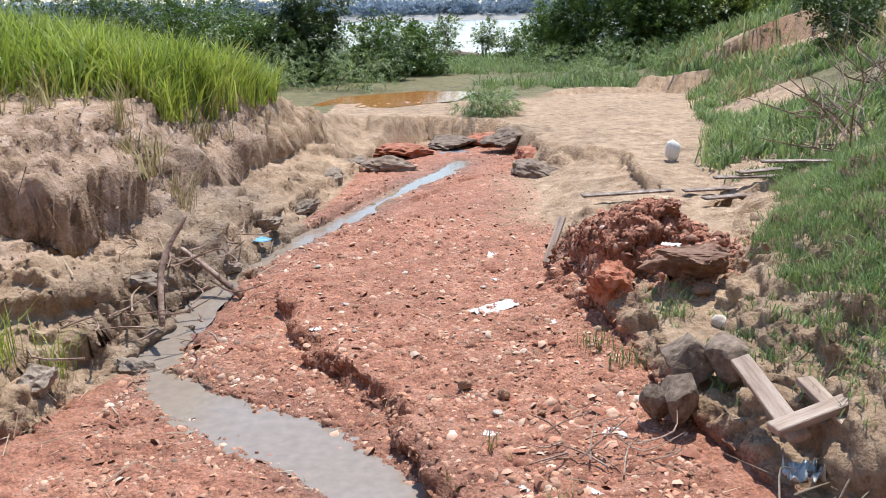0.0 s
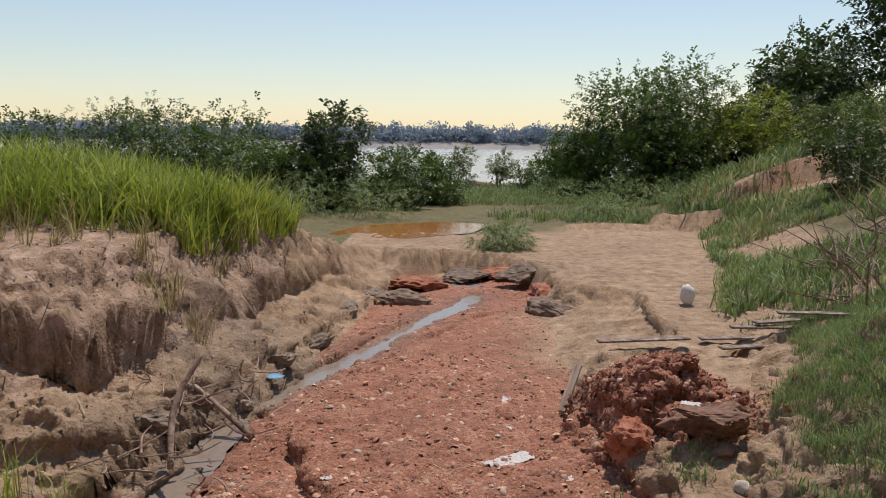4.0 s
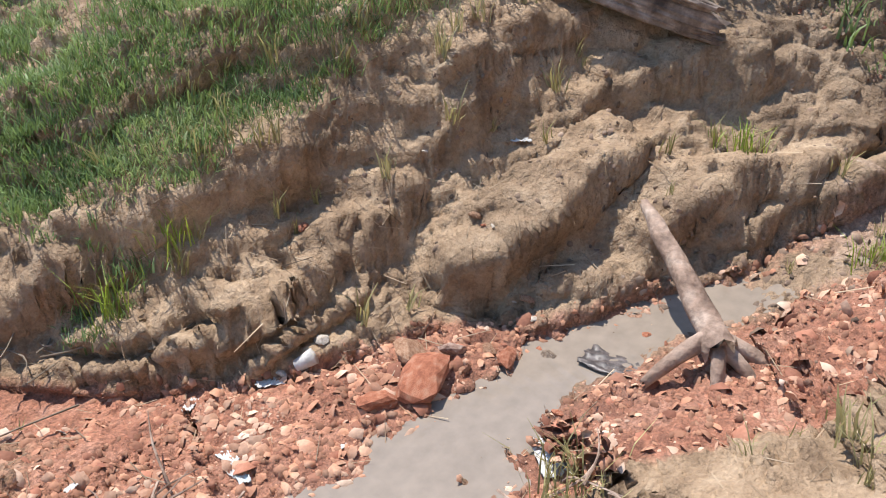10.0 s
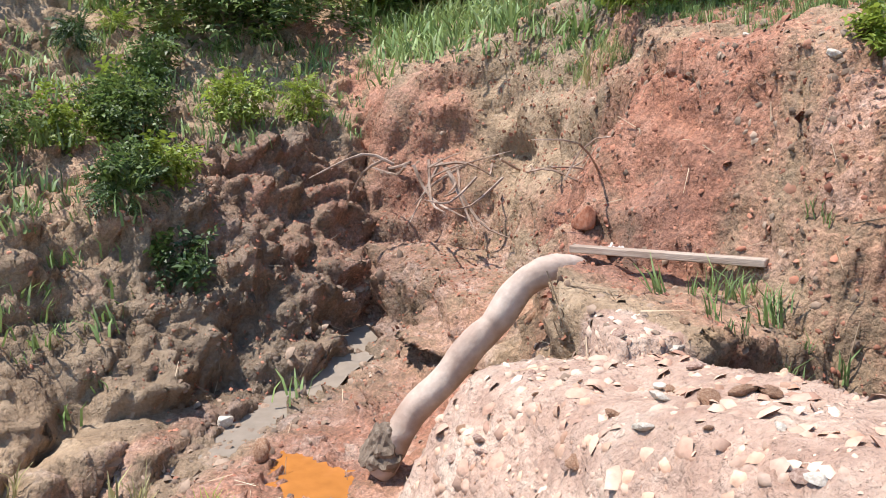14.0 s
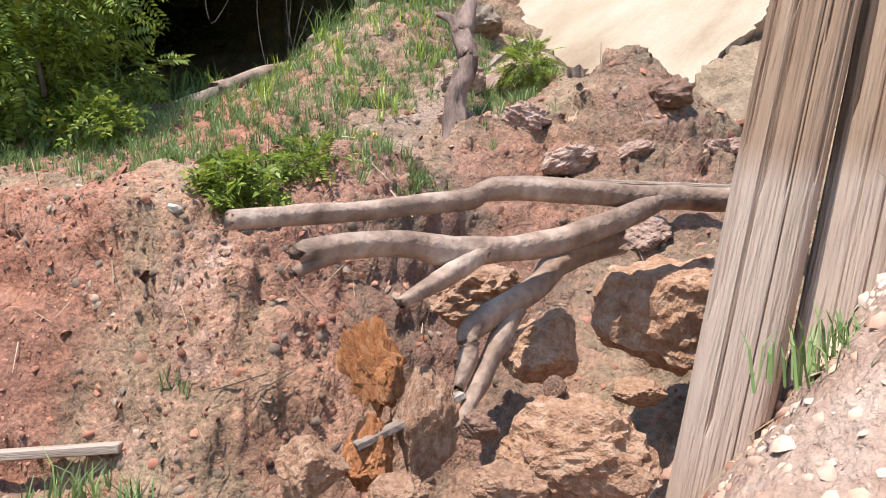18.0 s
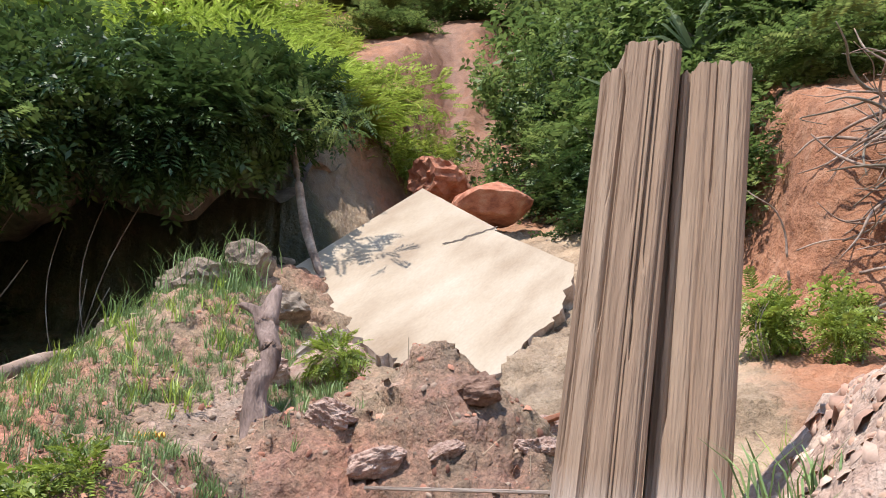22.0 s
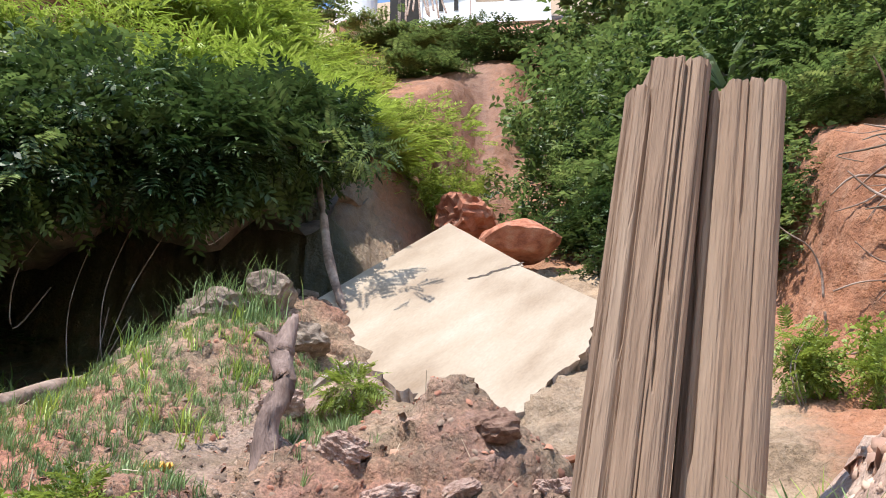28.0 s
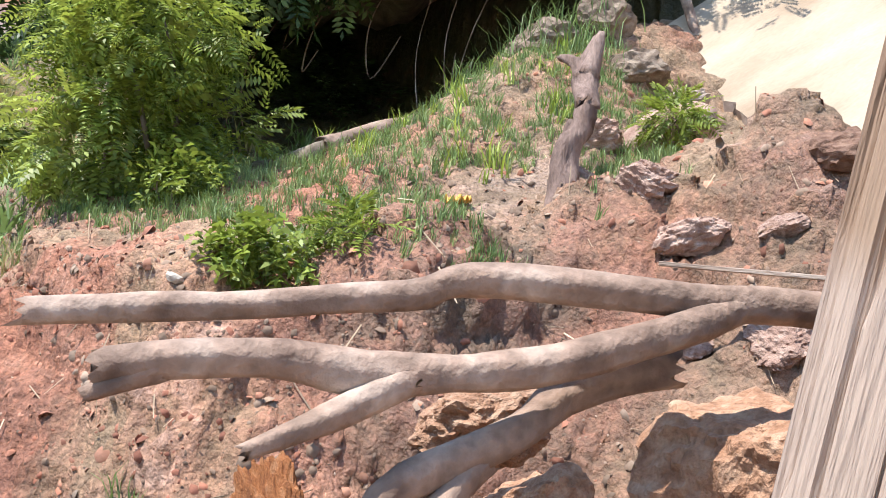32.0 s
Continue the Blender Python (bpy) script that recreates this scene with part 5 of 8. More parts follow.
limb("driftwood_snag", [
    ([(2.97, 0.34, SZ + 0.10), (3.04, 0.40, SZ + 0.15), (3.30, 0.62, SZ + 0.24), (3.46, 0.75, SZ + 0.30), (3.64, 0.90, SZ + 0.36)], [0.072, 0.058, 0.046, 0.042, 0.020]),
    ([(3.02, 0.38, SZ + 0.13), (3.04, 0.24, SZ + 0.07), (3.06, 0.10, SZ - 0.02)], [0.045, 0.036, 0.018]),
    ([(3.02, 0.38, SZ + 0.13), (2.90, 0.46, SZ + 0.08), (2.78, 0.56, SZ - 0.02)], [0.044, 0.034, 0.018]),
    ([(3.00, 0.36, SZ + 0.12), (2.90, 0.32, SZ + 0.06), (2.82, 0.30, SZ - 0.03)], [0.04, 0.03, 0.014]),
    ([(3.00, 0.36, SZ + 0.12), (2.96, 0.24, SZ + 0.05), (2.92, 0.14, SZ - 0.03)], [0.036, 0.028, 0.014]),
], "pale driftwood snag with splayed roots in red gravel", "driftwood", PALE_WOOD, seed=9)
def splintered_log(a, b, r0, r1, label, seed):
    """A rotten log split along its grain into ragged ridges, with broken ends of uneven length."""
    a, b = Vector(a), Vector(b)
    root = empty("rotten_log", Matrix.Translation(a) @ (b - a).to_track_quat("Z", "Y").to_matrix().to_4x4(), label, "log")
    ln, rng = (b - a).length, random.Random(seed)
    for piece in range(7):
        bm = bmesh.new()
        n, rows = 30, 26
        off = (0, 0) if piece == 0 else (rng.uniform(-0.8, 0.8) * r1, rng.uniform(-0.6, 0.9) * r1)
        scale = 1.0 if piece == 0 else rng.uniform(0.22, 0.4)
        lo, hi = (0.06, 0.94) if piece == 0 else (rng.uniform(0, 0.3), rng.uniform(0.7, 1.0))
        rings = []
        for k in range(rows + 1):
            u = k / rows
            ring = []
            for q in range(n):
                t = 2 * math.pi * q / n
                ridge = 1 + 0.34 * noise.noise(Vector((math.cos(t) * 3.3, math.sin(t) * 3.3, u * 1.3 + seed + piece * 7))) + 0.16 * noise.noise(Vector((math.cos(t) * 9, math.sin(t) * 9, u * 2 + piece)))
                r = (r0 + (r1 - r0) * u) * ridge * scale * (0.62 + 0.38 * min(1, u * 5, (1 - u) * 7))
                frag = 0.10 * noise.noise(Vector((math.cos(t) * 4, math.sin(t) * 4, 50 + piece))) * (1 - 2 * u) * (abs(1 - 2 * u) ** 2)
                ring.append(bm.verts.new((off[0] + r * math.cos(t), off[1] + r * math.sin(t) * 0.8, (lo + (hi - lo) * u + frag) * ln)))
            rings.append(ring)
        for p, q in zip(rings, rings[1:]):
            for i in range(n):
                bm.faces.new((p[i], p[(i + 1) % n], q[(i + 1) % n], q[i]))
        bm.faces.new(rings[0][::-1])
        bm.faces.new(rings[-1])
        part("log_core" if piece == 0 else "splinter", bm, DARK_WOOD, root)
    return root


zl = height(4.6, 1.4)
splintered_log((4.33, 1.90, height(4.33, 1.90) + 0.04), (4.62, 0.83, height(4.62, 0.83) + 0.055), 0.055, 0.11, "dark splintered rotten log lying across the muddy bank", 11)
limb("standing_stump", [
    ([(2.68, -3.92, 0.30), (2.70, -3.97, 0.58), (2.76, -4.05, 0.82), (2.715, -4.12, 1.02), (2.775, -4.20, 1.18), (2.74, -4.24, 1.36)], [0.070, 0.048, 0.052, 0.042, 0.050, 0.016]),
    ([(2.77, -4.19, 1.14), (2.84, -4.22, 1.25), (2.93, -4.24, 1.29)], [0.040, 0.026, 0.012]),
    ([(2.70, -3.98, 0.60), (2.63, -3.94, 0.46), (2.58, -3.90, 0.30)], [0.03, 0.032, 0.022]),
], "twisted grey dead stump standing on the earth terrace", "stump", surface("grey_stump", [(0.09, 0.055, 0.042), (0.19, 0.125, 0.10), (0.30, 0.21, 0.17)], 6.0, 0.9, 0.8, 45.0, 0.16, stretch=(2, 2, 0.5)), seed=13, wobble=0.2)


def on_ground(x, y, up=0.0):
    return (x, y, height(x, y) + up)


limb("fallen_log", [([on_ground(4.52, -3.90, 0.05), on_ground(4.32, -3.93, 0.06), on_ground(4.06, -3.93, 0.05)], [0.035, 0.04, 0.045])], "brown log lying in the weeds of the terrace", "log", BARK, seed=15)
limb("fallen_log", [([on_ground(4.10, -3.98, 0.05), on_ground(4.09, -4.25, 0.06), on_ground(4.08, -4.52, 0.07)], [0.042, 0.040, 0.036])], "pale grey log lying on the grassy terrace", "log", PALE_WOOD, seed=17)
limb("leaning_pole", [([(3.89, -6.79, 3.58), (3.71, -6.54, 3.03), (3.55, -6.39, 2.48), (3.36, -6.31, 1.99)], [0.026, 0.03, 0.034, 0.03])], "thin bare pole leaning on the concrete slab", "pole", PALE_WOOD, seed=19)
limb("dead_sapling", [([on_ground(4.95, -3.35, -0.05), on_ground(4.99, -3.36, 0.28), on_ground(5.06, -3.38, 0.55)], [0.035, 0.03, 0.02]), ([on_ground(4.99, -3.36, 0.28), on_ground(5.2, -3.25, 0.5)], [0.022, 0.012])],
     "short pale dead sapling beside the green shrub", "sapling", PALE_WOOD, seed=21)
limb("bank_stick", [([(-2.12, 5.95, -2.2), (-2.2, 6.3, -1.85), (-2.05, 6.55, -1.5)], [0.022, 0.024, 0.016])], "pale stick leaning on the grey mud bank", "stick", PALE_WOOD, seed=23)
limb("bank_stick", [([on_ground(-1.75, 6.9, 0.03), on_ground(-2.3, 7.15, 0.12)], [0.03, 0.02])], "short weathered stick poking from the mud bank", "stick", PALE_WOOD, seed=25)
limb("shore_log", [([on_ground(-2.0, 52.5, 0.6), on_ground(0.6, 53.5, 0.35), on_ground(2.5, 53.5, 0.1)], [0.10, 0.16, 0.2])], "bleached log stranded on the river shore", "log", PALE_WOOD, seed=27)


def board(a, b, width, thick, label, material=None, roll=0.0, name="board", group=""):
    """A sawn plank from a to b with worn corners."""
    a, b = Vector(a), Vector(b)
    ln = (b - a).length
    bm = bmesh.new()
    bmesh.ops.create_cube(bm, size=1)
    for v in bm.verts:
        v.co = Vector((v.co.x * ln, v.co.y * width, v.co.z * thick))
    bmesh.ops.bevel(bm, geom=list(bm.edges), offset=min(width, thick) * 0.12, segments=1, affect="EDGES")
    rot = (b - a).to_track_quat("X", "Z").to_matrix().to_4x4()
    ob = part(name, bm, material or WOOD_FLAT, None)
    ob.matrix_basis = Matrix.Translation((a + b) / 2) @ rot @ pose(0, 0, 0, roll)
    return tagged(ob, label, "board", group)


WOOD_FLAT = surface("board_wood", [(0.20, 0.14, 0.10), (0.35, 0.26, 0.20), (0.46, 0.37, 0.30)], 4.0, 0.85, 0.4, 35.0, 0.1, stretch=(0.8, 8, 8))
board((3.78, -2.06, height(3.78, -2.06) + 0.03), (3.10, -2.47, height(3.10, -2.47) + 0.03), 0.05, 0.03, "long thin pale board lying by the scarp foot")
board((1.52, 4.02, -1.72), (1.60, 3.42, -1.86), 0.10, 0.035, "short grey board crossed over another in the mud", roll=20)
board((1.90, 3.52, -1.70), (1.46, 3.40, -1.80), 0.09, 0.04, "dark short board crossed under a grey one")
board((1.72, 3.72, -1.70), (1.82, 3.34, -1.80), 0.09, 0.03, "weathered board stub beside crossed boards")
board((0.93, 7.30, -2.16), (1.12, 7.65, -1.82), 0.07, 0.03, "old board leaning on the red rubble mound")
board((2.05, -2.16, -0.30), (1.88, -2.34, -0.20), 0.04, 0.015, "dark strip of wood among the pit rocks", DARK_WOOD)
board((2.10, -3.62, 0.40), (1.45, -3.80, 0.36), 0.03, 0.012, "thin dusty strip of wood on the earth slope")
board((1.75, -4.55, 0.66), (1.40, -4.5, 0.74), 0.06, 0.02, "rusty red metal strip below the concrete slab", RED_EARTH)
for k, (px_, py_, yaw) in enumerate(((3.25, 8.75, 8), (3.45, 8.95, -6), (3.7, 9.1, 12), (3.2, 9.25, 2), (3.9, 8.8, -12), (2.0, 8.9, 5))):
    z0 = height(px_, py_) + 0.02 + 0.03 * (k % 3)
    c, s = math.cos(radians(yaw)) * 0.5, math.sin(radians(yaw)) * 0.5
    board((px_ - c, py_ - s, z0), (px_ + c, py_ + s, z0 + 0.03), 0.12, 0.02, "flat dark weathered board lying on brown mud", DARK_WOOD, group="scattered boards")

# ---- earth clods, rocks and rubble ----
CLOD_MESHES = {}


def clod(name, place, size, label, category, material, seed, rough_by=0.3, turn=(0, 0, 0), subdiv=4, group="", sink=0.2, flat=0.8):
    key = (seed, rough_by, subdiv, flat, material.name)
    if key not in CLOD_MESHES:
        bm = stone_mesh(seed, rough_by, subdiv, flat)
        me = bpy.data.meshes.new(name)
        bm.to_mesh(me)
        bm.free()
        me.materials.append(material)
        if subdiv == 3:
            me.polygons.foreach_set("use_smooth", np.ones(len(me.polygons), bool))
        CLOD_MESHES[key] = me
    ob = new(name, CLOD_MESHES[key])
    x, y, z = place
    if z is None:
        z = height(x, y) + size[2] * flat * (0.5 - sink)
    ob.matrix_basis = pose(x, y, z, *turn) @ Matrix.Diagonal((*size, 1))
    return tagged(ob, label, category, group)


# rocks in the pit under the branch
PIT = [((1.57, -3.06, -0.06), (0.40, 0.34, 0.45), 1), ((1.83, -2.75, -0.13), (0.26, 0.22, 0.19), 2), ((1.65, -2.43, -0.33), (0.35, 0.30, 0.25), 3),
       ((1.95, -2.28, -0.27), (0.14, 0.12, 0.27), 4), ((2.07, -2.02, -0.33), (0.15, 0.13, 0.15), 5), ((2.11, -2.89, 0.00), (0.35, 0.30, 0.19), 6),
       ((1.69, -2.44, -0.19), (0.06, 0.05, 0.06), 7), ((1.82, -2.29, -0.26), (0.09, 0.08, 0.08), 8), ((1.72, -2.20, -0.36), (0.16, 0.13, 0.10), 9),
       ((1.59, -2.78, -0.24), (0.14, 0.12, 0.09), 10), ((1.89, -2.05, -0.36), (0.13, 0.11, 0.10), 11), ((1.47, -2.26, -0.34), (0.07, 0.06, 0.05), 12)]
for p, s, k in PIT:
    clod("pit_rock", p, [v * 1.12 for v in s[:2]] + [s[2] * 1.25], "reddish rounded rock in the pit" if k in (7, 8) else ("rough ochre clay rock in the pit" if k > 1 else "large rough ochre boulder under the branch"), "rock", RED_BROWN if k in (7, 8) else YELLOW_ROCK, 30 + k, 0.20, (0, 0, 47 * k), 5, "rocks in the pit")
clod("orange_clay", (2.16, -2.41, -0.18), (0.15, 0.06, 0.34), "crumbling streak of bright orange clay beside the pit", "earth clod", ORANGE_CLAY, 45, 0.5, (0, 14, 20), 5)
clod("orange_clay", (2.05, -2.20, -0.34), (0.12, 0.12, 0.24), "orange clay lump at the foot of the pit wall", "earth clod", ORANGE_CLAY, 46, 0.3, (0, 0, 70), 5)
# slumped earth on the banks
for k, (x, y, s) in enumerate(((-2.2, 5.6, 0.4), (-2.45, 6.5, 0.42), (-2.0, 7.5, 0.36), (-2.6, 4.9, 0.45), (-1.9, 8.8, 0.4), (-1.75, 10.3, 0.4), (-1.65, 12.4, 0.5), (-1.4, 14.0, 0.5))):
    clod("earth_clod", (x, y, None), (s, s * 0.7, s * 0.6), "broken grey-brown clod on the eroded bank", "earth clod", GREY_EARTH, 80 + k, 0.3, (0, 14, 40 * k), 4, "bank clods", 0.35)
# mound, ledge and blocks
clod("earth_ledge", (1.74, 5.76, -1.66), (0.62, 0.34, 0.13), "overhanging brown earth ledge below the red heap", "earth ledge", RED_BROWN, 103, 0.3, (0, 4, -8), 4)
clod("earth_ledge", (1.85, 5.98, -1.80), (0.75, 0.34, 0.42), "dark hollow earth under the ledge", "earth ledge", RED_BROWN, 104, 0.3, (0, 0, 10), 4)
clod("earth_ledge", (1.25, 5.95, -1.95), (0.42, 0.42, 0.5), "crumbled red side of the heap", "earth ledge", RED_EARTH, 105, 0.4, (0, 0, 30), 4)
for k, (p, s, yaw) in enumerate((((1.27, 4.18, -2.0), (0.22, 0.2, 0.27), 20), ((1.16, 4.22, -2.05), (0.12, 0.16, 0.2), 70), ((1.38, 4.46, -1.92), (0.28, 0.26, 0.30), 5), ((1.62, 4.36, -1.86), (0.34, 0.28, 0.26), 50), ((1.9, 4.2, -1.86), (0.34, 0.3, 0.24), 20))):
    clod("earth_block", p, [v * 1.2 for v in s], "squarish dark block of earth with a pale top", "earth block", BROWN_EARTH, 110 + k, 0.07, (0, 0, yaw), 4, "earth blocks", flat=0.95)
# broken red ledges where the gully starts
for k, (x, y, s) in enumerate(((-0.9, 13.6, 0.8), (-0.6, 15.2, 1.0), (0.1, 16.4, 1.2), (0.9, 16.6, 1.1), (1.4, 15.6, 1.0), (1.55, 14.2, 0.9), (1.5, 12.8, 0.8))):
    clod("earth_ledge", (x, y, None), (s * 1.35, s * 0.9, 0.45), "broken dark red ledge at the gully's mouth", "earth ledge", RED_EARTH if k % 2 else BROWN_EARTH, 180 + k, 0.3, (0, 6, 50 * k), 4, "red ledges", 0.38)
# earth round the slab
re_ = random.Random(12)
for k in range(16):
    x, y, w = re_.uniform(1.35, 3.1), re_.uniform(-4.6, -3.6), re_.uniform(0.14, 0.34)
    clod("earth_lump", (x, y, None), (w, w * 0.8, w * 0.75), "crumbly pinkish lump of earth below the slab", "earth lump", PINK_EARTH, 190 + k, 0.22, (0, 15, 70 * k), 5, "lumps below the slab", 0.38)
clod("root_clod", (3.97, -1.30, -1.36), (0.24, 0.2, 0.32), "dark muddy root end of the bent trunk", "earth clod", BROWN_EARTH, 136, 0.3, (0, 20, 30), 4)
clod("upright_clod", (2.20, -5.30, 0.98), (0.30, 0.26, 0.42), "upright lump of broken concrete and earth", "rubble", PINK_EARTH, 123, 0.3, (0, 8, 30), 4, sink=0.35)
clod("upright_clod", (1.82, -4.16, None), (0.26, 0.22, 0.2), "reddish brown lump of rubble by the post", "rubble", RED_BROWN, 124, 0.3, (0, 8, 60), 4, sink=0.35)
clod("slab_fragment", (3.0, -5.25, None), (0.75, 0.26, 0.24), "broken strip of concrete below the slab edge", "rubble", BROKEN, 125, 0.25, (0, 22, -25), 4)
clod("red_stone", (2.74, -4.80, None), (0.50, 0.30, 0.40), "angular reddish stone leaning on earth", "stone", PINK_EARTH, 126, 0.12, (10, 25, 20), 3)
clod("red_block", (2.55, -8.95, 3.55), (1.0, 0.7, 0.65), "broken block of red brickwork behind the slab", "rubble", RED_EARTH, 131, 0.08, (12, 20, 25), 4)
clod("red_block", (3.3, -9.6, 4.15), (0.9, 0.8, 0.75), "rounded red earth boulder above the slab", "boulder", RED_EARTH, 132, 0.32, (0, 0, 40), 4)
clod("red_block", (4.0, -8.6, 3.1), (0.5, 0.45, 0.4), "red stone in the shade behind the slab", "boulder", RED_EARTH, 133, 0.25, (0, 0, 10), 4)
clod("shaded_slab", (4.55, -7.6, 2.55), (1.1, 0.4, 0.6), "grey concrete piece in the dark hollow", "rubble", BROKEN, 134, 0.15, (0, 12, -20), 3)
clod("hummock", (0.95, 2.42, -2.02), (0.75, 0.5, 0.34), "low grey mud hummock in the gully", "mud hummock", GREY_EARTH, 135, 0.35, (0, 0, 30), 5)
clod("hummock", (0.45, 2.62, -2.1), (0.7, 0.45, 0.34), "low grey mud hummock beside the stream", "mud hummock", GREY_EARTH, 136, 0.35, (0, 0, 80), 5)

for k, (p, w, h) in enumerate((((3.89, -5.37, None), 0.60, 0.40), ((3.63, -5.62, None), 0.42, 0.42), ((4.15, -5.15, None), 0.55, 0.36), ((3.32, -5.48, None), 0.42, 0.34))):
    clod("grassy_knob", p, (w, w * 0.8, h), "knob of dark earth with grass on top before the hollow", "earth clod", BROWN_EARTH, 140 + k, 0.25, (0, 0, 60 * k), 4, "grassy knobs", 0.3)

# ---- earth shelf that overhangs the dark hollow ----
def shelf_place(x, u):
    """A point on top of the overhanging shelf: u runs from its front edge into the bluff."""
    s = 3.05 + 0.25 * abs(x - 6) + u + 0.22 * noise.noise(Vector((x * 1.3, 0, 2))) * (1 - u / 2.4)
    return Vector((x, -2.75 - s + 0.12 * (x - 3), 3.05 + 0.62 * (s - 3.2) + 0.10 * noise.noise(Vector((x * 2, u * 2, 5)))))


def overhang():
    bm = bmesh.new()
    nx, nu = 44, 16
    grid = []
    for i in range(nx + 1):
        x = 4.1 + 5.6 * i / nx
        top = [shelf_place(x, 2.4 * k / nu) for k in range(nu + 1)]
        low = [p - Vector((0, 0, (0.16 + 0.5 * min(1, 2.5 * k / nu)) * (1 + 0.5 * noise.noise(p * 2.3)))) for k, p in enumerate(top)]
        grid.append([bm.verts.new(p) for p in top[::-1] + low])
    for a, b in zip(grid, grid[1:]):
        for k in range(len(a) - 1):
            bm.faces.new((a[k], a[k + 1], b[k + 1], b[k]))
    bmesh.ops.recalc_face_normals(bm, faces=bm.faces)
    ob = part("earth_overhang", bm, BROWN_EARTH, None, smooth=True)
    return tagged(ob, "overhanging shelf of dark brown earth above a hollow", "earth ledge", kind="structure")


overhang()

# ---- stones one can point at ----
STONES = [((1.22, 1.95), 0.17, 0.20, YELLOW_ROCK, "large honeycombed ochre rock in the gravel"), ((0.90, 1.95), 0.16, 0.13, YELLOW_ROCK, "ochre rock half buried in gravel"), 
          ((1.82, 5.18), 0.16, 0.11, STONE, "pale cream stone on the ledge"), ((3.14, 11.38), 0.22, 0.32, WHITE_STONE, "upright white stone on the mud flat"),
          ((1.82, 5.60), 0.17, 0.07, YELLOW_ROCK, "flat ochre stone on the earth ledge"), ((4.02, -2.02), 0.20, 0.17, YELLOW_ROCK, "pinkish rock under the bent trunk"), ((3.92, -2.2), 0.14, 0.13, RED_EARTH, "red rock beside the bent trunk"),
          ((2.50, -2.24), 0.10, 0.07, STONE, "pale stone on the crumbling slope"), ((-0.62, 2.9), 0.22, 0.14, RED_EARTH, "smooth red stone beside the stream"), ((0.02, 3.45), 0.1, 0.06, STONE, "pale stone in the red gravel"),
          ((0.35, 4.6), 0.09, 0.07, YELLOW_ROCK, "brown stone on the red floor"), ((0.12, 4.75), 0.10, 0.07, YELLOW_ROCK, "brown stone on the red floor"), ((3.12, -3.1), 0.16, 0.06, STONE, "flat pale stone among weeds"),
          ((4.9, -0.75), 0.10, 0.08, STONE, "pale stone at the muddy bank foot"), ((4.05, -0.2), 0.08, 0.07, STONE, "pale stone beside the stream"), ((4.35, -0.85), 0.10, 0.12, YELLOW_ROCK, "orange stone at the puddle")]
for k, ((x, y), w, h, mat, label) in enumerate(STONES):
    clod("stone", (x, y, None), (w, w * 0.8, h / 0.8), label, "stone", mat, 150 + k, 0.2, (0, 0, 50 * k), 3, sink=0.12)
# angular blocks where the red gravel runs into the stream
for k, (x, y, w, d, h, mat, label) in enumerate(((2.47, 1.40, 0.34, 0.24, 0.20, RED_EARTH, "angular red rock at the water's edge"), (2.60, 1.56, 0.20, 0.16, 0.15, YELLOW_ROCK, "broken ochre rock in red gravel"),
                                                 (2.30, 1.52, 0.22, 0.16, 0.13, RED_EARTH, "broken red rock in the gravel"), (2.80, 1.17, 0.16, 0.11, 0.10, RED_EARTH, "flat red stone standing in the stream"),
                                                 (2.93, 1.03, 0.11, 0.08, 0.08, BROWN_EARTH, "small brown stone standing in the stream"), (2.72, 1.40, 0.15, 0.10, 0.11, PINK_EARTH, "pinkish stone at the water's edge"))):
    clod("rock", (x, y, None), (w, d, h), label, "rock", mat, 290 + k, 0.55, (12 - 9 * k, 8 * k - 14, 67 * k), 2, "angular rocks by the stream", 0.2, 0.6)
rs = random.Random(77)
for k in range(150):
    if k < 62:
        x, y, s, mat, label = rs.uniform(-1.3, 1.2), rs.uniform(3.0, 9.0), rs.uniform(0.035, 0.085), rs.choice((YELLOW_ROCK, RED_EARTH, STONE, RED_EARTH)), "loose stone on the red gully floor"
    elif k < 84:
        x, y = rs.uniform(1.4, 3.4), rs.uniform(0.6, 2.3)
        s, mat, label = rs.uniform(0.04, 0.10), rs.choice((YELLOW_ROCK, RED_EARTH, STONE)), "loose stone in the wet gravel"
    elif k < 100:
        x, y = rs.uniform(2.9, 5.2), rs.uniform(-3.2, -2.7)
        s, mat, label = rs.uniform(0.04, 0.09), rs.choice((STONE, BROWN_EARTH, RED_EARTH)), "stone stuck in the red scarp"
    else:
        x, y = rs.uniform(1.2, 2.9), rs.uniform(-2.1, -1.1)
        s, mat, label = rs.uniform(0.025, 0.075), rs.choice((STONE, PINK_EARTH, YELLOW_ROCK)), "pale stone lying on sand"
    clod("stone", (x, y, None), (s, s * 0.8, s * 0.8), label, "stone", mat, 200 + k % 9, 0.42, (rs.uniform(-20, 20), rs.uniform(-20, 20), rs.uniform(0, 360)), 2, "loose stones", 0.2, 0.55)


FLAKES = [([(1, 0, -0.2), (0.3, 0.8, -0.2), (-0.9, 0.5, -0.2), (-0.7, -0.7, -0.2), (0.4, -0.9, -0.2), (0.55, 0.15, 0.5), (-0.3, 0.35, 0.6), (-0.1, -0.5, 0.45)],
           [(0, 1, 5), (1, 6, 5), (1, 2, 6), (2, 3, 6), (3, 7, 6), (3, 4, 7), (4, 0, 5), (4, 5, 7), (5, 6, 7)])]


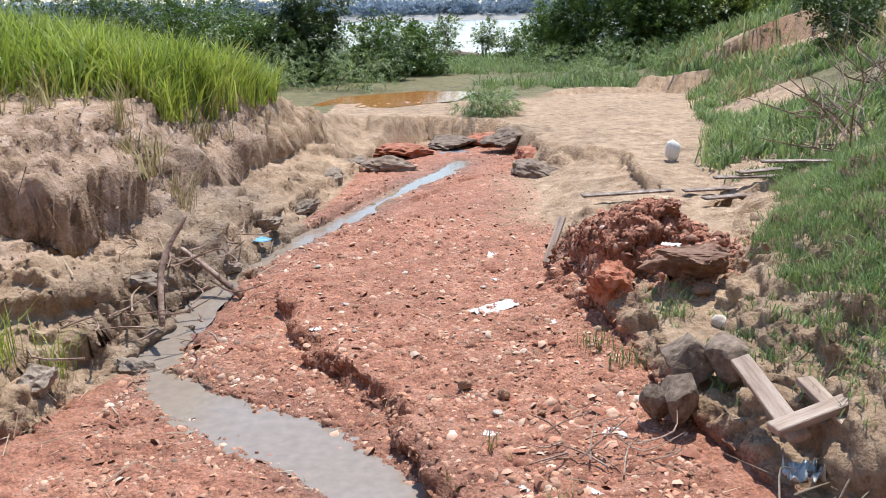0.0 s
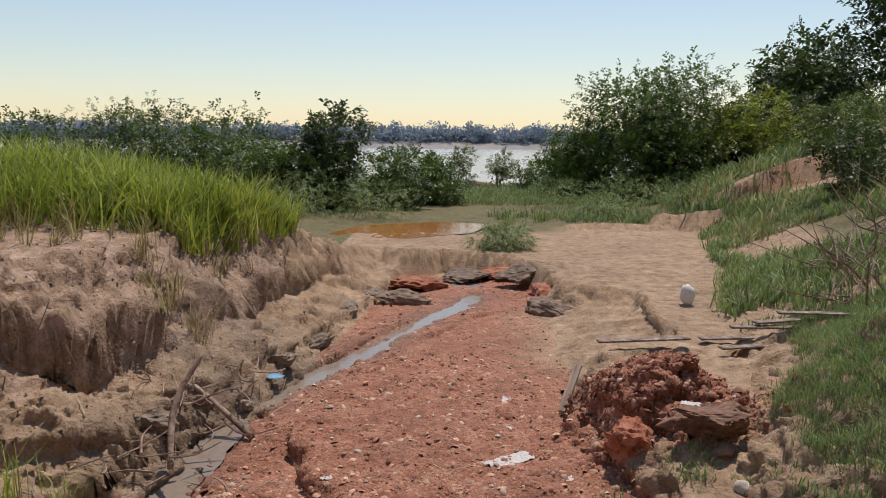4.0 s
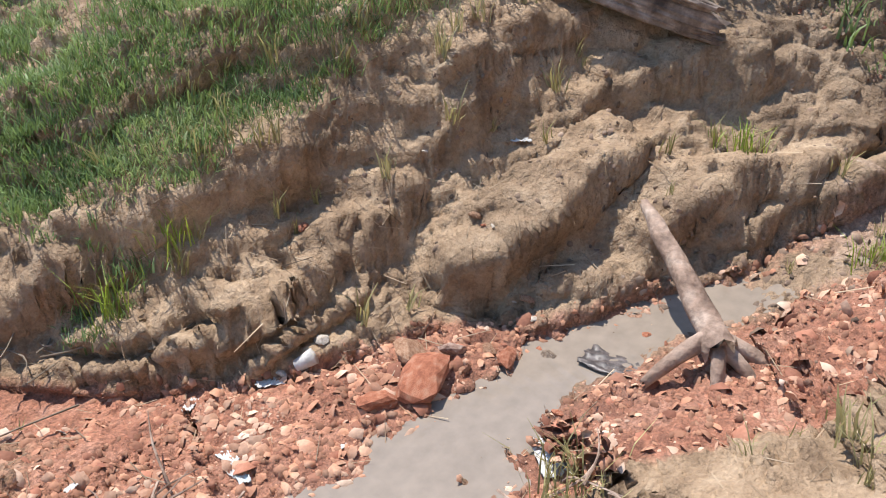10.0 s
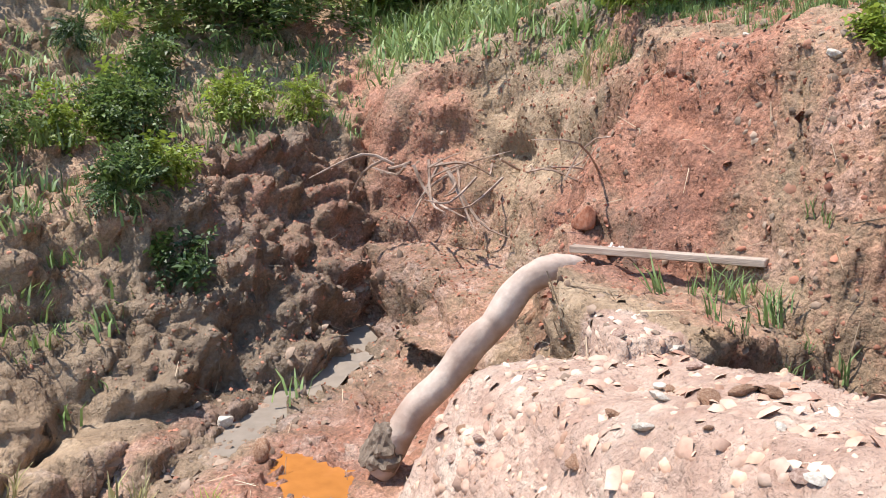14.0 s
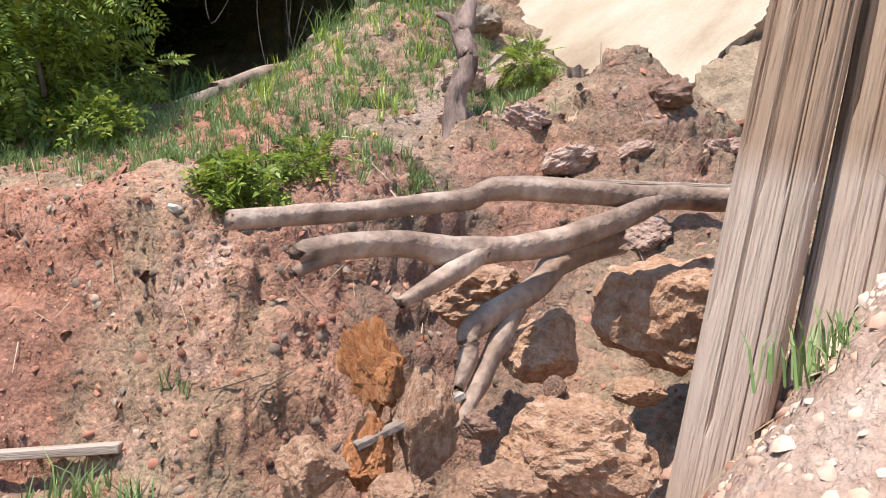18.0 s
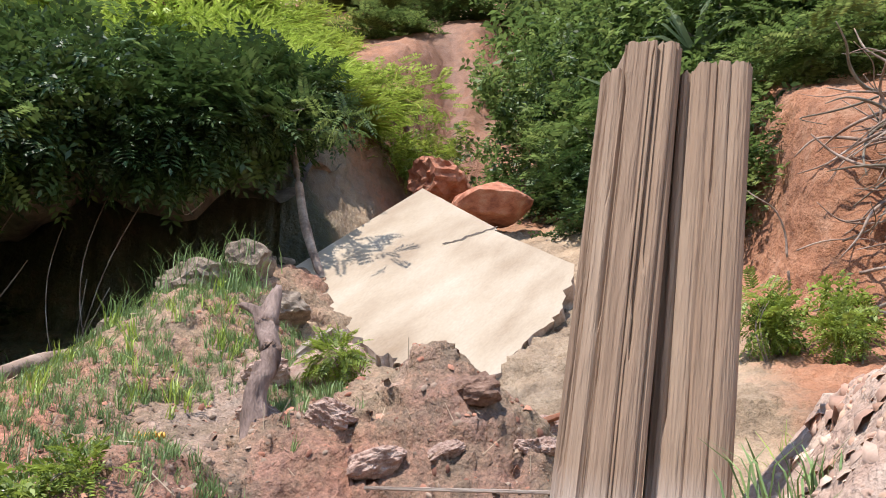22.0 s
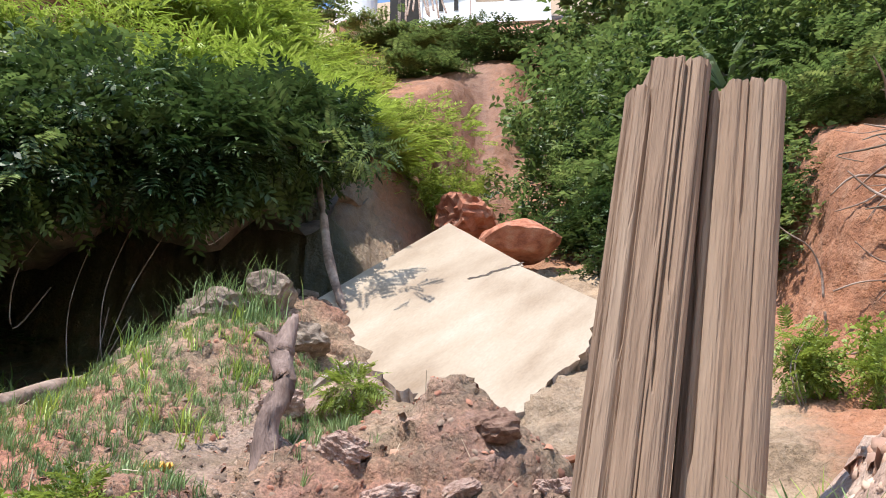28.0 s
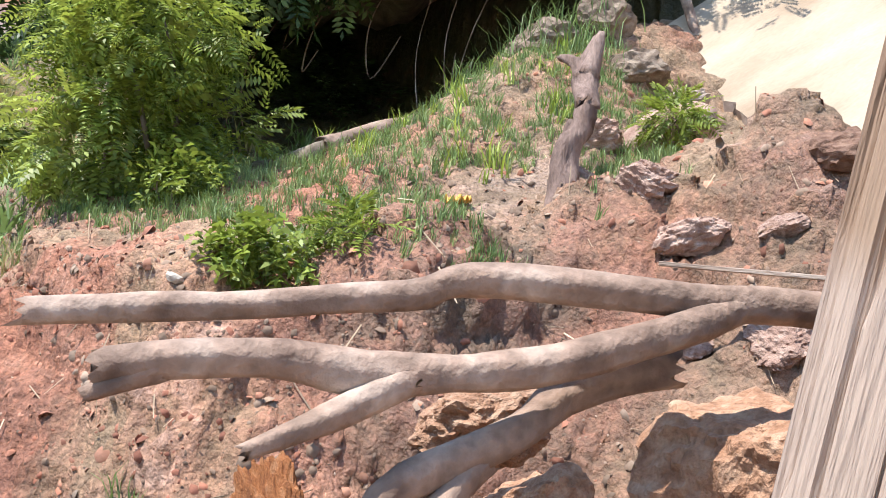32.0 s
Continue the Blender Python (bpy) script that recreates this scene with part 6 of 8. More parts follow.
def gravel(name, boxes, count, sizes, material, label, seed, keep=None, power=2.6):
    """Loose fragments over the ground, turned to its slope."""
    rng = np.random.default_rng(seed)
    w = np.array([(b[1] - b[0]) * (b[3] - b[2]) * b[4] for b in boxes])
    got = [spread(int(count * f), b, rng) for f, b in zip(w / w.sum(), boxes)]
    p, nrm, soil = (np.concatenate([g[k] for g in got]) for k in range(3))
    if keep is not None:
        ok = keep(p[:, 0], p[:, 1], p[:, 2], soil, rng)
        p, nrm = p[ok], nrm[ok]
    n = len(p)
    size = sizes[0] + (sizes[1] - sizes[0]) * rng.random(n) ** power
    m = turns_of(rng, n, size, 0.4, squash=np.stack([np.ones(n), rng.uniform(0.45, 1, n), rng.uniform(0.35, 0.9, n)], -1))
    side = np.cross(nrm, np.array([0.3, 1.0, 0.1]))
    side /= np.linalg.norm(side, axis=1)[:, None]
    m = np.stack([side, np.cross(nrm, side), nrm], -1) @ m
    tv, tf = FLAKES[0]
    return tagged(new(name, scatter_mesh(name, tv, tf, p, m, material)), label, "gravel", kind="stuff")


on_red = lambda x, y, z, soil, rng: soil[:, 0] > 0.3 + 0.35 * rng.random(len(x))
on_sand = lambda x, y, z, soil, rng: soil[:, 1] > 0.4
clumped = lambda x, y, z, soil, rng: (rough(x, y, 1.6, 1) + 0.5 * rng.normal(0, 0.6, len(x)) > 0.0)
on_red_clumped = lambda x, y, z, soil, rng: on_red(x, y, z, soil, rng) & clumped(x, y, z, soil, rng)
PALE_BITS = surface("pale_fragments", [(0.40, 0.19, 0.115), (0.52, 0.33, 0.23), (0.62, 0.50, 0.40)], 4.0, 0.92, 0.3, 60.0, 0.1, island=0.3)
CRUMBS = surface("crumbs", [(0.12, 0.075, 0.05), (0.22, 0.15, 0.105), (0.34, 0.25, 0.185)], 4.0, 0.95, 0.3, 60.0, 0.1, island=0.4)
RED_CRUMBS = surface("red_crumbs", [(0.20, 0.075, 0.046), (0.31, 0.13, 0.08), (0.40, 0.215, 0.14)], 4.0, 0.95, 0.3, 60.0, 0.1, island=0.4)
FLOOR_BOXES = [(-2.2, 1.3, 2.4, 6, 1.8), (-1.8, 1.4, 6, 10, 0.9), (-1.6, 1.6, 10, 17, 0.3), (0.9, 4.2, -0.2, 2.6, 3.0), (1.0, 2.9, 5.8, 8, 1.6)]
gravel("gravel", FLOOR_BOXES, 34000, (0.006, 0.034), GRAVEL, "red and ochre gravel over the gully floor", 41, on_red)
gravel("fragments", FLOOR_BOXES, 6000, (0.010, 0.055), PALE_BITS, "pale orange and cream fragments on the gully floor", 45, on_red_clumped)
gravel("fragments", FLOOR_BOXES, 6000, (0.014, 0.060), RED_CRUMBS, "dark red lumps of earth on the gully floor", 46, on_red_clumped)
gravel("red_crumbs", [(2.6, 6.6, -3.6, -2.0, 2.0), (3.2, 6.4, -2.4, -0.4, 1.0), (5.0, 8.0, -3.0, 1.0, 0.8)], 14000, (0.004, 0.020), RED_CRUMBS, "crumbs of red earth over the scarp and its foot", 42, power=3.2)
gravel("earth_crumbs", [(2.6, 6.6, -3.4, -1.4, 1.5), (3.0, 6.0, -1.6, 3.2, 1.2)], 11000, (0.004, 0.026), CRUMBS, "crumbs of brown mud over the scarp and bank", 47, clumped, power=3.0)
gravel("gravel", [(0.2, 3.4, -3.2, -0.5, 1.0)], 9000, (0.003, 0.024), PALE_BITS, "pale gravel scattered over the sand", 43, on_sand)
gravel("sand_lumps", [(0.2, 3.4, -3.2, -0.5, 1.0)], 3600, (0.006, 0.042), surface("pink_lumps", [(0.33, 0.17, 0.115), (0.46, 0.29, 0.21), (0.56, 0.42, 0.33)], 4.0, 0.92, 0.3, 60.0, 0.1, island=0.3), "pinkish lumps of dry sand and clay", 48, on_sand)
gravel("earth_crumbs", [(-4.2, -1.4, 3.6, 12, 0.7), (1.2, 3.4, -5.4, -2.6, 1.0), (2.6, 5, -4.4, -2.6, 1.0)], 9000, (0.005, 0.026), CRUMBS, "crumbs of brown earth over the banks", 44, power=3.6)
gravel("red_crumbs", [(1.2, 3.6, -5.4, -2.4, 1.0)], 2600, (0.005, 0.032), RED_CRUMBS, "crumbs of red earth below the slab", 49, clumped, power=3.0)
gravel("red_crumbs", [(1.0, 3.0, 5.7, 8.0, 1.0)], 13000, (0.008, 0.036), RED_CRUMBS, "crumbled red earth heaped on the gully edge", 50, lambda x, y, z, soil, rng: np.hypot(x - 1.75, (y - 6.7) * 0.9) < 0.55 + 0.5 * rng.random(len(x)))

gravel("gravel", [(3.0, 4.8, -1.2, 1.0, 1.0), (4.2, 6.0, -2.0, -0.4, 1.0)], 1500, (0.01, 0.055), CRUMBS, "grey and brown stones along the stream", 53, lambda x, y, z, soil, rng: line_distance(x, y, STREAM)[0] < 0.12 + 0.25 * rng.random(len(x)))

# ---- rubbish ----
def rag(name, place, size, label, material, seed, flat=0.35, category="rubbish"):
    """A crumpled sheet."""
    bm = bmesh.new()
    bmesh.ops.create_grid(bm, x_segments=16, y_segments=12, size=0.5)
    for v in bm.verts:
        q = v.co * 5 + Vector((seed * 3.1, 0, 0))
        h = noise.noise(q) * 0.5 + noise.noise(q * 2.3) * 0.35
        edge = 1 + 0.3 * noise.noise(Vector((math.atan2(v.co.y, v.co.x) * 1.5, seed, 0)))
        v.co = Vector((v.co.x * edge, v.co.y * edge * 0.8, abs(h) * flat + 0.02))
    bmesh.ops.solidify(bm, geom=list(bm.faces), thickness=0.015)
    ob = part(name, bm, material, None, smooth=True)
    x, y, z = place
    ob.matrix_basis = pose(x, y, height(x, y) if z is None else z, 0, 0, 40 * seed) @ Matrix.Diagonal((*size, 1))
    return tagged(ob, label, category)


rag("plastic_sheet", (0.40, 6.22, None), (0.40, 0.22, 0.14), "crumpled white plastic sheet on red gravel", PLASTIC, 1)
rag("plastic_scrap", (0.50, 8.2, None), (0.16, 0.12, 0.1), "small white plastic scrap on red gravel", PLASTIC, 2)
rag("plastic_scrap", (0.80, 5.85, None), (0.14, 0.12, 0.12), "white plastic scrap on red gravel", PLASTIC, 3)
rag("plastic_scrap", (1.58, 5.62, -1.545), (0.13, 0.10, 0.06), "white scrap lying on the earth ledge", PLASTIC, 4)
rag("blue_bag", (-1.95, 8.3, None), (0.34, 0.22, 0.16), "blue plastic bag at the stream's edge", BLUE_PLASTIC, 5, category="bag")
rag("white_cloth", (5.6, -1.68, None), (0.24, 0.16, 0.2), "white cloth heap at the head of the gully", PLASTIC, 6, 0.6, "cloth")
rag("white_cloth", (3.75, -2.25, None), (0.16, 0.12, 0.26), "white rag lying on the earth shelf", PLASTIC, 7, 0.3, "cloth")
rag("plastic_bag", (0.50, 2.55, -1.93), (0.40, 0.14, 0.08), "torn greyish plastic bag on mud", surface("grey_plastic", [(0.34, 0.38, 0.38), (0.5, 0.54, 0.53), (0.64, 0.66, 0.65)], 9.0, 0.4, 0.2), 8, category="bag")
rag("plastic_bag", (1.60, 3.36, -2.02), (0.16, 0.16, 0.3), "grey plastic bag caught on crossed boards", MATS["grey_plastic"], 9, 0.7, "bag")
rag("plastic_bag", (2.35, 0.75, None), (0.22, 0.16, 0.16), "crumpled clear plastic at the water's edge", PLASTIC, 10, category="bag")
rag("dark_sheet", (2.95, 0.72, None), (0.35, 0.18, 0.16), "dark wet plastic caught below the snag", surface("dark_plastic", [(0.03, 0.025, 0.025), (0.08, 0.065, 0.06), (0.16, 0.13, 0.12)], 9.0, 0.4, 0.2), 11)
rag("plastic_scrap", (3.72, 1.58, None), (0.10, 0.08, 0.10), "pale bluish plastic scrap in the bank shade", PLASTIC, 12)
rag("orange_scrap", (3.12, -3.89, None), (0.11, 0.10, 0.14), "orange-yellow scrap on the earth terrace", surface("orange_plastic", [(0.45, 0.20, 0.02), (0.62, 0.33, 0.04), (0.70, 0.45, 0.12)], 12.0, 0.5, 0.2), 13, 0.7)
rag("tin_sheet", (0.0, 15.6, None), (0.9, 0.5, 0.14), "dark tin sheet with a pale edge", surface("tin", [(0.06, 0.07, 0.085), (0.14, 0.15, 0.17), (0.40, 0.40, 0.40)], 6.0, 0.4, 0.1), 14)
rag("paper_scrap", (1.32, 1.72, None), (0.12, 0.10, 0.03), "flat white scrap in red gravel", PLASTIC, 15)
rag("paper_scrap", (1.62, 1.68, None), (0.14, 0.10, 0.12), "dirty white scrap with twigs", PLASTIC, 16)
rag("plastic_scrap", (2.2, 2.0, None), (0.12, 0.08, 0.07), "white scrap in the gravel", PLASTIC, 17)
# a pale paper cup
bm = bmesh.new()
bmesh.ops.create_cone(bm, cap_ends=True, segments=20, radius1=0.028, radius2=0.038, depth=0.09)
cup = part("paper_cup", bm, PLASTIC, None, smooth=True)
cup.matrix_basis = pose(2.32, 1.90, height(2.32, 1.90) + 0.035, 60, 20, 30)
tagged(cup, "white paper cup lying in the red gravel", "cup")


def twigs(name, place, count, length, label, seed, material=None, up=0.25, radius=0.006, spread=0.3, category="twigs"):
    """A loose heap of thin sticks."""
    rng = random.Random(seed)
    root = empty(name, pose(*place), label, category)
    for k in range(count):
        a = rng.uniform(0, 2 * math.pi)
        o = Vector((rng.gauss(0, spread), rng.gauss(0, spread), abs(rng.gauss(0, 0.03))))
        ln = length * rng.uniform(0.4, 1.1)
        d = Vector((math.cos(a), math.sin(a), rng.uniform(0, up * 2)))
        bend = Vector((rng.gauss(0, 0.15), rng.gauss(0, 0.15), rng.gauss(0, 0.12))) * ln
        bm = bmesh.new()
        p, r = smooth_line([o, o + d * ln * 0.5 + bend, o + d * ln], [radius, radius * 0.8, radius * 0.3], 3)
        tube(bm, p, r, 5, 0.1, seed + k)
        part("twig", bm, material or PALE_WOOD, root)
    return root


twigs("twig_heap", on_ground(0.75, 3.85, 0.01), 14, 0.35, "pale dry twigs heaped on red gravel", 301, spread=0.14)
twigs("twig_heap", on_ground(1.45, 1.85, 0.02), 14, 0.3, "dry twigs and litter in the gravel", 302, spread=0.12)
twigs("twig_heap", on_ground(2.0, 0.55, 0.02), 10, 0.4, "dry sticks at the water's edge", 303, spread=0.15)
twigs("dead_shrub", on_ground(5.2, 10.8), 26, 1.1, "bare grey twiggy shrub on the grassy slope", 304, up=0.7, radius=0.012, category="shrub")
twigs("dead_shrub", on_ground(4.6, 9.6), 20, 0.8, "bare grey twiggy shrub on the slope", 305, up=0.6, radius=0.012, category="shrub")
twigs("dead_shrub", on_ground(6.6, 12.0), 26, 1.3, "tangled bare twigs on the hillside", 306, up=0.7, radius=0.014, category="shrub")
twigs("dead_roots", on_ground(-2.45, 5.9, 0.15), 24, 0.5, "dry roots sticking out of the mud bank", 307, up=0.1, radius=0.009, spread=0.35, category="roots")
twigs("dead_roots", on_ground(-2.25, 7.1, 0.15), 20, 0.5, "dry roots sticking out of the mud bank", 308, up=0.1, radius=0.009, spread=0.35, category="roots")
twigs("dead_roots", on_ground(1.75, 3.1, 0.03), 30, 0.4, "flat mat of dry brown roots at the bank foot", 309, BARK, 0.03, 0.005, 0.16, "roots")
twigs("dead_roots", (5.95, -2.28, -0.35), 16, 0.55, "pale roots hanging from the dark gully head", 310, up=-0.5, radius=0.012, spread=0.2, category="roots")
twigs("dead_roots", (5.0, -2.75, -0.35), 9, 0.5, "thin pale roots on the red scarp", 311, up=-0.5, radius=0.008, spread=0.35, category="roots")
twigs("twig_heap", on_ground(4.4, -2.5, 0.02), 10, 0.5, "pale sticks at the foot of the scarp", 312, spread=0.4)

clod("gravel_mound", (-0.95, 3.45, None), (0.5, 0.34, 0.14), "low crumbling heap of ochre gravel beside the stream", "gravel heap", YELLOW_ROCK, 170, 0.4, (0, 0, 20), 5, sink=0.25)
gravel("fragments", [(-1.3, -0.6, 3.2, 3.7, 1.0)], 600, (0.008, 0.04), GRAVEL, "ochre and cream fragments heaped by the stream", 51)
gravel("fragments", [(1.1, 2.6, 1.4, 2.2, 1.0)], 1100, (0.008, 0.045), GRAVEL, "ochre fragments in the wet gravel", 52, on_red)

# ---- litter and straw ----
rl = random.Random(44)
for k in range(22):
    x, y = (rl.uniform(1.2, 2.6), rl.uniform(1.4, 2.2)) if k < 10 else ((rl.uniform(0.2, 1.1), rl.uniform(3.2, 4.6)) if k < 17 else (rl.uniform(-1.2, 1.0), rl.uniform(4.5, 8.5)))
    w = rl.uniform(0.05, 0.11)
    rag("plastic_scrap", (x, y, None), (w * 0.9, w * 0.6, w * 0.7), "small dirty white plastic scrap on the gully floor", PLASTIC if k % 2 else MATS["grey_plastic"], 20 + k, 0.5)


def straw(name, box, count, length, material, label, seed, keep=None):
    """Thin dry stalks lying loose on the ground."""
    rng = np.random.default_rng(seed)
    p, nrm, soil = spread(count, box, rng)
    if keep is not None:
        ok = keep(p[:, 0], p[:, 1], p[:, 2], soil, rng)
        p, nrm = p[ok], nrm[ok]
    n = len(p)
    tv = [(-0.5, -0.016, 0.0), (0.5, -0.010, 0.05), (0.5, 0.010, 0.05), (-0.5, 0.016, 0.0), (-0.5, 0, 0.03), (0.5, 0, 0.07)]
    tf = [(0, 1, 5, 4), (4, 5, 2, 3)]
    m = turns_of(rng, n, length * rng.uniform(0.3, 1.2, n), 0.18)
    side = np.cross(nrm, np.array([0.3, 1.0, 0.1]))
    side /= np.linalg.norm(side, axis=1)[:, None]
    m = np.stack([side, np.cross(nrm, side), nrm], -1) @ m
    return tagged(new(name, scatter_mesh(name, tv, tf, p + nrm * 0.008, m, material)), label, "straw", kind="stuff")


STRAW = surface("straw", [(0.20, 0.13, 0.08), (0.36, 0.26, 0.17), (0.52, 0.42, 0.30)], 3.0, 0.9, 0, 30.0, 0.05, island=0.4)
straw("straw", (-2.4, 1.4, 2.4, 8.0), 420, 0.14, STRAW, "dry stalks and twigs on the gully floor", 71)
straw("straw", (1.0, 3.4, 0.6, 2.6), 320, 0.14, STRAW, "dry stalks and litter in the wet gravel", 72)
straw("straw", (2.0, 6.5, -3.6, 3.2), 420, 0.15, STRAW, "dry stalks scattered over the mud bank and scarp", 73)
straw("straw", (1.2, 4.5, -5.2, -2.4), 300, 0.12, STRAW, "dry stalks and twigs on the earth below the slab", 74)
straw("straw", (-4.5, -1.4, 3.5, 10.0), 450, 0.22, STRAW, "dry roots and stalks on the west bank", 75)


LEAF_MID = surface("river_leaves", [(0.045, 0.095, 0.022), (0.095, 0.165, 0.036), (0.17, 0.25, 0.06)], 1.2, 0.5, 0, 30.0, 0.05, island=0.5, see=0.3)


# ---- grass ----
def grass(name, count, region, tuft, size, material, label, seed, keep=None, tilt=0.15):
    """Grass tufts over a box of the plan, where keep() lets them stand."""
    rng = np.random.default_rng(seed)
    p, nrm, soil = spread(count, region, rng)
    level = nrm[:, 2] > 0.38
    p, soil = p[level], soil[level]
    count = len(p)
    x, y, z = p.T
    ok = np.ones(count, bool) if keep is None else keep(x, y, z, soil, rng)
    x, y, z = x[ok], y[ok], z[ok]
    tv, tf = tuft
    s = rng.uniform(size[0], size[1], len(x))
    return tagged(new(name, scatter_mesh(name, tv, tf, np.stack([x, y, z], -1), turns_of(rng, len(x), s, tilt), material)), label, "grass", kind="stuff")


TURF = blade_tuft(8, 1.0, 0.75, 0.085, 4, 1.3)
TALL, SHORT, MID = blade_tuft(9, 1.0, 0.12, 0.030, 1, 1.15), blade_tuft(9, 1.0, 0.35, 0.10, 2, 0.9), blade_tuft(10, 1.0, 0.10, 0.05, 3, 0.8)


def patchy(x, y, scale, seed, level):
    return rough(x, y, scale, seed) > level


def mound_here(x, y, z, soil, rng):
    edge = -2.25 - 0.35 * rough(x, y, 0.7, 1) - 0.04 * (y - 9)
    return (z > -1.22) & (x < edge - 0.2) & (y > 9.3 + 0.6 * rough(x, y, 0.6, 2) + 0.10 * (x + 2)) & (rng.random(len(x)) < 0.9)


grass("tall_grass", 11000, (-13, -1.2, 7.6, 17.5), TALL, (0.3, 0.72), GRASS_BRIGHT, "tall bright green grass on the west bank", 51, mound_here)
grass("dry_grass_edge", 420, (-7, -1.6, 6.8, 11), TALL, (0.2, 0.45), GRASS_DRY, "dry grass along the bank edge", 52, lambda x, y, z, soil, rng: (x < -1.9) & patchy(x, y, 1.2, 1, 0.1) & (z > -1.5))


def grown(x, y):
    """False on the raw faces below the far ledges."""
    ok = np.ones(x.shape, bool)
    for line, tall, far_back, _ in LEDGES[-4:]:
        d, _, _, inner = beside(x, y, line)
        ok &= ~((d > -1.5 * far_back) & (d < 0.25 * far_back) & (inner > 0.1) & (rough(x, y, 0.7, 2) < 0.45))
    return ok


def slope_here(x, y, z, soil, rng):
    """Turf on the hillside down to a ragged edge above the bare mud bank."""
    e = x - np.interp(y, TOE_Y, TOE_X)
    edge = np.interp(y, [1.5, 2.2, 2.6, 3.2, 4.5, 6], [2.6, 1.6, 0.75, 0.5, 0.35, 0.4]) + 0.35 * rough(x, y, 1.2, 1)
    return (e > edge) & (e < 4.5 + 0.3 * y) & (rough(x, y, 1.1, 2) > -0.40) & (rng.random(len(x)) < 0.95)


grass("slope_grass", 76000, (1.9, 7.4, 1.8, 9.5), TURF, (0.03, 0.075), GRASS_SHORT, "short green grass on the east slope", 53, slope_here)
grass("slope_grass", 9000, (3.0, 14, 9.5, 26), SHORT, (0.12, 0.28), GRASS_SHORT, "rough green grass on the far slope", 54, lambda x, y, z, soil, rng: (x - np.interp(y, TOE_Y, TOE_X) > -0.1) & patchy(x, y, 0.5, 2, -0.15) & grown(x, y))
grass("hill_grass", 9000, (6.0, 34, 22, 66), SHORT, (0.3, 0.7), GRASS_SHORT, "rough green and dry grass on the far hill", 66, lambda x, y, z, soil, rng: (x - np.interp(y, TOE_Y, TOE_X) > 0.3) & patchy(x, y, 0.16, 3, -0.12) & grown(x, y))
grass("hill_dry_grass", 2600, (6.0, 34, 16, 66), SHORT, (0.25, 0.6), GRASS_DRY, "dry yellow grass on the far hill", 67, lambda x, y, z, soil, rng: (x - np.interp(y, TOE_Y, TOE_X) > 0.5) & patchy(x, y, 0.2, 1, 0.05) & grown(x, y))
grass("flat_grass", 7000, (-14, 10, 18.5, 56), SHORT, (0.18, 0.42), GRASS_SHORT, "low green grass on the river flat", 55,
      lambda x, y, z, soil, rng: (patchy(x, y, 0.22, 3, -0.05) | (y > 34)) & ~((x > 0.3) & (x < 7) & (y < 25)) & ~((np.hypot((x + 1.2) / 2.6, (y - 21.8) / 3.0) < 1)))
grass("bank_weeds", 260, (2.2, 5.2, -0.4, 3.2), MID, (0.08, 0.2), GRASS_DRY, "thin yellowish weeds on the mud bank", 56, lambda x, y, z, soil, rng: (soil[:, 0] < 0.3) & patchy(x, y, 1.5, 1, -0.05))
grass("terrace_grass", 9500, (2.3, 6.8, -5.7, -2.95), MID, (0.03, 0.09), GRASS_SHORT, "patchy green grass on the earth terrace", 57,
      lambda x, y, z, soil, rng: (rough(x, y, 1.1, 2) > 0.12 - 0.7 * np.exp(-(((x - 3.8) / 0.9) ** 2 + ((y + 4.75) / 0.6) ** 2)) - 0.25 * (y > -3.8) * (x > 3.2)) & (z > 0.18))
grass("terrace_weeds", 420, (3.0, 8.5, -5.2, -2.9), MID, (0.06, 0.18), GRASS_BRIGHT, "yellow-green weeds along the terrace", 58, lambda x, y, z, soil, rng: patchy(x, y, 0.9, 3, 0.12) & (z > 0.2))
grass("hill_grass", 9000, (5.4, 14, -6, 6), SHORT, (0.08, 0.24), GRASS_SHORT, "rough grass on the hillside above the gully", 59, lambda x, y, z, soil, rng: patchy(x, y, 0.6, 1, 0.02) & (z > 0.35))
grass("hill_weeds", 1500, (5.0, 12, -7, -1.5), MID, (0.15, 0.4), GRASS_DRY, "yellowish dry grass on the hillside", 60, lambda x, y, z, soil, rng: patchy(x, y, 0.5, 0, 0.05) & (z > 0.6))
grass("gully_tufts", 60, (-1.0, 1.6, 2.3, 4.2), MID, (0.06, 0.16), GRASS_DRY, "sparse weeds on the gully floor", 61, lambda x, y, z, soil, rng: patchy(x, y, 1.3, 2, 0.15))
grass("pit_grass", 60, (2.55, 3.25, -2.55, -1.95), MID, (0.06, 0.16), GRASS_SHORT, "green grass overhanging the sand edge", 62)
grass("right_reeds", 90, (0.25, 0.75, -4.4, -3.6), TALL, (0.15, 0.3), GRASS_BRIGHT, "tall green grass behind the posts", 63)


def tuft_thing(place, count, height_, label, seed, material, spread=0.08, wide=0.02):
    """One clump of grass with its own blades."""
    tv, tf = blade_tuft(count, height_, spread, wide, seed, 0.9)
    me = mesh_of("grass_clump", tv, tf, material)
    ob = new("grass_clump", me)
    ob.matrix_basis = pose(*place)
    return tagged(ob, label, "grass", kind="stuff")


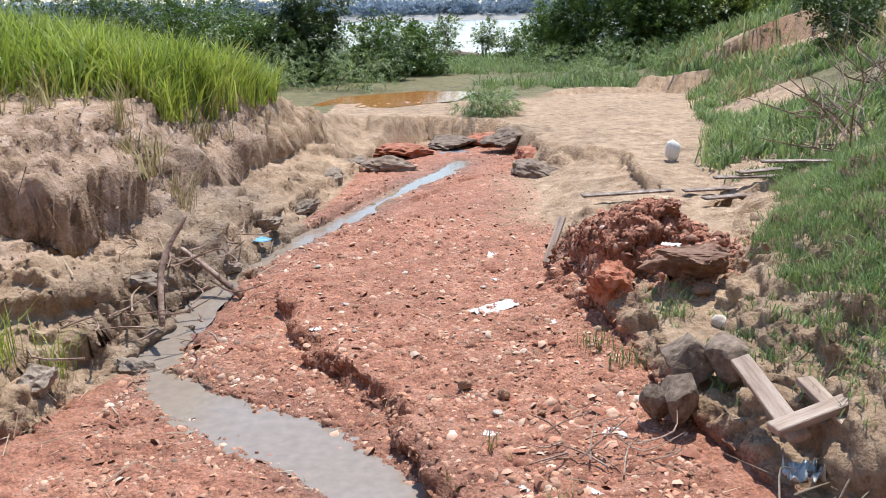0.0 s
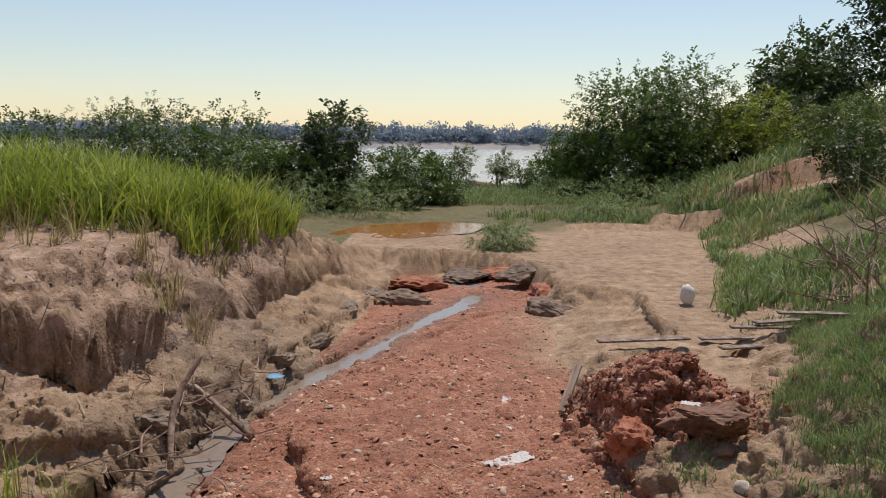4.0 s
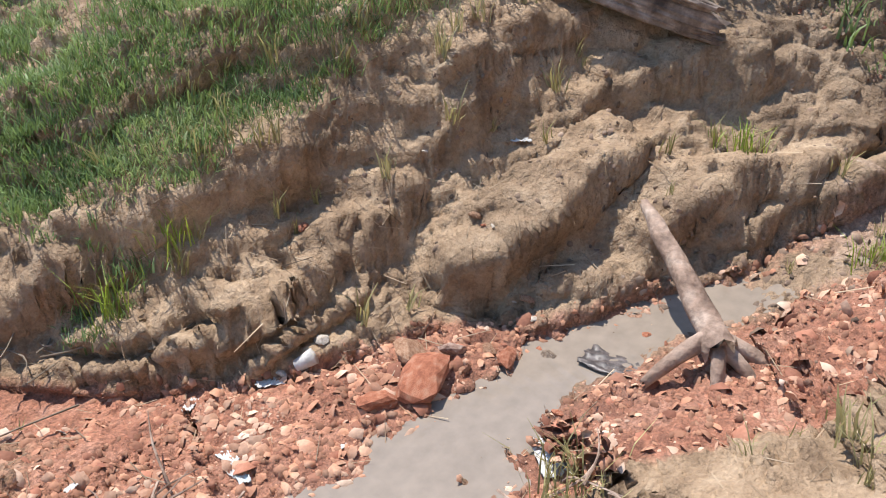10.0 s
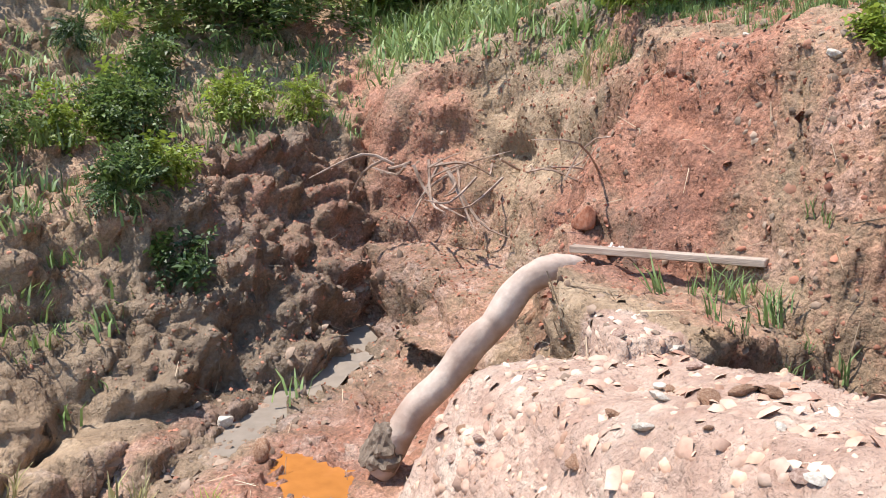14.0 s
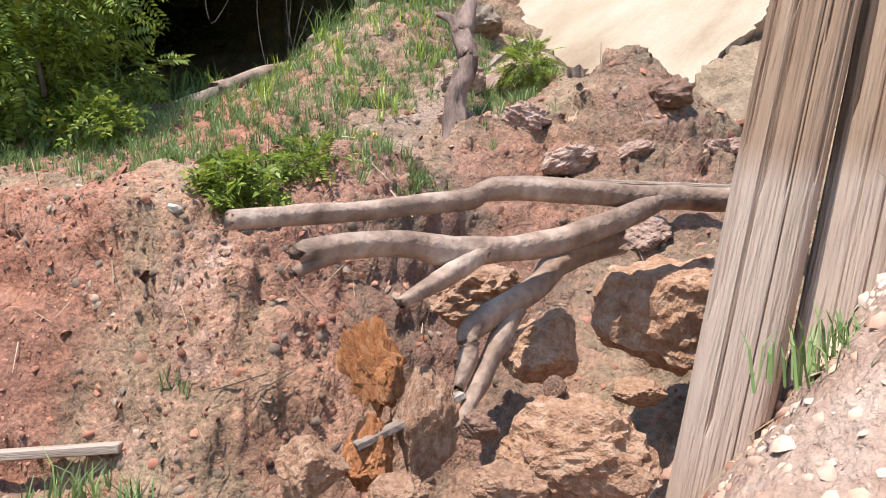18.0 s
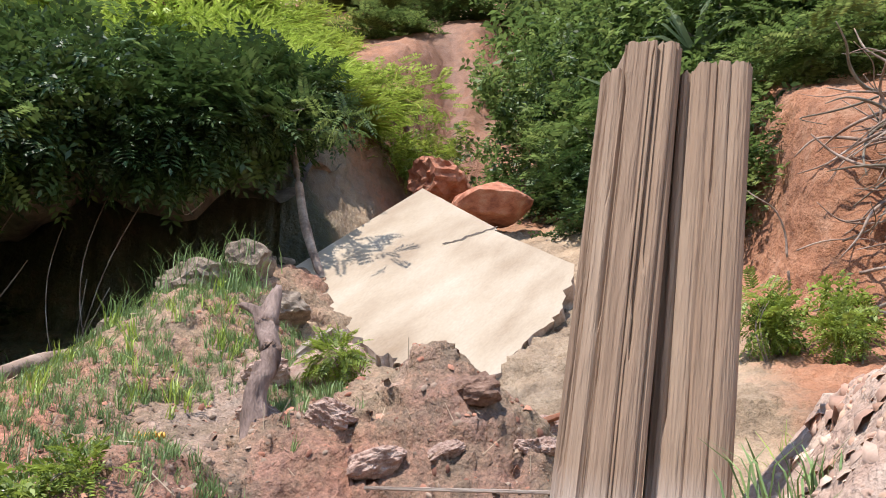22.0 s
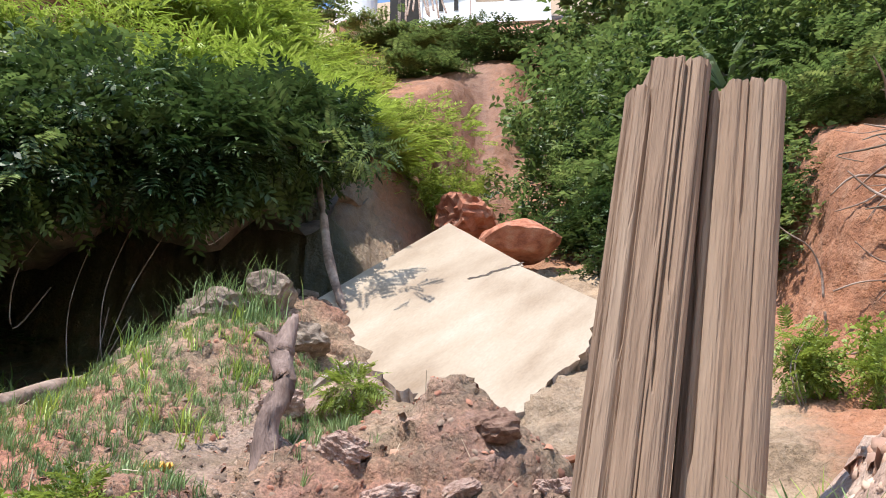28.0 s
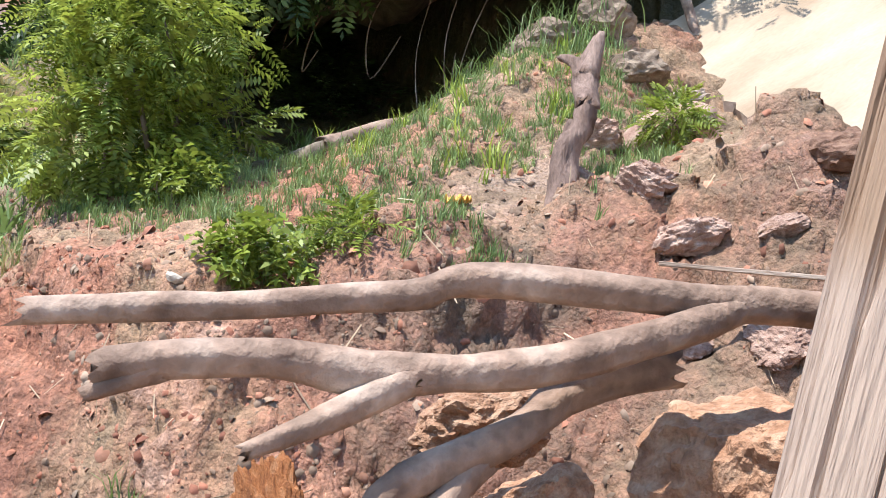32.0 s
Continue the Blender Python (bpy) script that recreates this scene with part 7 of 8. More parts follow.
for k, (x, y, h, mat) in enumerate(((-2.55, 5.15, 0.42, GRASS_BRIGHT), (-2.75, 4.9, 0.35, GRASS_BRIGHT), (2.05, 2.72, 0.25, GRASS_BRIGHT), (2.3, 2.6, 0.2, GRASS_BRIGHT), (2.25, 0.62, 0.22, GRASS_DRY), (2.05, 0.55, 0.18, GRASS_DRY),
                                   (-2.6, 8.2, 0.5, GRASS_DRY), (-3.2, 8.4, 0.5, GRASS_DRY), (3.75, -0.55, 0.16, GRASS_BRIGHT), (3.15, -0.9, 0.16, GRASS_DRY), (5.1, -2.95, 0.3, GRASS_DRY), (0.84, -2.62, 0.14, GRASS_SHORT),
                                   (0.9, -2.55, 0.12, GRASS_SHORT), (1.14, -2.45, 0.10, GRASS_SHORT), (1.1, -2.52, 0.09, GRASS_SHORT), (4.25, 0.6, 0.16, GRASS_BRIGHT), (3.9, -0.1, 0.14, GRASS_BRIGHT), (0.5, 3.2, 0.18, GRASS_DRY), (1.05, 5.35, 0.12, GRASS_SHORT), (1.2, 5.1, 0.12, GRASS_SHORT))):
    tuft_thing(on_ground(x, y), 46, h, "clump of long bent grass blades" if h > 0.2 else "small clump of grass", 400 + k, mat, 0.06, 0.006)

for k, (x, y, up) in enumerate(((3.89, -5.33, 0.14), (3.98, -5.25, 0.10), (3.80, -5.40, 0.12), (3.63, -5.58, 0.14), (4.15, -5.12, 0.10), (3.55, -5.45, 0.02), (3.75, -5.2, 0.0), (4.0, -4.95, 0.0), (3.5, -5.2, 0.0))):
    tuft_thing(on_ground(x, y, up), 60, 0.20, "grass growing on an earth knob", 460 + k, GRASS_SHORT, 0.08, 0.006)

# ---- trees and bushes by the river ----
leafy("dark_bush", on_ground(-4.8, 29.6), "dense dark green bush near the pond", "bush", clump_set(501, 12, 2.7, 3.0, 0.15), 1500, 0.42, "broad", LEAF_DARK, 501, 4, 0.06)
for k, (x, y, w, h, mat) in enumerate(((-8.6, 31, 3.6, 2.2, LEAF), (-11.5, 30, 4.2, 2.6, LEAF_DARK), (-15, 30, 4.5, 2.4, LEAF), (-19, 31, 5, 2.4, LEAF), (-6.6, 29, 2.4, 1.9, LEAF), (-2.6, 31, 2.6, 1.9, LEAF), (-1.0, 34, 2.4, 1.6, LEAF), (-24, 34, 6, 2.6, LEAF_DARK),
                                          (-9.5, 36, 5, 3.0, LEAF_DARK), (-13, 38, 6, 3.2, LEAF), (-30, 40, 8, 3.5, LEAF), (6.0, 45, 3.6, 2.0, LEAF), (-18, 42, 7, 3.0, LEAF_DARK))):
    leafy("river_bush", on_ground(x, y), "green bush on the river flat" if mat is LEAF else "dark green bush on the river flat", "bush", clump_set(510 + k, 9, w, h, 0.2), 900, 0.34, "broad", LEAF_MID if mat is LEAF else mat, 510 + k, 3, 0.04, "river bushes")
for k, (x, y, h) in enumerate(((0.2, 50, 2.3), (2.6, 51, 1.9), (4.0, 50, 1.5), (5.4, 51, 2.3), (-1.2, 49, 1.8))):
    leafy("thin_shrub", on_ground(x, y), "thin light shrub at the river shore", "shrub", clump_set(530 + k, 6, 1.7, h, 0.3), 170, 0.4, "broad", LEAF, 530 + k, 5, 0.03, "shore shrubs")
leafy("willow_tree", on_ground(9.3, 39.5), "broad many-stemmed green tree on the river flat", "tree", clump_set(540, 26, 6.8, 5.2, 0.18), 5200, 0.42, "broad", LEAF_MID, 540, 9, 0.12)
leafy("willow_tree", on_ground(5.6, 41.0), "smaller green tree beside a broad one", "tree", clump_set(541, 12, 3.4, 3.6, 0.2), 1600, 0.40, "broad", LEAF_MID, 541, 5, 0.08)
leafy("slope_bush", on_ground(12.9, 38), "light green bush at the foot of the hill", "bush", clump_set(542, 9, 4.0, 2.6, 0.15), 1100, 0.42, "broad", LEAF_LIGHT, 542, 3, 0.05)
leafy("round_bush", on_ground(16.2, 42), "small dark round bush on the hillside", "bush", clump_set(543, 8, 2.2, 2.2, 0.15), 700, 0.35, "broad", LEAF_DARK, 543, 2, 0.05)
for k, (x, y, w, h) in enumerate(((23, 64, 6, 6.5), (27, 66, 9, 10), (33, 62, 10, 11), (40, 60, 11, 11), (30, 72, 9, 11), (48, 62, 12, 11))):
    leafy("hill_tree", on_ground(x, y), "tall dark tree on the hill top", "tree", clump_set(550 + k, 14, w, h, 0.35), 1300, 1.1, "broad", LEAF_DARK, 550 + k, 3, 0.2, "hill trees")
rh = random.Random(8)
for k in range(16):
    y = rh.uniform(17, 58)
    x = float(np.interp(y, TOE_Y, TOE_X)) + rh.uniform(2.0, 4 + 0.25 * y)
    w = rh.uniform(0.9, 2.2)
    leafy("hill_bush", on_ground(x, y), "small green bush on the grassy hillside", "bush", clump_set(580 + k, 7, w, w * 0.8, 0.15), 420, 0.26, "broad", rh.choice((LEAF_MID, LEAF, LEAF_DARK)), 580 + k, 3, 0.03, "hill bushes")
for k, (x, y, w, h) in enumerate(((7.2, 27, 2.0, 0.7), (5.2, 30, 3.2, 0.8), (3.8, 33, 2.6, 0.7), (-3.2, 25.5, 3.0, 0.8), (-5.2, 26.5, 2.8, 0.8), (0.9, 17.9, 1.2, 0.35), (4.6, 27.5, 1.6, 0.5))):
    leafy("grass_hump", on_ground(x, y), "low hump of dense green grass", "grass", clump_set(560 + k, 7, w, h, 0.1), 700, 0.22, "reed", GRASS_SHORT, 560 + k, 1, 0.02, "grass humps")
grass("bank_turf", 3000, (1.0, 3.4, 2.6, 6.4), SHORT, (0.04, 0.09), GRASS_SHORT, "thin patchy turf on the brown bank", 64, lambda x, y, z, soil, rng: (soil[:, 0] < 0.25) & patchy(x, y, 1.4, 3, 0.0) & (z > -2.0))
grass("hollow_weeds", 900, (5.0, 8.5, -2.4, 1.4), SHORT, (0.06, 0.16), GRASS_SHORT, "rough weeds above the gully head", 65, lambda x, y, z, soil, rng: patchy(x, y, 1.0, 3, 0.0))
rw = random.Random(31)
for k in range(18):
    x, y = rw.uniform(5.6, 8.8), rw.uniform(-0.9, 1.8)
    w, mat = rw.uniform(0.2, 0.42), rw.choice((LEAF_LIGHT, LEAF, LEAF_DARK))
    leafy("weed", on_ground(x, y), "leafy weed on the slope above the gully head", "weed", clump_set(660 + k, 6, w, w * 0.8, 0.15), int(60 + 200 * w), 0.12, rw.choice(("broad", "pinnate")), mat, 660 + k, 3, 0.006, "weeds")
# weeds on the near east slope and bank
for k, (x, y, w, h, mat, kind) in enumerate(((4.74, 1.75, 0.5, 0.32, LEAF_LIGHT, "broad"), (5.0, 1.35, 0.55, 0.38, LEAF_LIGHT, "broad"), (5.35, 1.1, 0.5, 0.4, LEAF_LIGHT, "broad"), (5.3, 1.75, 0.6, 0.4, LEAF, "broad"), (5.9, 0.9, 0.6, 0.5, LEAF, "broad"), (6.75, -1.15, 0.42, 0.36, LEAF_LIGHT, "broad"),
                                                (6.6, -0.45, 0.5, 0.4, LEAF, "broad"), (6.9, -1.55, 0.30, 0.34, LEAF_LIGHT, "pinnate"), (6.4, 0.4, 0.55, 0.4, LEAF, "broad"), (6.7, -0.05, 0.35, 0.3, LEAF_LIGHT, "broad"), (3.05, -2.98, 0.20, 0.10, LEAF_LIGHT, "broad"), (2.95, -3.2, 0.18, 0.10, LEAF_LIGHT, "pinnate"),
                                                (2.61, -4.62, 0.26, 0.28, LEAF_LIGHT, "pinnate"), (4.2, -3.3, 0.3, 0.14, LEAF_LIGHT, "broad"), (5.3, -3.3, 0.26, 0.12, LEAF_LIGHT, "broad"), (6.2, -3.5, 0.3, 0.14, LEAF_LIGHT, "broad"), (0.42, -5.5, 0.24, 0.26, LEAF_LIGHT, "broad"), (0.02, -5.7, 0.34, 0.28, LEAF_LIGHT, "broad"),
                                                (0.52, -5.35, 0.22, 0.4, LEAF_LIGHT, "pinnate"), (0.15, -5.3, 0.22, 0.3, LEAF_LIGHT, "pinnate"), (4.6, 7.8, 0.7, 0.6, LEAF_LIGHT, "broad"), (6.2, 9.4, 0.9, 0.7, LEAF_LIGHT, "broad"), (4.9, 5.6, 0.4, 0.35, LEAF, "broad"), (3.9, 5.2, 0.3, 0.25, LEAF_DARK, "broad"), (7.2, 10.8, 1.1, 0.9, LEAF_LIGHT, "broad"))):
    leafy("weed", on_ground(x, y), "leafy light green weed on bare earth" if mat is LEAF_LIGHT else "leafy green weed on the slope", "weed", clump_set(600 + k, 6, w, h, 0.3), int(70 + 300 * w), 0.10, kind, mat, 600 + k, 3, 0.006, "weeds")
leafy("shrub", on_ground(4.65, -3.45), "feathery green shrub on the terrace", "shrub", clump_set(640, 11, 1.15, 1.0, 0.2), 1150, 0.17, "pinnate", LEAF_LIGHT, 640, 5, 0.016)

# ---- the bluff ----
PROTO = {}
for key, kind, mat, count, size, seed in (("pinnate", "pinnate", LEAF, 820, 0.34, 701), ("broad", "broad", LEAF, 1150, 0.24, 702), ("dark", "broad", LEAF_DARK, 1150, 0.24, 703), ("light", "pinnate", LEAF_LIGHT, 700, 0.31, 704), ("reed", "reed", GRASS_BRIGHT, 900, 0.44, 705)):
    label = {"pinnate": "feathery green shrub on the bluff", "broad": "leafy green shrub on the bluff", "dark": "dense dark green shrub on the bluff", "light": "feathery yellow-green shrub on the bluff", "reed": "tall pale green cane grass on the bluff"}[key]
    PROTO[key] = (kind, mat, count, size, seed, label)
MADE = {}


def bluff_plant(key, x, y, w, h, turn, lift=0.0):
    kind, mat, count, size, seed, label = PROTO[key]
    # what grows before the house stays low enough to leave it in sight from the gully
    bearing, away = math.degrees(math.atan2(x - 1.1, -0.8 - y)), math.hypot(x - 1.1, y + 0.8)
    if abs(bearing - 13.6) < 2.6 and 9 < away < 15:
        return None  # the raw ravine
    if 7.5 < bearing < 27.5 and away > 7:
        h = min(h, max(0.4, 0.2 + 0.60 * away - height(x, y)))
    base = Vector(on_ground(x, y, lift - 0.1))
    m = Matrix.Translation(base) @ pose(0, 0, 0, 0, 0, turn) @ Matrix.Diagonal((w / 2.0, w / 2.0, h / 2.0, 1))
    if key not in MADE:
        ob = leafy("bluff_shrub" if key != "reed" else "cane_grass", (0, 0, 0), label, "shrub" if key != "reed" else "grass", clump_set(seed, 13, 2.0, 2.0, 0.12), count, size, kind, mat, seed, 4, 0.03, "bluff plants")
        ob.matrix_basis = m
        MADE[key] = ob
        return ob
    return copy_thing(MADE[key], m)


# thin branch that shades the slab's upper corner
leafy("overhanging_branch", shelf_place(4.3, 0.15), "thin leafy branch reaching out over the concrete slab", "shrub",
      [((-0.98, -0.05, 0.0), (0.20, 0.18, 0.06)), ((-1.16, 0.08, -0.06), (0.18, 0.16, 0.06)), ((-0.82, 0.14, 0.06), (0.18, 0.16, 0.06)), ((-0.80, -0.28, 0.08), (0.18, 0.18, 0.06)), ((-0.45, 0.02, 0.16), (0.2, 0.2, 0.08))], 100, 0.16, "pinnate", LEAF, 741, 3, 0.018)
rb = random.Random(9)
# overhanging thicket over the dark hollow: it leans out to the north
for k, (x, y, w, key) in enumerate(((4.0, -7.1, 0.55, "pinnate"), (4.6, -6.6, 0.65, "pinnate"), (5.2, -6.3, 0.8, "dark"), (5.8, -6.0, 1.1, "pinnate"), (6.4, -5.9, 1.1, "dark"), (7.1, -5.9, 1.2, "dark"), (7.8, -5.9, 1.2, "pinnate"), (5.5, -6.5, 1.1, "dark"), (6.7, -6.3, 1.1, "broad"), (4.3, -7.5, 0.6, "light"), (8.6, -6.2, 1.2, "dark"), (4.9, -6.3, 0.6, "dark"), (5.6, -6.0, 0.65, "pinnate"), (6.1, -6.0, 0.6, "dark"), (6.9, -6.0, 0.7, "dark"), (7.5, -6.0, 0.7, "broad"))):
    r = random.Random(760 + k)
    cl = [((r.uniform(-0.75, 0.75) * w, -0.3 + 1.75 * (i / 13) * w, (0.45 - 1.05 * (i / 13) ** 2 + r.uniform(-0.2, 0.25)) * w), (0.48 * w, 0.48 * w, 0.34 * w)) for i in range(14)]
    kind, mat, _, size, _, label = PROTO[key]
    # mostly dark leaves: shade within the thicket is put into its colour
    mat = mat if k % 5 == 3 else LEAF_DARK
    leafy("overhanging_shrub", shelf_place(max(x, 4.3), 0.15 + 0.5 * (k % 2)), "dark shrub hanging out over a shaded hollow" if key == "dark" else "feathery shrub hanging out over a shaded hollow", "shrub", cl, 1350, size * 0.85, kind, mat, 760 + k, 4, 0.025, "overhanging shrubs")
for x, y, w, h, key in ((5.4, -7.8, 1.8, 0.9, "dark"), (6.4, -7.2, 1.8, 0.9, "pinnate"), (7.5, -6.8, 2.0, 1.2, "dark"), (8.6, -7.0, 2.2, 1.6, "pinnate")):
    bluff_plant(key, x, y, w, h, rb.uniform(0, 360))
# cane grass strip
for k in range(17):
    s = k / 16
    bluff_plant("reed", 5.6 + 3.2 * s + rb.uniform(-0.6, 0.6), -8.9 - 6.5 * s + rb.uniform(-0.6, 0.6), 1.8 + 1.0 * s, 1.4 + 0.3 * s, rb.uniform(0, 360))
for k in range(16):
    bluff_plant("reed", 7.8 + rb.uniform(-1.8, 2.5), -10.5 + rb.uniform(-3.5, 2.6), 2.2, 1.3, rb.uniform(0, 360))
for k in range(44):
    turn_, away_ = radians(rb.uniform(23, 38)), rb.uniform(8.6, 17)
    bluff_plant("reed", 1.1 + away_ * math.sin(turn_), -0.8 - away_ * math.cos(turn_), 1.5 + 0.03 * away_, 1.2 + 0.04 * away_, rb.uniform(0, 360))
# left and upper left
for k in range(18):
    x, y = rb.uniform(8.5, 14), rb.uniform(-13, -6.5)
    bluff_plant(rb.choice(("light", "reed", "reed", "broad")), x, y, 2.2, 1.5, rb.uniform(0, 360))
# ravine and right of it
for x, y, w, h, key in ((4.6, -10.6, 1.6, 1.6, "light"), (4.0, -11.4, 1.6, 1.8, "light"), (3.9, -10.3, 1.1, 1.2, "light"), (1.55, -10.2, 2.0, 2.4, "pinnate"), (1.1, -11.2, 2.6, 3.0, "pinnate"),
                        (1.9, -11.6, 2.4, 3.0, "broad"), (0.4, -10.0, 2.2, 2.4, "broad"), (0.9, -12.8, 3.2, 3.4, "pinnate"), (-0.4, -11.2, 2.8, 2.6, "broad"), (1.9, -13.6, 2.8, 2.8, "pinnate"), (-1.5, -10.6, 2.4, 2.0, "broad"), (-0.9, -9.3, 2.0, 1.4, "pinnate"), (0.2, -8.7, 1.6, 1.2, "broad"),
                        (1.2, -9.0, 1.5, 1.5, "dark"), (1.75, -9.6, 1.5, 1.6, "dark"), (-2.6, -10.0, 2.2, 1.2, "light"), (-2.2, -12.5, 2.6, 1.4, "light"), (0.0, -15.0, 4.2, 4.4, "broad"), (1.7, -16.5, 3.6, 3.4, "pinnate"), (-2.6, -15.5, 3.0, 1.6, "light"), (-4.0, -12.0, 3.0, 1.6, "light"),
                        (5.2, -20.5, 3.0, 1.0, "dark"), (6.8, -18.5, 2.8, 1.2, "pinnate"), (7.6, -22.0, 3.2, 1.2, "pinnate"), (5.8, -24.5, 3.2, 1.2, "dark"), (2.6, -23, 3.6, 2.6, "broad"), (-0.5, -20, 5.5, 5.5, "broad"), (-5.0, -17, 3.4, 1.8, "broad"), (-7.5, -14, 4.0, 2.4, "light"),
                        (8.5, -27, 3.5, 1.2, "pinnate"), (11, -28, 4, 1.4, "pinnate"), (10, -20, 3, 1.4, "reed"), (12, -17, 4, 3.0, "pinnate"), (14, -22, 6, 4, "pinnate"), (1.0, -27, 6, 5.5, "broad"), (16, -14, 5, 3, "broad"), (12.5, -9.0, 3.4, 2.6, "broad"), (-3.0, -24, 4, 2.6, "broad")):
    bluff_plant(key, x, y, w, h, rb.uniform(0, 360))
# hillside east of the terrace
for k in range(12):
    x, y = rb.uniform(8.5, 16), rb.uniform(-5, 4)
    bluff_plant(rb.choice(("broad", "pinnate", "light")), x, y, rb.uniform(1.2, 2.2), rb.uniform(0.8, 1.6), rb.uniform(0, 360))
# trees on top
leafy("bluff_tree", on_ground(13.6, -17.0), "slender dark tree above the cane grass", "tree", [((0.4, 0.3, 3.2), (1.3, 1.2, 0.8)), ((-0.9, 0.2, 3.8), (1.3, 1.2, 0.8)), ((0.9, -0.2, 4.4), (1.2, 1.2, 0.8)), ((-0.1, 0, 5.0), (1.6, 1.4, 0.9)), ((-1.6, 0, 4.7), (1.2, 1.2, 0.7))], 760, 0.5, "broad", LEAF_DARK, 721, 3, 0.09)
leafy("bluff_tree", on_ground(-1.8, -19.0), "tall spreading tree on the bluff top", "tree", [((0.6, 0, 5.5), (2.6, 2.2, 1.4)), ((-2.4, 0, 6.2), (2.4, 2.2, 1.2)), ((2.0, 0, 7.0), (2.6, 2.4, 1.5)), ((-0.6, 0, 7.8), (2.8, 2.4, 1.4)), ((-4.0, 0, 6.6), (1.8, 1.6, 0.9)), ((3.4, 0, 5.6), (2.0, 1.8, 1.2))], 2000, 0.6, "broad", LEAF, 722, 4, 0.16)
leafy("bluff_tree", on_ground(13.5, -13.0), "dark leafy tree at the bluff's edge", "tree", clump_set(723, 10, 5.0, 5.5, 0.35), 1300, 0.55, "pinnate", LEAF, 723, 3, 0.12)


def rosette(place, r, label, seed):
    """A spiky plant with long stiff leaves."""
    rng = random.Random(seed)
    root = empty("spiky_plant", pose(*place), label, "plant", "spiky plants")
    for k in range(26):
        a, up = rng.uniform(0, 2 * math.pi), rng.uniform(0.25, 1.25)
        d = Vector((math.cos(a) * math.cos(up), math.sin(a) * math.cos(up), math.sin(up)))
        side = d.cross(Vector((0, 0, 1))).normalized() * r * 0.035
        ln = r * rng.uniform(0.7, 1.1)
        droop = Vector((0, 0, -0.25 * ln * math.cos(up)))
        v = [-side, side, d * ln * 0.55 + side * 0.9, d * ln * 0.55 - side * 0.9, d * ln + droop]
        me = mesh_of("leaf", v, [(0, 1, 2, 3), (3, 2, 4)], SPIKY)
        ob = new("leaf", me)
        ob.parent = root
    return root


SPIKY = surface("spiky_leaf", [(0.16, 0.22, 0.12), (0.26, 0.33, 0.20), (0.38, 0.44, 0.30)], 2.0, 0.45, 0, 20.0, 0.06, random_tint=0.25, see=0.2)
for k, (x, y, r, up) in enumerate(((-0.5, -10.9, 1.4, 1.9), (-1.9, -10.2, 1.1, 1.4), (0.95, -9.0, 0.9, 1.3), (-0.9, -11.2, 1.3, 2.1), (-2.6, -9.7, 0.9, 1.0), (0.2, -10.2, 1.0, 1.8))):
    rosette(on_ground(x, y, up), r, "spiky plant with long grey-green leaves on the bluff", 730 + k)

# ---- roots and vines ----
def root_tangle(place, count, span, label, seed):
    rng = random.Random(seed)
    root = empty("root_tangle", pose(*place), label, "roots")
    for k in range(count):
        p = Vector((rng.uniform(-1, 1) * span, rng.uniform(-0.3, 0.25), rng.uniform(-0.45, 0.5)))
        pts = [p]
        d = Vector((rng.uniform(-1, 1), rng.uniform(-0.2, 0.3), rng.uniform(-0.5, 0.3)))
        for i in range(4):
            d = (d + Vector((rng.gauss(0, 0.5), rng.gauss(0, 0.2), rng.gauss(-0.08, 0.4)))).normalized()
            pts.append(pts[-1] + d * span * 0.36)
        bm = bmesh.new()
        r0 = rng.uniform(0.006, 0.018)
        q, r = smooth_line(pts, [r0, r0 * 0.9, r0 * 0.7, r0 * 0.5, r0 * 0.25], 4)
        tube(bm, q, r, 6, 0.08, seed + k)
        part("root", bm, PALE_WOOD if k % 3 else BARK, root, smooth=True)
    return root


root_tangle((-1.05, -6.2, height(-0.9, -6.35) + 1.15), 250, 0.5, "tangle of bare grey roots hanging from the red bank", 741)
root_tangle((-0.1, -6.3, height(0.0, -6.3) + 0.15), 16, 0.45, "thin roots hanging down the red bank", 742)
limb("root_stump", [([(-1.35, -6.1, height(-1.35, -6.1) + 1.15), (-0.95, -6.05, height(-0.95, -6.1) + 1.0), (-0.55, -6.1, height(-0.6, -6.1) + 1.0)], [0.11, 0.09, 0.04])], "thick broken tree root on the red bank", "roots", BARK, seed=31)


def vine(pts, label, r=0.008):
    bm = bmesh.new()
    p, rad = smooth_line(pts, [r] * len(pts), 6)
    tube(bm, p, rad, 5)
    ob = part("vine", bm, PALE_WOOD, None, smooth=True)
    return tagged(ob, label, "vine", "vines")


for k in range(11):
    t = k / 10
    x0, y0, z0 = shelf_place(7.4 - 3.0 * t, 0.05)
    sx, drop = rb.uniform(-0.5, 0.5), rb.uniform(0.5, 1.7)
    vine([(x0, y0 - 0.3, z0), (x0 + sx * 0.4, y0 + 0.15, z0 - drop * 0.6), (x0 + sx, y0 + 0.2, z0 - drop), (x0 + sx * 1.5, y0, z0 - drop * rb.uniform(0.6, 1.2))], "thin bare vine hanging over the dark hollow", rb.uniform(0.003, 0.006))


# ---- ruined house on the bluff ----
def box(bm, lo, hi):
    q = [bm.verts.new((x, y, z)) for z in (lo[2], hi[2]) for x, y in ((lo[0], lo[1]), (hi[0], lo[1]), (hi[0], hi[1]), (lo[0], hi[1]))]
    for f in ((3, 2, 1, 0), (4, 5, 6, 7), (0, 1, 5, 4), (1, 2, 6, 5), (2, 3, 7, 6), (3, 0, 4, 7)):
        bm.faces.new([q[k] for k in f])


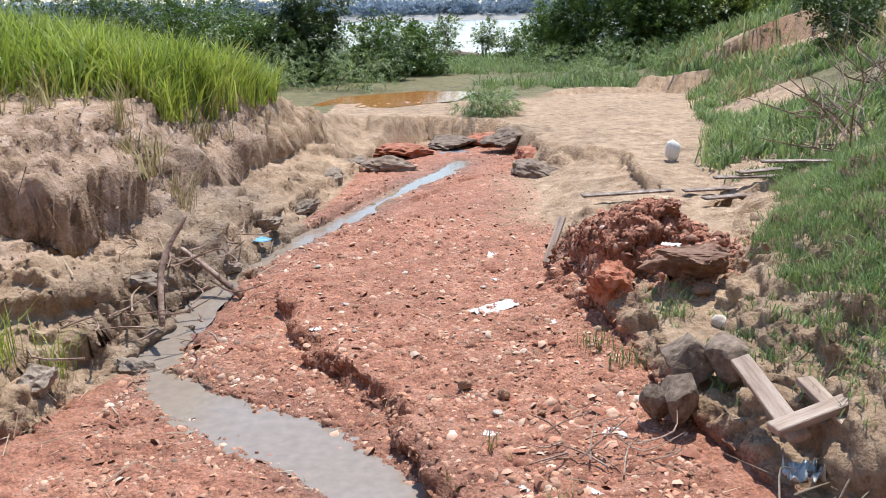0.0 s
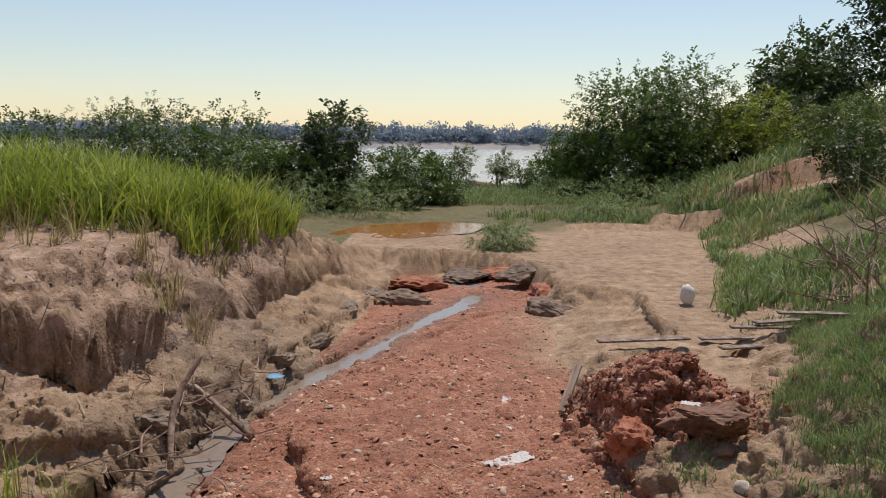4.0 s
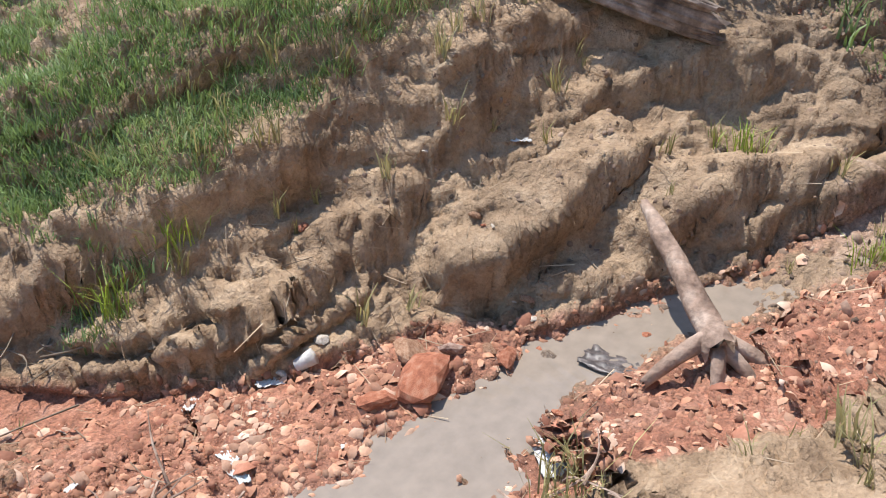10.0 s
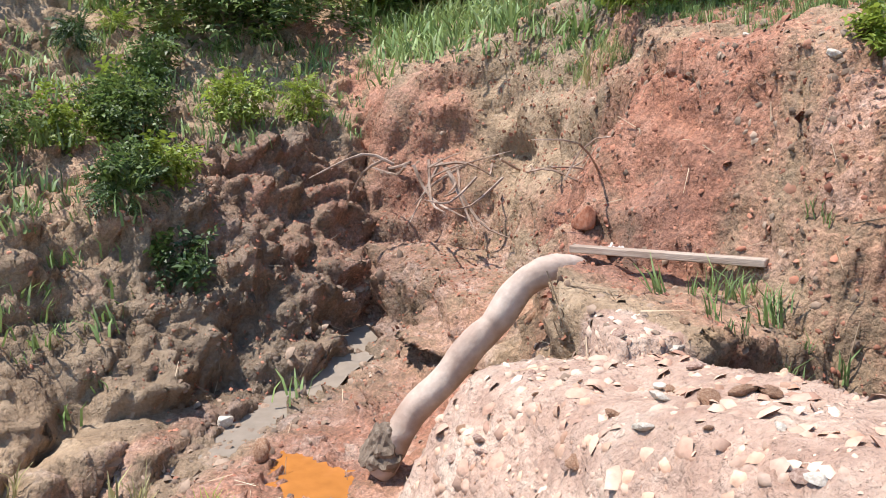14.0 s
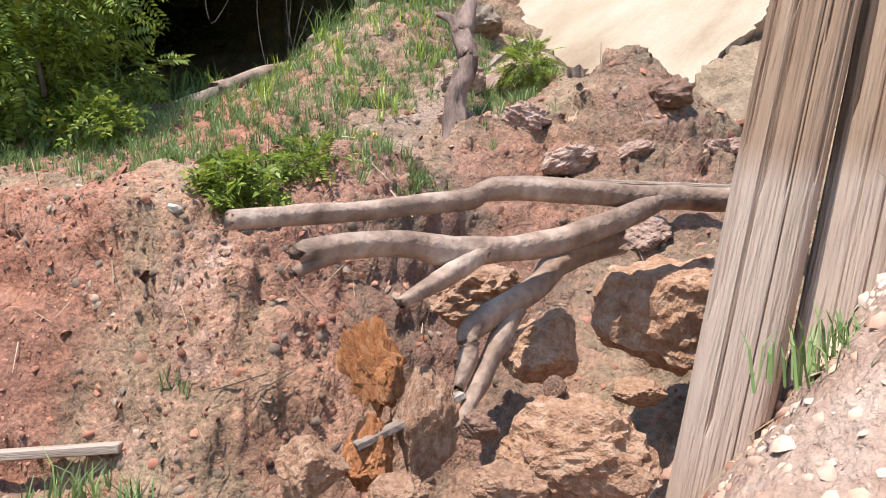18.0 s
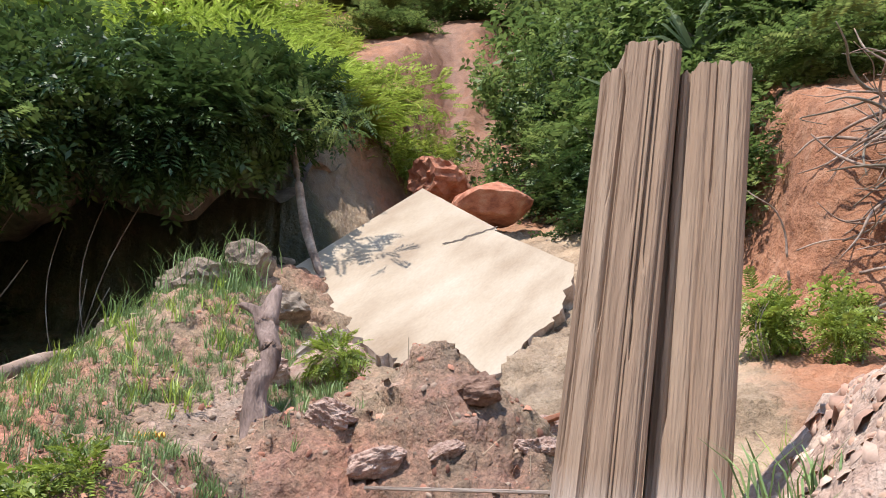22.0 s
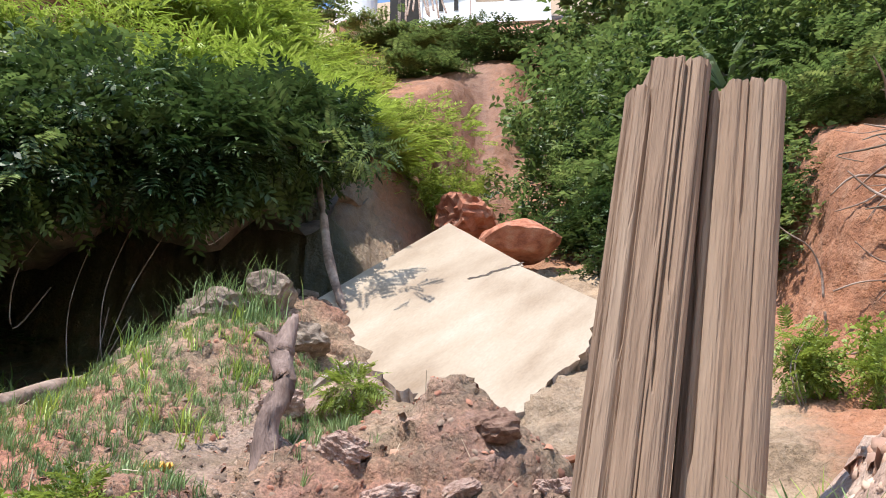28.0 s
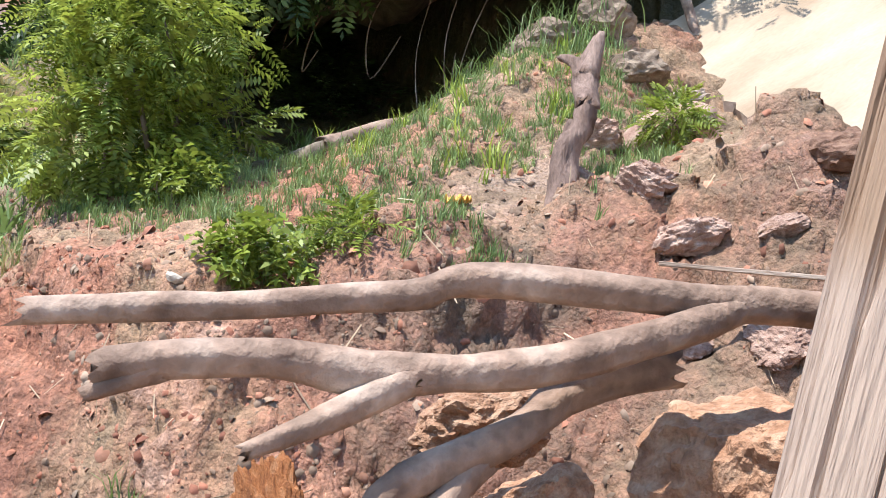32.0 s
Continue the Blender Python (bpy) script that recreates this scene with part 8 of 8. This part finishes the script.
# local x runs to the west along the front, y to the back, z up; the front looks north to the river
house = empty("ruined_house", pose(9.75, -36.6, 27.6, 0, 0, 193), "white two-storey house with empty windows and a fallen roof", "house")
W, H = 4.2, 6.6
cols = [(0, 0.25), (1.75, 2.05), (3.55, 4.2)]
rows = [(0, 1.3), (2.75, 3.75), (5.35, 6.6)]
for a, b in cols:
    bm = bmesh.new()
    box(bm, (a, 0, 0), (b, 0.25, H))
    part("wall_pier", bm, WHITE_WALL, house)
for a, b in rows:
    for c, d in ((0.25, 1.75), (2.05, 3.55)):
        bm = bmesh.new()
        box(bm, (c, 0.003, a), (d, 0.247, b))
        part("wall_panel", bm, WHITE_WALL, house)
bm = bmesh.new()
box(bm, (0, 0.25, 0), (0.25, 6, H))
part("side_wall", bm, WHITE_WALL, house)
bm = bmesh.new()
box(bm, (3.95, 0.25, 0), (4.2, 6, H))
part("side_wall", bm, WHITE_WALL, house)
bm = bmesh.new()
box(bm, (0.25, 0.6, 3.1), (3.95, 6, 3.3))
part("storey_floor", bm, WHITE_WALL, house)
# the unlit room's shade is in this wall's colour
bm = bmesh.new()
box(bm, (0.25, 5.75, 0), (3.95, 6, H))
part("back_wall", bm, SHADE_BLACK, house)
bm = bmesh.new()
v = [bm.verts.new(p) for p in ((-0.15, -0.3, 6.75), (4.6, -0.3, 6.55), (4.6, 6.3, 6.55), (-0.15, 6.3, 6.75), (-0.15, -0.3, 6.63), (4.6, -0.3, 6.43), (4.6, 6.3, 6.43), (-0.15, 6.3, 6.63))]
for f in ((0, 1, 2, 3), (7, 6, 5, 4), (4, 5, 1, 0), (5, 6, 2, 1), (6, 7, 3, 2), (7, 4, 0, 3)):
    bm.faces.new([v[k] for k in f])
part("roof", bm, TILE, house, "thin dark tiled roof")
bm = bmesh.new()
box(bm, (0.25, 0.12, 1.3), (1.75, 0.18, 2.75))
part("blocked_window", bm, surface("tan_board", [(0.30, 0.22, 0.15), (0.40, 0.31, 0.22)], 2.0), house, "boarded tan ground floor window")
# lower wing with a gable and a sagging roof
wing = empty("ruined_wing", pose(9.75, -36.6, 27.6, 0, 0, 193), "low white wing with a collapsed dark tiled roof", "house")
bm = bmesh.new()
v = [bm.verts.new(p) for p in ((-0.05, 0.1, 0), (-0.05, 0.1, 2.0), (-1.2, 0.1, 2.9), (-2.6, 0.1, 2.3), (-2.6, 0.1, 0), (-0.05, 0.35, 0), (-0.05, 0.35, 2.0), (-1.2, 0.35, 2.9), (-2.6, 0.35, 2.3), (-2.6, 0.35, 0))]
bm.faces.new(v[:5])
bm.faces.new(v[5:][::-1])
for k in range(5):
    bm.faces.new((v[k], v[k + 5], v[(k + 1) % 5 + 5], v[(k + 1) % 5]))
bmesh.ops.recalc_face_normals(bm, faces=bm.faces)
part("gable_wall", bm, WHITE_WALL, wing)
# slits are near-black plates, the opening's shade painted on the gable
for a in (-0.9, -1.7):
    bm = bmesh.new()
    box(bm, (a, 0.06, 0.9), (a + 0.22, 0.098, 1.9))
    part("slit_window", bm, SHADE_BLACK, wing, "dark slit window")
for k in range(9):
    bm = bmesh.new()
    x0 = -0.1 - 0.55 * k
    sag = 0.16 * k + 0.1 * math.sin(k * 1.7)
    vs = [bm.verts.new(p) for p in ((x0, 0.6, 4.9 - sag), (x0 - 0.53, 0.6, 4.75 - sag), (x0 - 0.53, -0.35, 2.75 - sag * 0.45), (x0, -0.35, 2.85 - sag * 0.45))]
    top = [bm.verts.new(q.co + Vector((0, 0, 0.08))) for q in vs]
    bm.faces.new(vs)
    bm.faces.new(top[::-1])
    for i in range(4):
        bm.faces.new((vs[i], top[i], top[(i + 1) % 4], vs[(i + 1) % 4]))
    bmesh.ops.recalc_face_normals(bm, faces=bm.faces)
    part("roof_strip", bm, TILE, wing)
for a, b in ((-2.75, -2.6), (-3.9, -3.75)):
    bm = bmesh.new()
    box(bm, (a, 0.0, 0), (b, 0.2, 3.2))
    part("pillar", bm, WHITE_WALL if a > -3 else DARK_WOOD, wing)
# shade inside the wing, put into the wall colour
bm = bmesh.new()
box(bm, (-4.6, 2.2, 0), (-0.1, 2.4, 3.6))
part("inner_wall", bm, SHADE_BLACK, wing)
bm = bmesh.new()
bmesh.ops.create_cone(bm, cap_ends=True, segments=28, radius1=1.15, radius2=1.15, depth=2.6)
tank = part("water_tank", bm, WHITE_WALL, None, smooth=False)
tank.matrix_basis = pose(15.9, -35.6, 28.9)
tagged(tank, "white round tank beside the ruined house", "tank")
for k in range(9):
    a = (10.8 + 0.22 * k, -34.2, 27.9 + 0.1 * (k % 3))
    b = (10.2 + 0.3 * k + rb.uniform(-0.3, 0.3), -33.5, 26.1 + rb.uniform(-0.4, 0.5))
    board(a, b, 0.09, 0.05, "pale fallen roof batten on the bluff edge", PALE_WOOD, name="batten", group="fallen battens")
